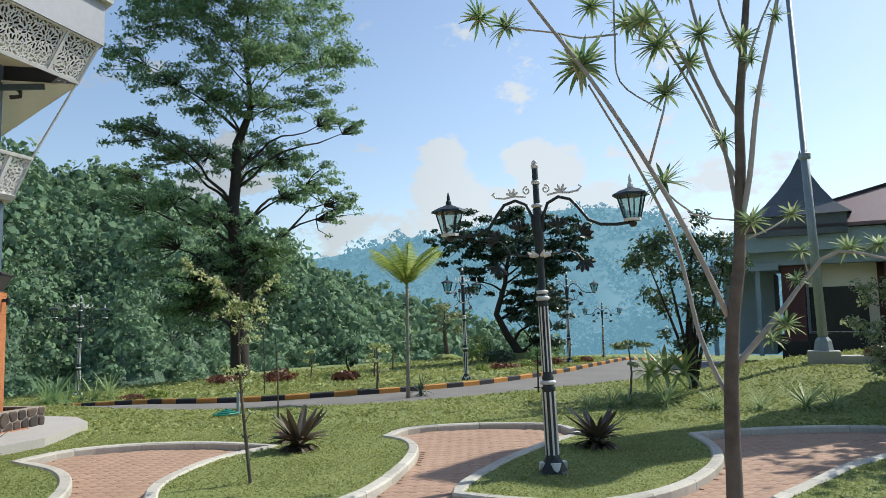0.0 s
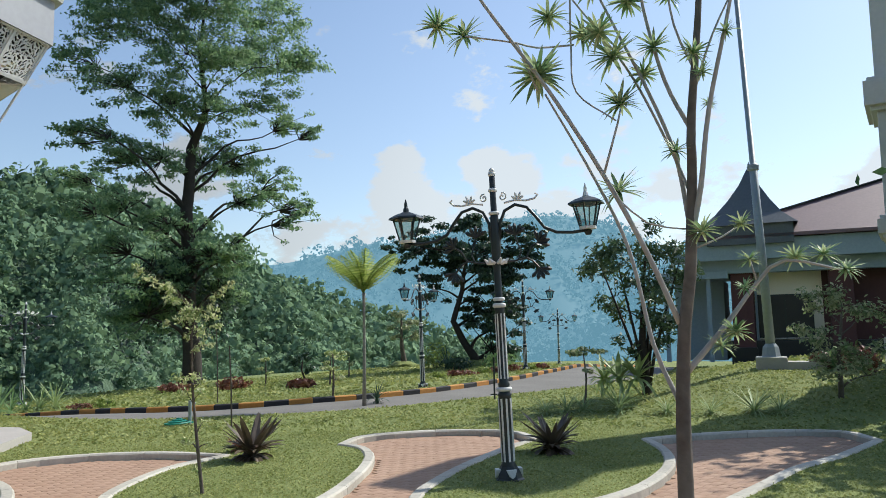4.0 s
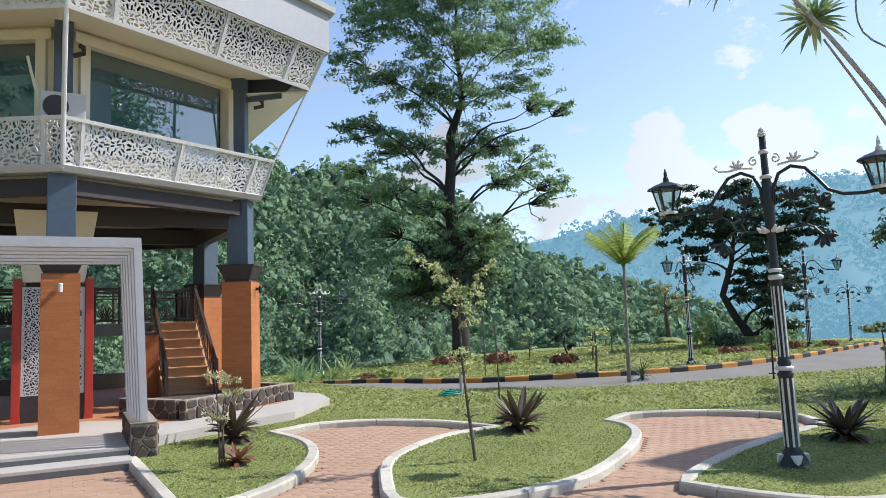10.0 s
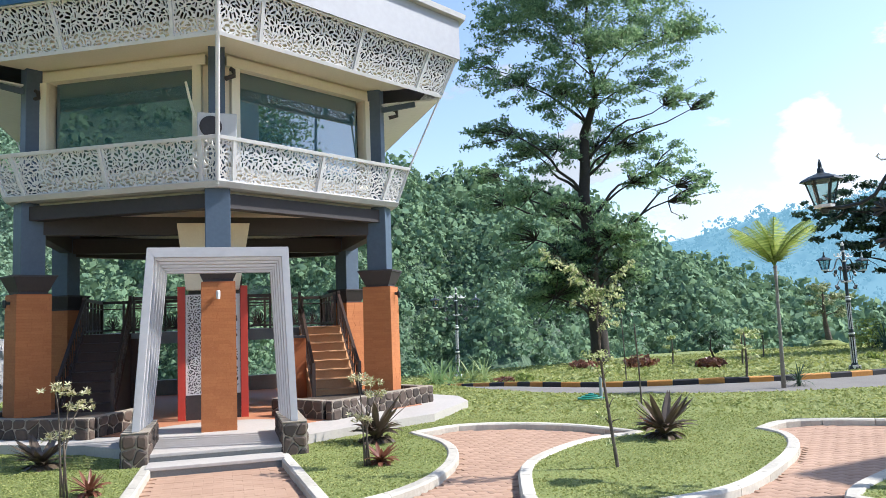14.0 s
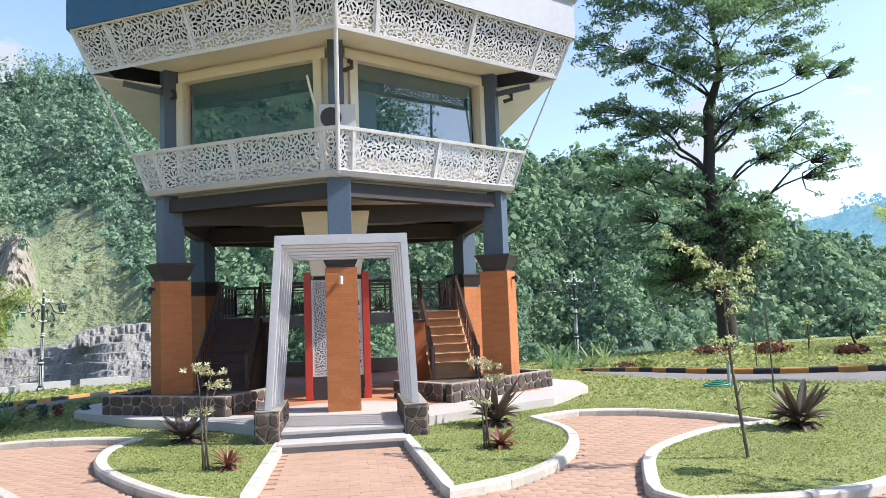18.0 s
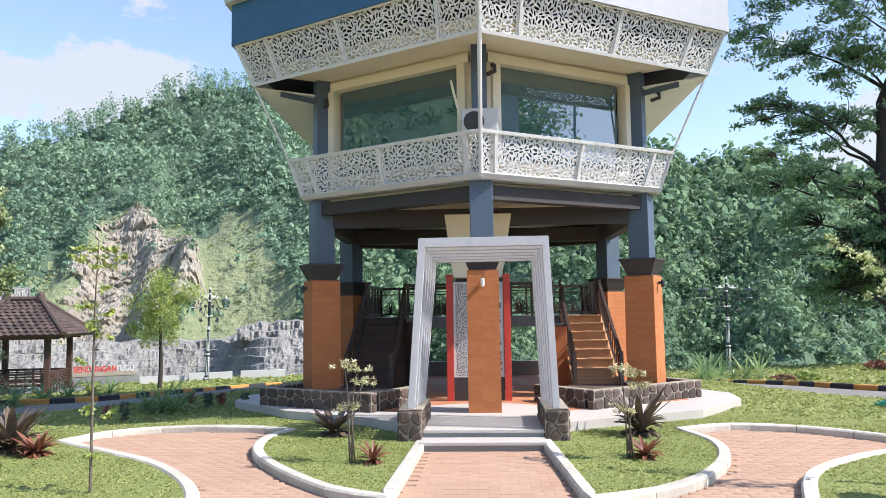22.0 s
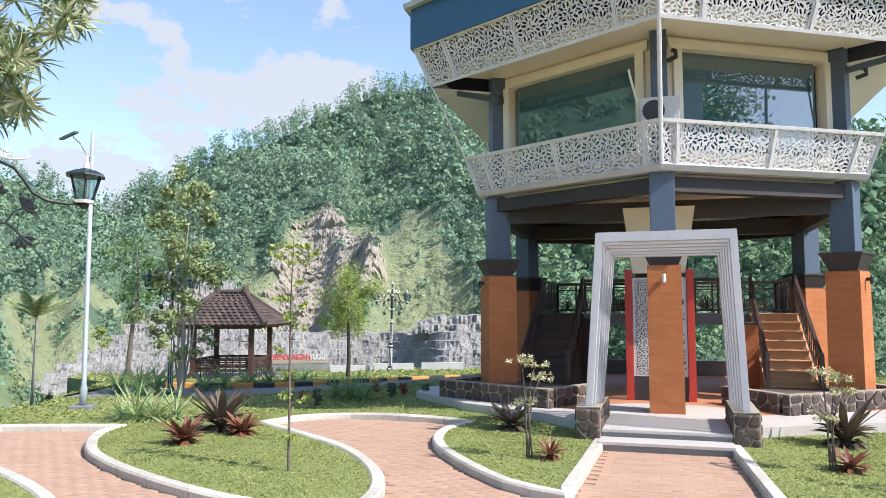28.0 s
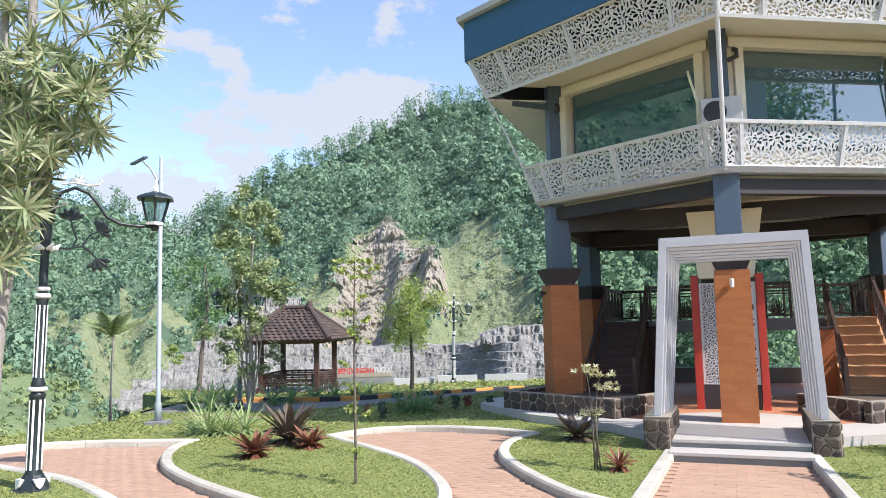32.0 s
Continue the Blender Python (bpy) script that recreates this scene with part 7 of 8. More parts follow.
strap_plant("bromeliad", stand(31.4, 8.6), 20, 0.21, 0.25, M["redleaf"], "withered brown-red bromeliad at the foot of another", "bromeliad", 19, 0.3)
sp = "tuft of striped pale green strap leaves"
for i, (az_, dip, s) in enumerate(((59.63, 6.35, 0.62), (55.78, 6.5, 0.40), (54.2, 6.6, 0.36), (57.0, 6.4, 0.38), (68.88, 6.4, 0.5), (66.0, 6.5, 0.36), (70.5, 6.4, 0.38), (63.0, 6.5, 0.36), (-39.12, 7.8, 0.55), (-37.9, 7.8, 0.5), (-36.5, 7.8, 0.5), (-40.0, 7.6, 0.4), (-23.98, 6.8, 0.6), (-25.0, 6.7, 0.5), (-23.0, 6.9, 0.5), (-39.0, 6.0, 0.7), (-37.8, 5.9, 0.7), (-40.3, 5.7, 0.6), (-31.5, 5.6, 0.55), (-30.0, 5.5, 0.55), (-33.2, 5.7, 0.55), (-34.5, 5.8, 0.55), (-28.6, 5.4, 0.5), (-27.4, 5.3, 0.5))):
    strap_plant("spider_plant", stand(az_, dip), 52, s, 0.048, M["spider"] if i < 12 else M["leaf"], sp if i < 12 else "tuft of dark green strap leaves by the lane", "plant", 100 + i, 0.35, 0.3, group="strap-leaved tufts")
for i, (az_, dip, s) in enumerate(((59.7, 5.4, 0.55), (61.0, 5.3, 0.5), (58.6, 5.4, 0.45))):
    strap_plant("broadleaf_plant", stand(az_, dip) + Vector((0, 0, 0.35)), 18, s, 0.2, M["spider"], "broad-leaved variegated plant on the bank", "plant", 150 + i, 0.6, 0.25, group="broad-leaved plants")
    bm = bmesh.new()
    q = stand(az_, dip)
    tube(bm, [q - Vector((0, 0, 0.1)), q + Vector((0, 0, 0.37))], [0.03, 0.02], 7)
    part("stem", bm, M["bark"], [o for o in scene.objects if o.name.startswith("broadleaf_plant")][-1]).matrix_parent_inverse = Matrix.Identity(4)
for i, (az_, dip, s, mt) in enumerate(((-14.1, 7.3, 0.32, "redleaf"), (-15.0, 7.25, 0.3, "redleaf"), (-12.9, 7.4, 0.3, "redleaf"), (19.35, 4.95, 0.7, "spider"), (18.4, 5.0, 0.6, "spider"), (16.73, 5.1, 0.6, "leaf"), (16.0, 5.1, 0.6, "leaf"), (15.5, 5.1, 0.5, "leaf"), (17.6, 5.0, 0.55, "leaf"), (41.51, 5.45, 0.38, "darkleaf"), (46.9, 3.15, 0.7, "darkleaf"), (9.0, 7.6, 0.25, "redleaf"), (8.2, 7.7, 0.2, "spider"))):
    strap_plant("cordyline", stand(az_, dip), 24, s, 0.07, M[mt], "spiky tuft of narrow leaves beside the platform", "plant", 170 + i, 0.8, 0.25, group="spiky tufts")


def frangipani(p, az, h, seed, label):
    """Thin bare stems with pale leaf whorls at their tips."""
    rng = random.Random(seed)
    right, deep = frame_of(az)
    ob = thing("pale_leaf_shrub", p, 0, label, "small tree")
    tips = [(-0.06, h), (0.16, h * 0.82), (-0.03, h * 0.55), (0.1, h * 0.95)]
    for i, (x, z) in enumerate(tips):
        bm = bmesh.new()
        top = right * x + Vector((0, 0, z)) + deep * rng.uniform(-0.1, 0.1)
        tube(bm, [(0.02 * i, 0, -0.06), right * x * 0.2 + Vector((0, 0, z * 0.5)), right * x * 0.5 + Vector((0, 0, z * 0.8)), top], [0.012, 0.009, 0.007, 0.004], 6)
        part("stem", bm, M["bark"], ob, "", True)
        for _ in range(16):
            rosette_head(ob, top + Vector((rng.uniform(-0.12, 0.12), rng.uniform(-0.12, 0.12), rng.uniform(-0.035, 0.035))), (rng.uniform(-0.7, 0.7), rng.uniform(-0.7, 0.7), 1), 0.044, 9, rng, M["paleleaf"], 0.36)
    return ob


frangipani(stand(-10.63, 11.05), -10.6, 1.08, 1, "thin-stemmed shrub with pale leaf tufts near the gate")
frangipani(stand(10.1, 10.8), 10.1, 0.98, 2, "thin-stemmed shrub with pale leaf tufts near the gate")

# watering point and hose
tap = thing("standpipe", stand(28.0, 6.5), 0, "grey standpipe with a coiled green hose at its foot", "standpipe")
bm = bmesh.new()
tube(bm, [(0, 0, -0.05), (0, 0, 0.42)], 0.03, 8)
tube(bm, [(0, 0, 0.38), (0.06, -0.02, 0.40), (0.09, -0.03, 0.36)], 0.014, 6)
part("pipe", bm, M["galv"], tap)
bm = bmesh.new()
tube(bm, [((0.28 - 0.018 * i / 3) * math.cos(i * 0.5) - 0.22, (0.2 - 0.012 * i / 3) * math.sin(i * 0.5), 0.03 + 0.0022 * i) for i in range(48)], 0.016, 6)
part("hose", bm, M["teal"], tap, "coiled teal-green hose")
for az_, dip, h in ((29.9, 5.1, 1.85), (30.9, 6.9, 1.4)):
    st = thing("plant_stake", stand(az_, dip), 0, "thin wooden stake beside a young tree", "stake", "stakes")
    bm = bmesh.new()
    tube(bm, [(0, 0, -0.1), (-0.02, 0, h * 0.5), (-0.05, 0.02, h)], [0.016, 0.014, 0.010], 6)
    part("stick", bm, M["bark"], st)

# low planting behind the lane kerb and a dark tap post on the lawn
for i, (az_, dip) in enumerate(((46.2, 3.75), (47.4, 3.65), (48.3, 3.6), (49.6, 3.5), (50.6, 3.45), (51.9, 3.35), (53.1, 3.25), (54.0, 3.2), (21.0, 5.05), (22.4, 5.05))):
    shrub("bush", stand(az_, dip), 0.55 + 0.1 * (i % 3), 0.2 + 0.05 * (i % 2), 0.07, 160, M["redleaf"] if i % 3 else M["yleaf"], "low russet planting along the lane kerb" if i % 3 else "low yellow-green planting along the lane kerb", 90 + i)
for i, (az_, dip) in enumerate(((-27.56, 7.0), (-26.47, 7.21), (-22.06, 6.33), (-20.86, 6.6), (-20.0, 6.45), (-18.29, 6.65))):
    shrub("seedling", stand(az_, dip), 0.16, 0.26 + 0.05 * (i % 2), 0.05, 60, M["darkleaf"] if i % 2 else M["redleaf"], "small dark seedling at the edge of the lane", 130 + i, "seedling", "lane seedlings")
post = thing("tap_post", stand(50.42, 5.47), -50, "thin dark garden tap post on the lawn", "tap")
bm = bmesh.new()
tube(bm, [(0, 0, -0.08), (0, 0, 0.95)], 0.02, 8)
part("pipe", bm, M["iron"], post)
bm = bmesh.new()
tube(bm, [(-0.09, 0, 0.12), (0.05, 0, 0.12)], 0.014, 6)
part("spout", bm, M["iron"], post)

# ---- pavilion ----
def pavilion():
    p = polar(-32.62, 27.0)
    z = terrain(p.x, p.y) + 0.085
    ob = thing("gazebo", (p.x, p.y, z), 14.5, "open wooden gazebo with a brown tiled hip roof", "gazebo")
    post, eave = 1.12, 1.16 - z
    bm = bmesh.new()
    box(bm, (0, 0, 0.0), (2.9, 2.9, 0.24), 0, 1, 0.02)
    part("plinth", bm, M["riser"], ob, "low stone plinth")
    for sx in (-1, 1):
        for sy in (-1, 1):
            bm = bmesh.new()
            box(bm, (sx * post * 0.87, sy * post, eave / 2), (0.16, 0.16, eave), 0, 1, 0.01)
            box(bm, (sx * post * 0.87, sy * post, 0.22), (0.25, 0.25, 0.24), 0, 0.9, 0.01)
            part("post", bm, M["wood"], ob, "dark wooden post")
    for s in (-1, 1):
        bm = bmesh.new()
        beam(bm, (-1.3, s * post, eave - 0.02), (1.3, s * post, eave - 0.02), 0.12, 0.18)
        part("tie_beam", bm, M["wood"], ob)
        bm = bmesh.new()
        beam(bm, (s * post * 0.87, -1.3, eave - 0.02), (s * post * 0.87, 1.3, eave - 0.02), 0.12, 0.18)
        part("tie_beam", bm, M["wood"], ob)
    e, r, h = 1.70, 0.45, 1.08
    corners = [Vector((-e * 0.93, -e, eave)), Vector((e * 0.93, -e, eave)), Vector((e * 0.93, e, eave)), Vector((-e * 0.93, e, eave))]
    tops = [Vector((-r - 0.14, 0, eave + h)), Vector((r - 0.06, 0, eave + h))]
    for a, b, c, d in ((corners[0], corners[1], tops[1], tops[0]), (corners[1], corners[2], tops[1], tops[1]), (corners[2], corners[3], tops[0], tops[1]), (corners[3], corners[0], tops[0], tops[0])):
        slope = thing("roof_slope")
        slope.parent = ob
        slope["label"] = "slope of overlapping brown clay tiles"
        nrm = (b - a).cross(d - a if (d - a).length > 0.1 else c - a).normalized()
        bm = bmesh.new()
        ring = [a, b, c, d] if (c - d).length > 0.01 else [a, b, c]
        prism(bm, ring, [v - nrm * 0.06 for v in ring])
        part("boarding", bm, M["wood"], slope)
        vs, fs = [], []
        rows = 11
        for i in range(rows):
            f0, f1 = i / rows, (i + 1.25) / rows
            l0, r0 = a.lerp(d, f0), b.lerp(c, f0)
            l1, r1 = a.lerp(d, min(1, f1)), b.lerp(c, min(1, f1))
            n = max(1, round((r0 - l0).length / 0.21))
            for j in range(n):
                p0, p1 = l0.lerp(r0, j / n), l0.lerp(r0, (j + 1) / n)
                q0, q1 = l1.lerp(r1, j / n), l1.lerp(r1, (j + 1) / n)
                k_ = len(vs)
                m0, m1 = (p0 + p1) / 2, (q0 + q1) / 2
                vs += [p0 + nrm * 0.035, m0 + nrm * 0.075, p1 + nrm * 0.035, q1 + nrm * 0.01, m1 + nrm * 0.045, q0 + nrm * 0.01, p0, p1]
                fs += [(k_, k_ + 1, k_ + 4, k_ + 5), (k_ + 1, k_ + 2, k_ + 3, k_ + 4), (k_ + 6, k_ + 7, k_ + 2, k_ + 1, k_)]
        mesh_ob("roof_tiles", vs, fs, M["rooftile"], slope)["kind"] = "stuff"
    for a, b in ((corners[0], tops[0]), (corners[1], tops[1]), (corners[2], tops[1]), (corners[3], tops[0]), (tops[0], tops[1])):
        bm = bmesh.new()
        tube(bm, [a + Vector((0, 0, 0.06)), a.lerp(b, 0.5) + Vector((0, 0, 0.06)), b + Vector((0, 0, 0.07))], 0.085, 8)
        part("ridge_tile", bm, M["rooftile"], ob, "rounded ridge tiles")
    for t in tops:
        bm = bmesh.new()
        tube(bm, [t, t + Vector((0, 0, 0.12)), t + Vector((0.03, 0, 0.21)), t + Vector((0.09, 0, 0.25))], [0.15, 0.14, 0.12, 0.05], 8)
        part("ridge_finial", bm, M["rooftile"], ob, "rounded ridge finial")
    side = post * 0.87
    for x0, y0, x1, y1 in ((-side, -post, side, -post), (side, -post, side, post), (-side, post, side, post), (-side, -post, -side, post)):
        rail = thing("bench_rail")
        rail.parent = ob
        rail["label"] = "slatted wooden bench back"
        for zz in (0.42, 0.50, 0.58, 0.66, 0.74):
            bm = bmesh.new()
            beam(bm, (x0, y0, zz), (x1, y1, zz), 0.035, 0.045 if zz < 0.7 else 0.07)
            part("slat", bm, M["wood"], rail)
        for t in np.linspace(0.06, 0.94, 8):
            bm = bmesh.new()
            beam(bm, (x0 + (x1 - x0) * t, y0 + (y1 - y0) * t, 0.1), (x0 + (x1 - x0) * t, y0 + (y1 - y0) * t, 0.74), 0.035)
            part("rail_post", bm, M["wood"], rail)
        bm = bmesh.new()
        c = Vector(((x0 + x1) / 2, (y0 + y1) / 2, 0.38)) * 1.0
        inn = Vector((-c.x, -c.y, 0)).normalized() * 0.2
        box(bm, (c.x + inn.x, c.y + inn.y, 0.38), (abs(x1 - x0) or 0.4, abs(y1 - y0) or 0.4, 0.05))
        part("seat", bm, M["wood"], rail, "wooden bench seat")
    for i in range(2):
        s_ = thing("entrance_step")
        s_.parent = ob
        bm = bmesh.new()
        box(bm, (0.7, -1.55 - 0.25 * i, 0.02 - 0.05 * i), (0.7, 0.3, 0.16), 0, 1, 0.01)
        part("block", bm, M["riser"], s_)


pavilion()

# ---- sign with letters ----
sign = thing("letter_sign", polar(-30.3, 38.0, -1.25), 29.0, "free-standing red and white letters on a low wall", "sign")
x = 0.37
for word, material, colour in (("BENDUNGAN", M["red"], "red block letters"), ("TUGU", M["white"], "white block letters")):
    cu = bpy.data.curves.new("letters", "FONT")
    cu.body, cu.size, cu.extrude, cu.align_x = word, 0.38, 0.04, "LEFT"
    cu.space_character = 1.0
    cu.offset = 0.012
    cu.materials.append(material)
    t = new("letters", cu)
    t.parent = sign
    t["label"] = colour
    t.matrix_basis = pose(x, 0, 0.45, 90) @ Matrix.Diagonal((0.76, 0.98, 1, 1))
    x += len(word) * 0.188 + 0.08
bm = bmesh.new()
box(bm, (1.60, 0.1, 0.34), (2.9, 0.3, 0.20), 0, 1, 0.02)
part("wall", bm, M["mortar"], sign, "low tan plinth under the letters")
bm = bmesh.new()
box(bm, (1.6, 0.1, -0.52), (3.1, 0.26, 1.48), 0, 1, 0.02)
part("footing", bm, M["riser"], sign, "grey footing wall")
for a0, a1 in ((-25.5, -22.4), (-22.2, -19.2), (-18.6, -15.4)):
    p, q = polar(a0, 29.5), polar(a1, 29.5)
    bm = bmesh.new()
    z = terrain(p.x, p.y) - 0.2
    beam(bm, (p.x, p.y, z + 0.25), (q.x, q.y, z + 0.25), 0.2, 0.6)
    tagged(part("parapet", bm, M["white"]), "low white parapet beyond the lane", "parapet", kind="structure")

# ---- hall ----
def hall():
    p = polar(71.0, 31.0)
    ob = thing("hall", (p.x, p.y, 0.6), -71.0, "pavilion-style hall with maroon roof, cream walls and dark doors", "building")

    def add(name, c, s, material, label="", parent=ob, bev=0.0):
        bm = bmesh.new()
        box(bm, c, s, 0, 1, bev)
        return part(name, bm, material, parent, label)

    add("wall", (5.3, 3.0, 2.0), (13.6, 5.5, 4.0), M["maroonwall"], "maroon rendered wall")
    for x0 in (0.28, 4.9, 8.7):
        add("wall_panel", (x0, 0.235, 1.75), (2.35, 0.06, 2.7), M["cream"], "cream panel round the door")
    add("plinth", (5.3, 2.4, -0.2), (14.2, 5.6, 1.2), M["darkstone"], "black stone plinth")
    for x0 in (0.16, 4.8, 8.6):
        door = add("door", (x0, 0.19, 1.28), (1.92, 0.08, 1.70), M["iron"], "wide black double door")
        for s in (-0.48, 0.48):
            leaf = add("door_leaf", (x0 + s, 0.14, 1.26), (0.90, 0.05, 1.60), M["darkstone"], "black glazed leaf", door)
            add("door_sill", (x0 + s, 0.10, 0.47), (0.94, 0.10, 0.03), M["cream"], "pale sill strip", door)
    for x0 in (-1.30, 2.05, 6.4, 10.4):
        add("column", (x0, -0.2, 1.6), (0.78, 0.62, 4.4), M["maroonwall"], "maroon square column", ob, 0.02)
        add("column_base", (x0, -0.25, -0.3), (0.86, 0.74, 0.9), M["darkstone"], "black column base", ob, 0.02)
    add("downpipe", (-0.84, -0.05, 1.6), (0.08, 0.08, 3.2), M["fascia_teal"], "grey downpipe")
    add("beam", (4.6, -0.45, 3.2), (15.0, 0.5, 0.5), M["fascia_teal"], "grey-blue beam", ob, 0.02)
    add("fascia", (4.6, -1.1, 3.80), (15.4, 0.2, 0.75), M["fascia_teal"], "deep grey-blue eaves fascia", ob, 0.02)
    add("eaves_lining", (4.6, 0.0, 3.5), (15.2, 2.2, 0.08), M["fascia_teal"], "grey eaves lining")
    add("canopy", (-3.1, 0.4, 2.92), (2.7, 2.4, 0.30), M["fascia_teal"], "flat grey entrance canopy", ob, 0.02)
    add("canopy_upper", (-2.9, 1.0, 3.72), (2.2, 2.0, 0.26), M["fascia_teal"], "upper canopy slab", ob, 0.02)
    for x0 in (-4.1, -2.5):
        add("canopy_post", (x0, -0.5, 1.2), (0.16, 0.16, 3.2), M["fascia_teal"], "grey canopy post")
    add("annex_wall", (-3.0, 2.6, 1.2), (1.9, 3.0, 3.2), M["fascia_teal"], "grey-blue annex wall")
    bm = bmesh.new()
    e = [(-3.0, -1.4, 4.32), (13.0, -1.4, 4.32), (13.0, 7.0, 4.32), (-3.0, 7.0, 4.32)]
    lo = [bm.verts.new(v) for v in e]
    ft = [bm.verts.new((x, y, z - 0.12)) for x, y, z in e]
    tp = [bm.verts.new(v) for v in ((4.6, 2.6, 6.75), (7.0, 2.6, 6.75))]
    for f in ((lo[0], lo[1], tp[1], tp[0]), (lo[1], lo[2], tp[1]), (lo[2], lo[3], tp[0], tp[1]), (lo[3], lo[0], tp[0]), (ft[3], ft[2], ft[1], ft[0])):
        bm.faces.new(f)
    for i in range(4):
        bm.faces.new((ft[i], ft[(i + 1) % 4], lo[(i + 1) % 4], lo[i]))
    part("roof", bm, M["maroon"], ob, "maroon hipped roof")
    bm = bmesh.new()
    beam(bm, Vector((-3.0, -1.4, 4.36)), Vector((4.6, 2.6, 6.79)), 0.14, 0.08)
    part("hip_cap", bm, M["darkstone"], ob, "dark hip capping")
    bm = bmesh.new()
    rings = [((x0, x1), z) for (x0, x1), z in (((-2.55, 0.75), 4.7), ((-2.1, 0.25), 5.15), ((-1.62, -0.15), 5.75), ((-1.2, -0.5), 6.4), ((-0.90, -0.80), 7.05))]
    for ((a0, a1), za), ((b0, b1), zb) in zip(rings, rings[1:]):
        ha, hb = (a1 - a0) / 2, (b1 - b0) / 2
        prism(bm, [(a0, 0.1 - ha, za), (a1, 0.1 - ha, za), (a1, 0.1 + ha, za), (a0, 0.1 + ha, za)], [(b0, 0.1 - hb, zb), (b1, 0.1 - hb, zb), (b1, 0.1 + hb, zb), (b0, 0.1 + hb, zb)], False)
    box(bm, (-0.9, 0.1, 4.35), (3.0, 3.0, 0.75))
    part("spire_roof", bm, M["fascia_spire"], ob, "steep concave slate-grey spire roof")
    bm = bmesh.new()
    tube(bm, [(-0.84, 0.1, 6.9), (-0.84, 0.1, 7.15), (-0.80, 0.1, 7.35)], [0.05, 0.04, 0.01], 6)
    part("spire_finial", bm, M["iron"], ob, "small dark finial")


M["maroonwall"] = mat("maroon_render", (0.11, 0.04, 0.038), (0.08, 0.03, 0.03), 0.7, fine=14, coarse=0.8)
M["darkstone"] = mat("black_stone", (0.022, 0.024, 0.028), (0.012, 0.013, 0.016), 0.4, fine=20, coarse=1.2)
M["fascia_teal"] = mat("grey_blue_render", (0.32, 0.40, 0.44), (0.25, 0.32, 0.36), 0.7, fine=12, coarse=0.8)
M["fascia_spire"] = mat("slate_grey_roof", (0.13, 0.15, 0.17), (0.09, 0.105, 0.12), 0.7, fine=12, coarse=0.8)
hall()


def gate_pillar():
    """A tall rendered pillar on the bank before the hall; two moulded bands step out from its shaft."""
    p = polar(80.05, 17.9)
    ob = thing("gate_pillar", (p.x, p.y, terrain(p.x, p.y)), -79.0, "tall white rendered pillar with moulded cornice bands", "pillar")
    bm = bmesh.new()
    box(bm, (0, 0, 5.6), (1.44, 1.44, 11.6), 0, 0.94, 0.02)
    part("shaft", bm, M["screen"], ob)
    bm = bmesh.new()
    box(bm, (0, 0, 0.35), (1.8, 1.8, 0.9), 0, 1, 0.03)
    box(bm, (0, 0, 0.87), (1.64, 1.64, 0.14), 0, 1, 0.03)
    part("plinth", bm, M["screen"], ob)
    for z, out, high in ((3.0, 0.14, 0.30), (5.72, 0.20, 0.52), (10.9, 0.24, 0.6)):
        bm = bmesh.new()
        w = 1.42 + 2 * out
        box(bm, (0, 0, z), (w, w, high), 0, 1, 0.02)
        box(bm, (0, 0, z - high / 2 - 0.05), (w - out, w - out, 0.10), 0, 1, 0.02)
        box(bm, (0, 0, z + high / 2 + 0.04), (w - 0.7 * out, w - 0.7 * out, 0.08), 0, 1, 0.02)
        part("cornice", bm, M["screen"], ob)


gate_pillar()

# ---- grass and paving bricks ----
def terrain_np(xy):
    return np.array([terrain(x, y) for x, y in xy])


def grass():
    rng = np.random.default_rng(9)
    pts = []
    sizes = []
    near_poly = np.array(paved)
    for n, r0, r1, s in ((320000, 4.5, 12.5, 0.015), (110000, 12.5, 21, 0.035), (60000, 21, 38, 0.08)):
        r = np.sqrt(rng.uniform(r0**2, r1**2, n))
        a = np.radians(rng.uniform(-60, 82, n))
        x, y = r * np.sin(a), r * np.cos(a)
        ok = inside([(p.x, p.y) for p in rim], x, y) & ~inside(paved, x, y) & ~inside(road_poly, x, y) & ~inside(PLATFORM, x, y)
        clump = np.array([noise.noise(Vector((u * 1.3, v * 1.3, 0))) for u, v in zip(x, y)])
        ok &= clump + rng.uniform(-0.5, 0.9, n) > -0.2
        pts.append(np.stack([x[ok], y[ok]], 1))
        sizes.append(np.full(ok.sum(), s))
    xy, sz = np.concatenate(pts), np.concatenate(sizes)
    z = terrain_np(xy) + 0.066 + sz * rng.uniform(0.0, 0.5, len(sz))
    c = np.concatenate([xy, z[:, None]], 1)
    nrm = rng.normal(size=(len(c), 3)) * 0.6 + (0, 0, 0.9)
    vs, fs = leaves(c, nrm, sz, 2.2, rng)
    tagged(raw_mesh("grass", vs, fs, M["grass"]), "short trimmed yellowish-green grass", "grass", kind="stuff")


grass()


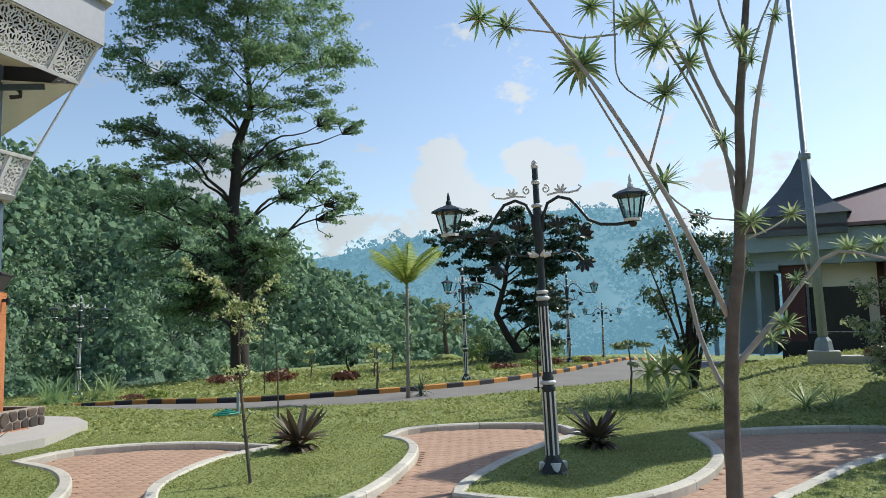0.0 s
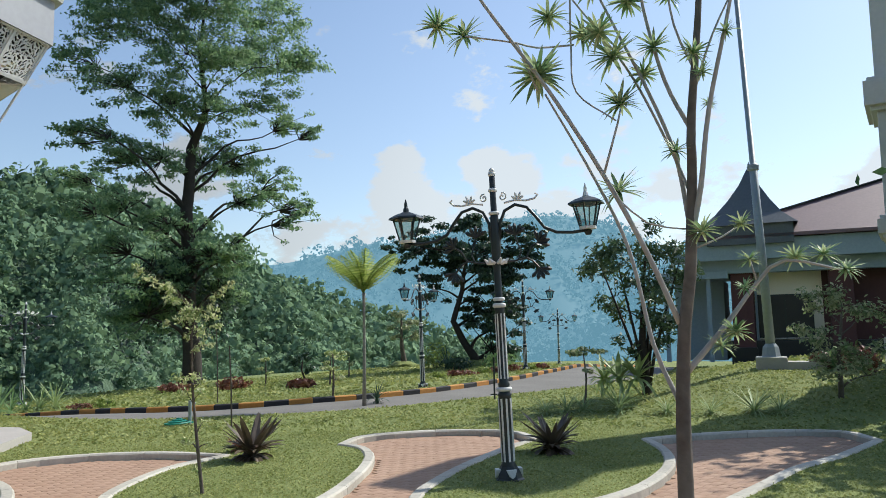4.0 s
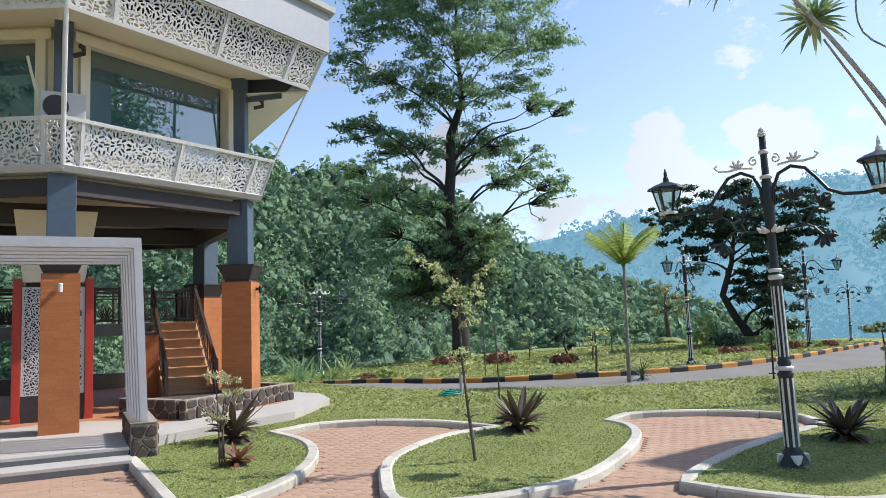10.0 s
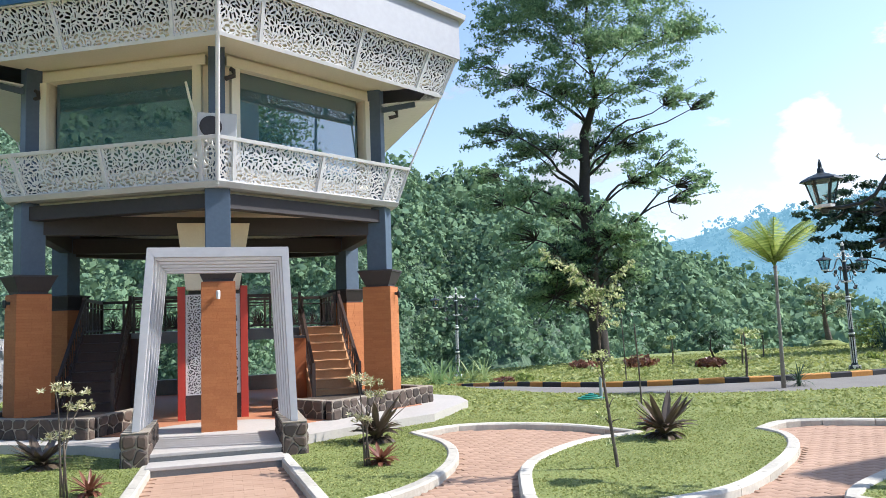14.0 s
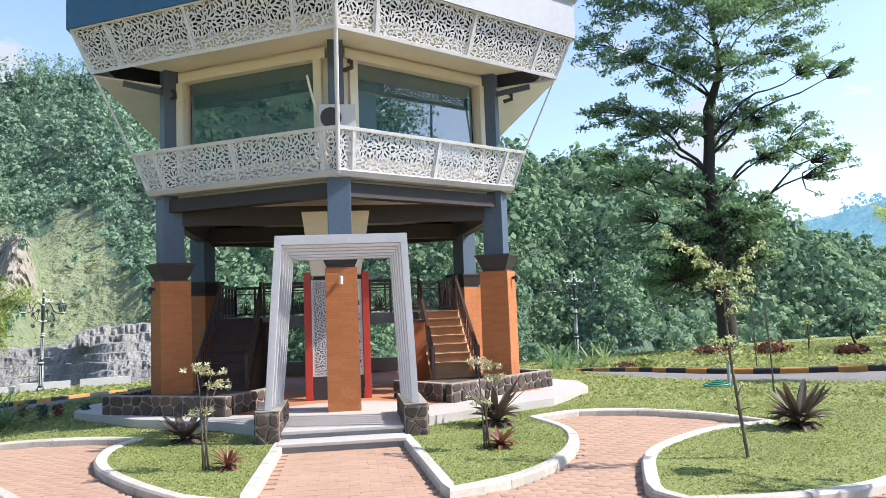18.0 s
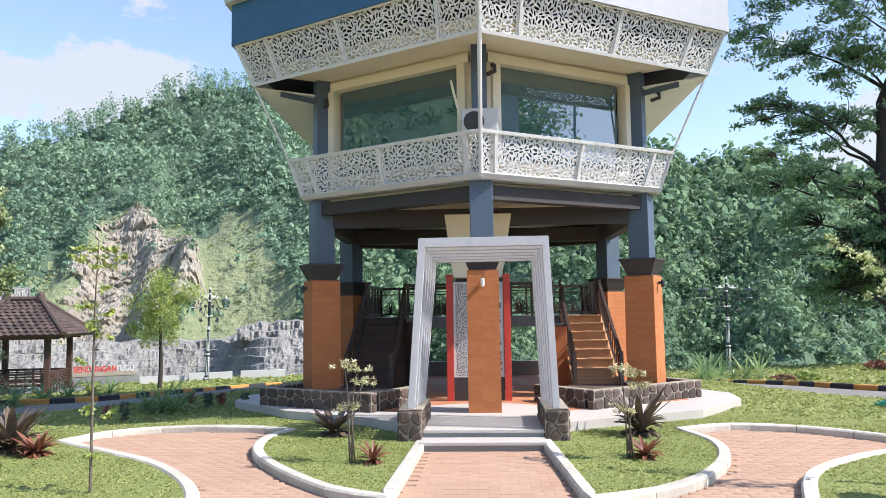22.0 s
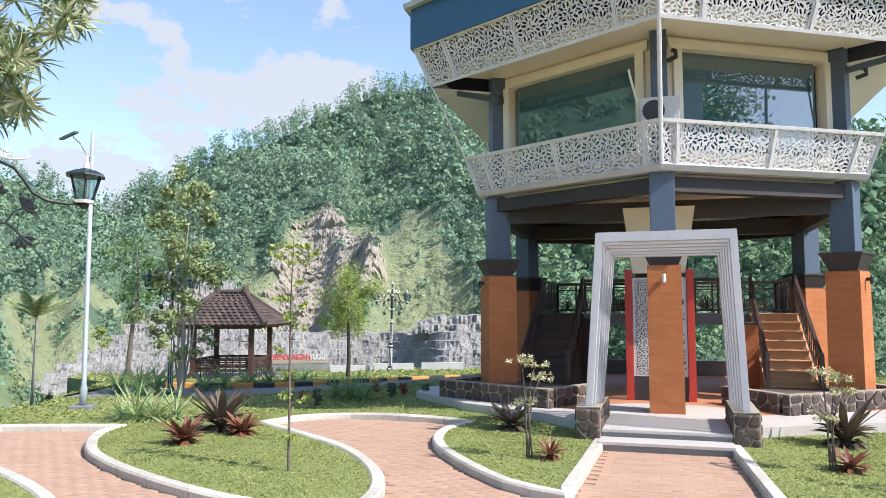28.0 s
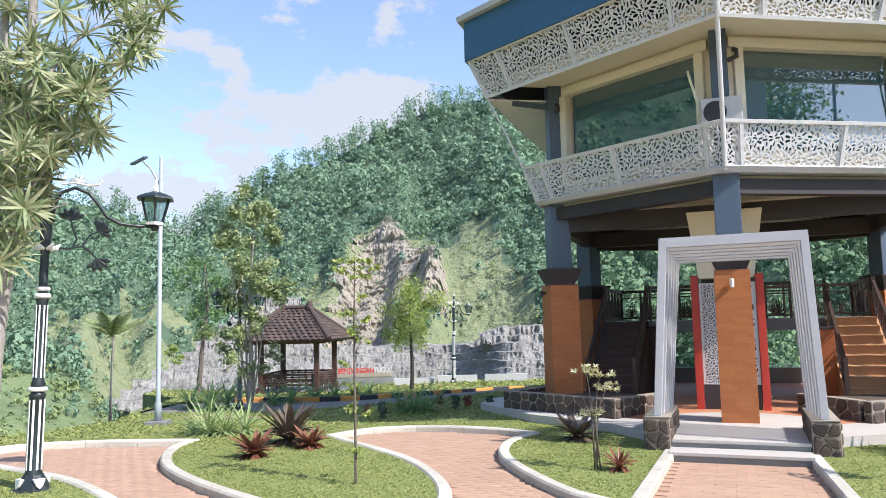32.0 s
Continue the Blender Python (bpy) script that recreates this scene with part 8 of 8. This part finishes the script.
def bricks():
    """Red pavers laid in a running bond, turned a little to the axis."""
    l, w, g = 0.205, 0.102, 0.002
    turn = radians(0)
    ca, sa = math.cos(turn), math.sin(turn)
    cells = []
    for i in range(-70, 70):
        for j in range(-85, 110):
            u, v = (i + 0.5 * (j % 2)) * l, j * w
            x, y = u * ca - v * sa + 1.0, u * sa + v * ca + 4.0
            if y > -4.0 and -13 < x < 13 and math.hypot(x, y) < 14.5:
                cells.append((x, y))
    cells = np.array(cells)
    keep = inside(paved, cells[:, 0], cells[:, 1]) & ~inside([(-0.9, 9.25), (0.72, 9.25), (0.72, 12), (-0.9, 12)], cells[:, 0], cells[:, 1])
    for dx, dy in ((0.09, 0), (-0.09, 0), (0, 0.09), (0, -0.09)):
        keep &= inside(paved, cells[:, 0] + dx, cells[:, 1] + dy)
    cells = cells[keep]
    rng = np.random.default_rng(3)
    near = (np.abs(cells[:, 0] + 0.1) < 0.95) & (cells[:, 1] > 5.6) & (cells[:, 1] < 9.3)
    order = np.nonzero(near)[0][:300]
    single = np.zeros(len(cells), bool)
    single[order] = True
    a, b, t = l / 2 - g / 2, w / 2 - g / 2, 0.03
    bv = [(-a, -b, -t), (a, -b, -t), (a, b, -t), (-a, b, -t), (-a, -b, -0.0015), (a, -b, -0.0015), (a, b, -0.0015), (-a, b, -0.0015), (-a + 0.003, -b + 0.003, 0), (a - 0.003, -b + 0.003, 0), (a - 0.003, b - 0.003, 0), (-a + 0.003, b - 0.003, 0)]
    bf = [(0, 1, 5, 4), (1, 2, 6, 5), (2, 3, 7, 6), (3, 0, 4, 7), (4, 5, 9, 8), (5, 6, 10, 9), (6, 7, 11, 10), (7, 4, 8, 11), (8, 9, 10, 11)]
    me = bpy.data.meshes.new("brick")
    me.from_pydata(bv, [], bf)
    me.materials.append(M["brick"])
    for i in order:
        o = new("brick", me)
        o.parent = paving
        o.matrix_basis = pose(cells[i, 0], cells[i, 1], float(rng.uniform(-0.002, 0.001)), float(rng.normal() * 0.3), float(rng.normal() * 0.3), 0)
    rest = cells[~single]
    base = np.array(bv)
    rot = np.stack([base[:, 0] * ca - base[:, 1] * sa, base[:, 0] * sa + base[:, 1] * ca, base[:, 2]], 1)
    vs = rot[None] + np.concatenate([rest, rng.uniform(-0.002, 0.001, (len(rest), 1))], 1)[:, None]
    fs = np.array(bf)[None] + (np.arange(len(rest)) * 12)[:, None, None]
    ob = raw_mesh("brick_field", vs.reshape(-1, 3), fs.reshape(-1, 4), M["paver"], paving)
    ob["kind"] = "stuff"


bricks()
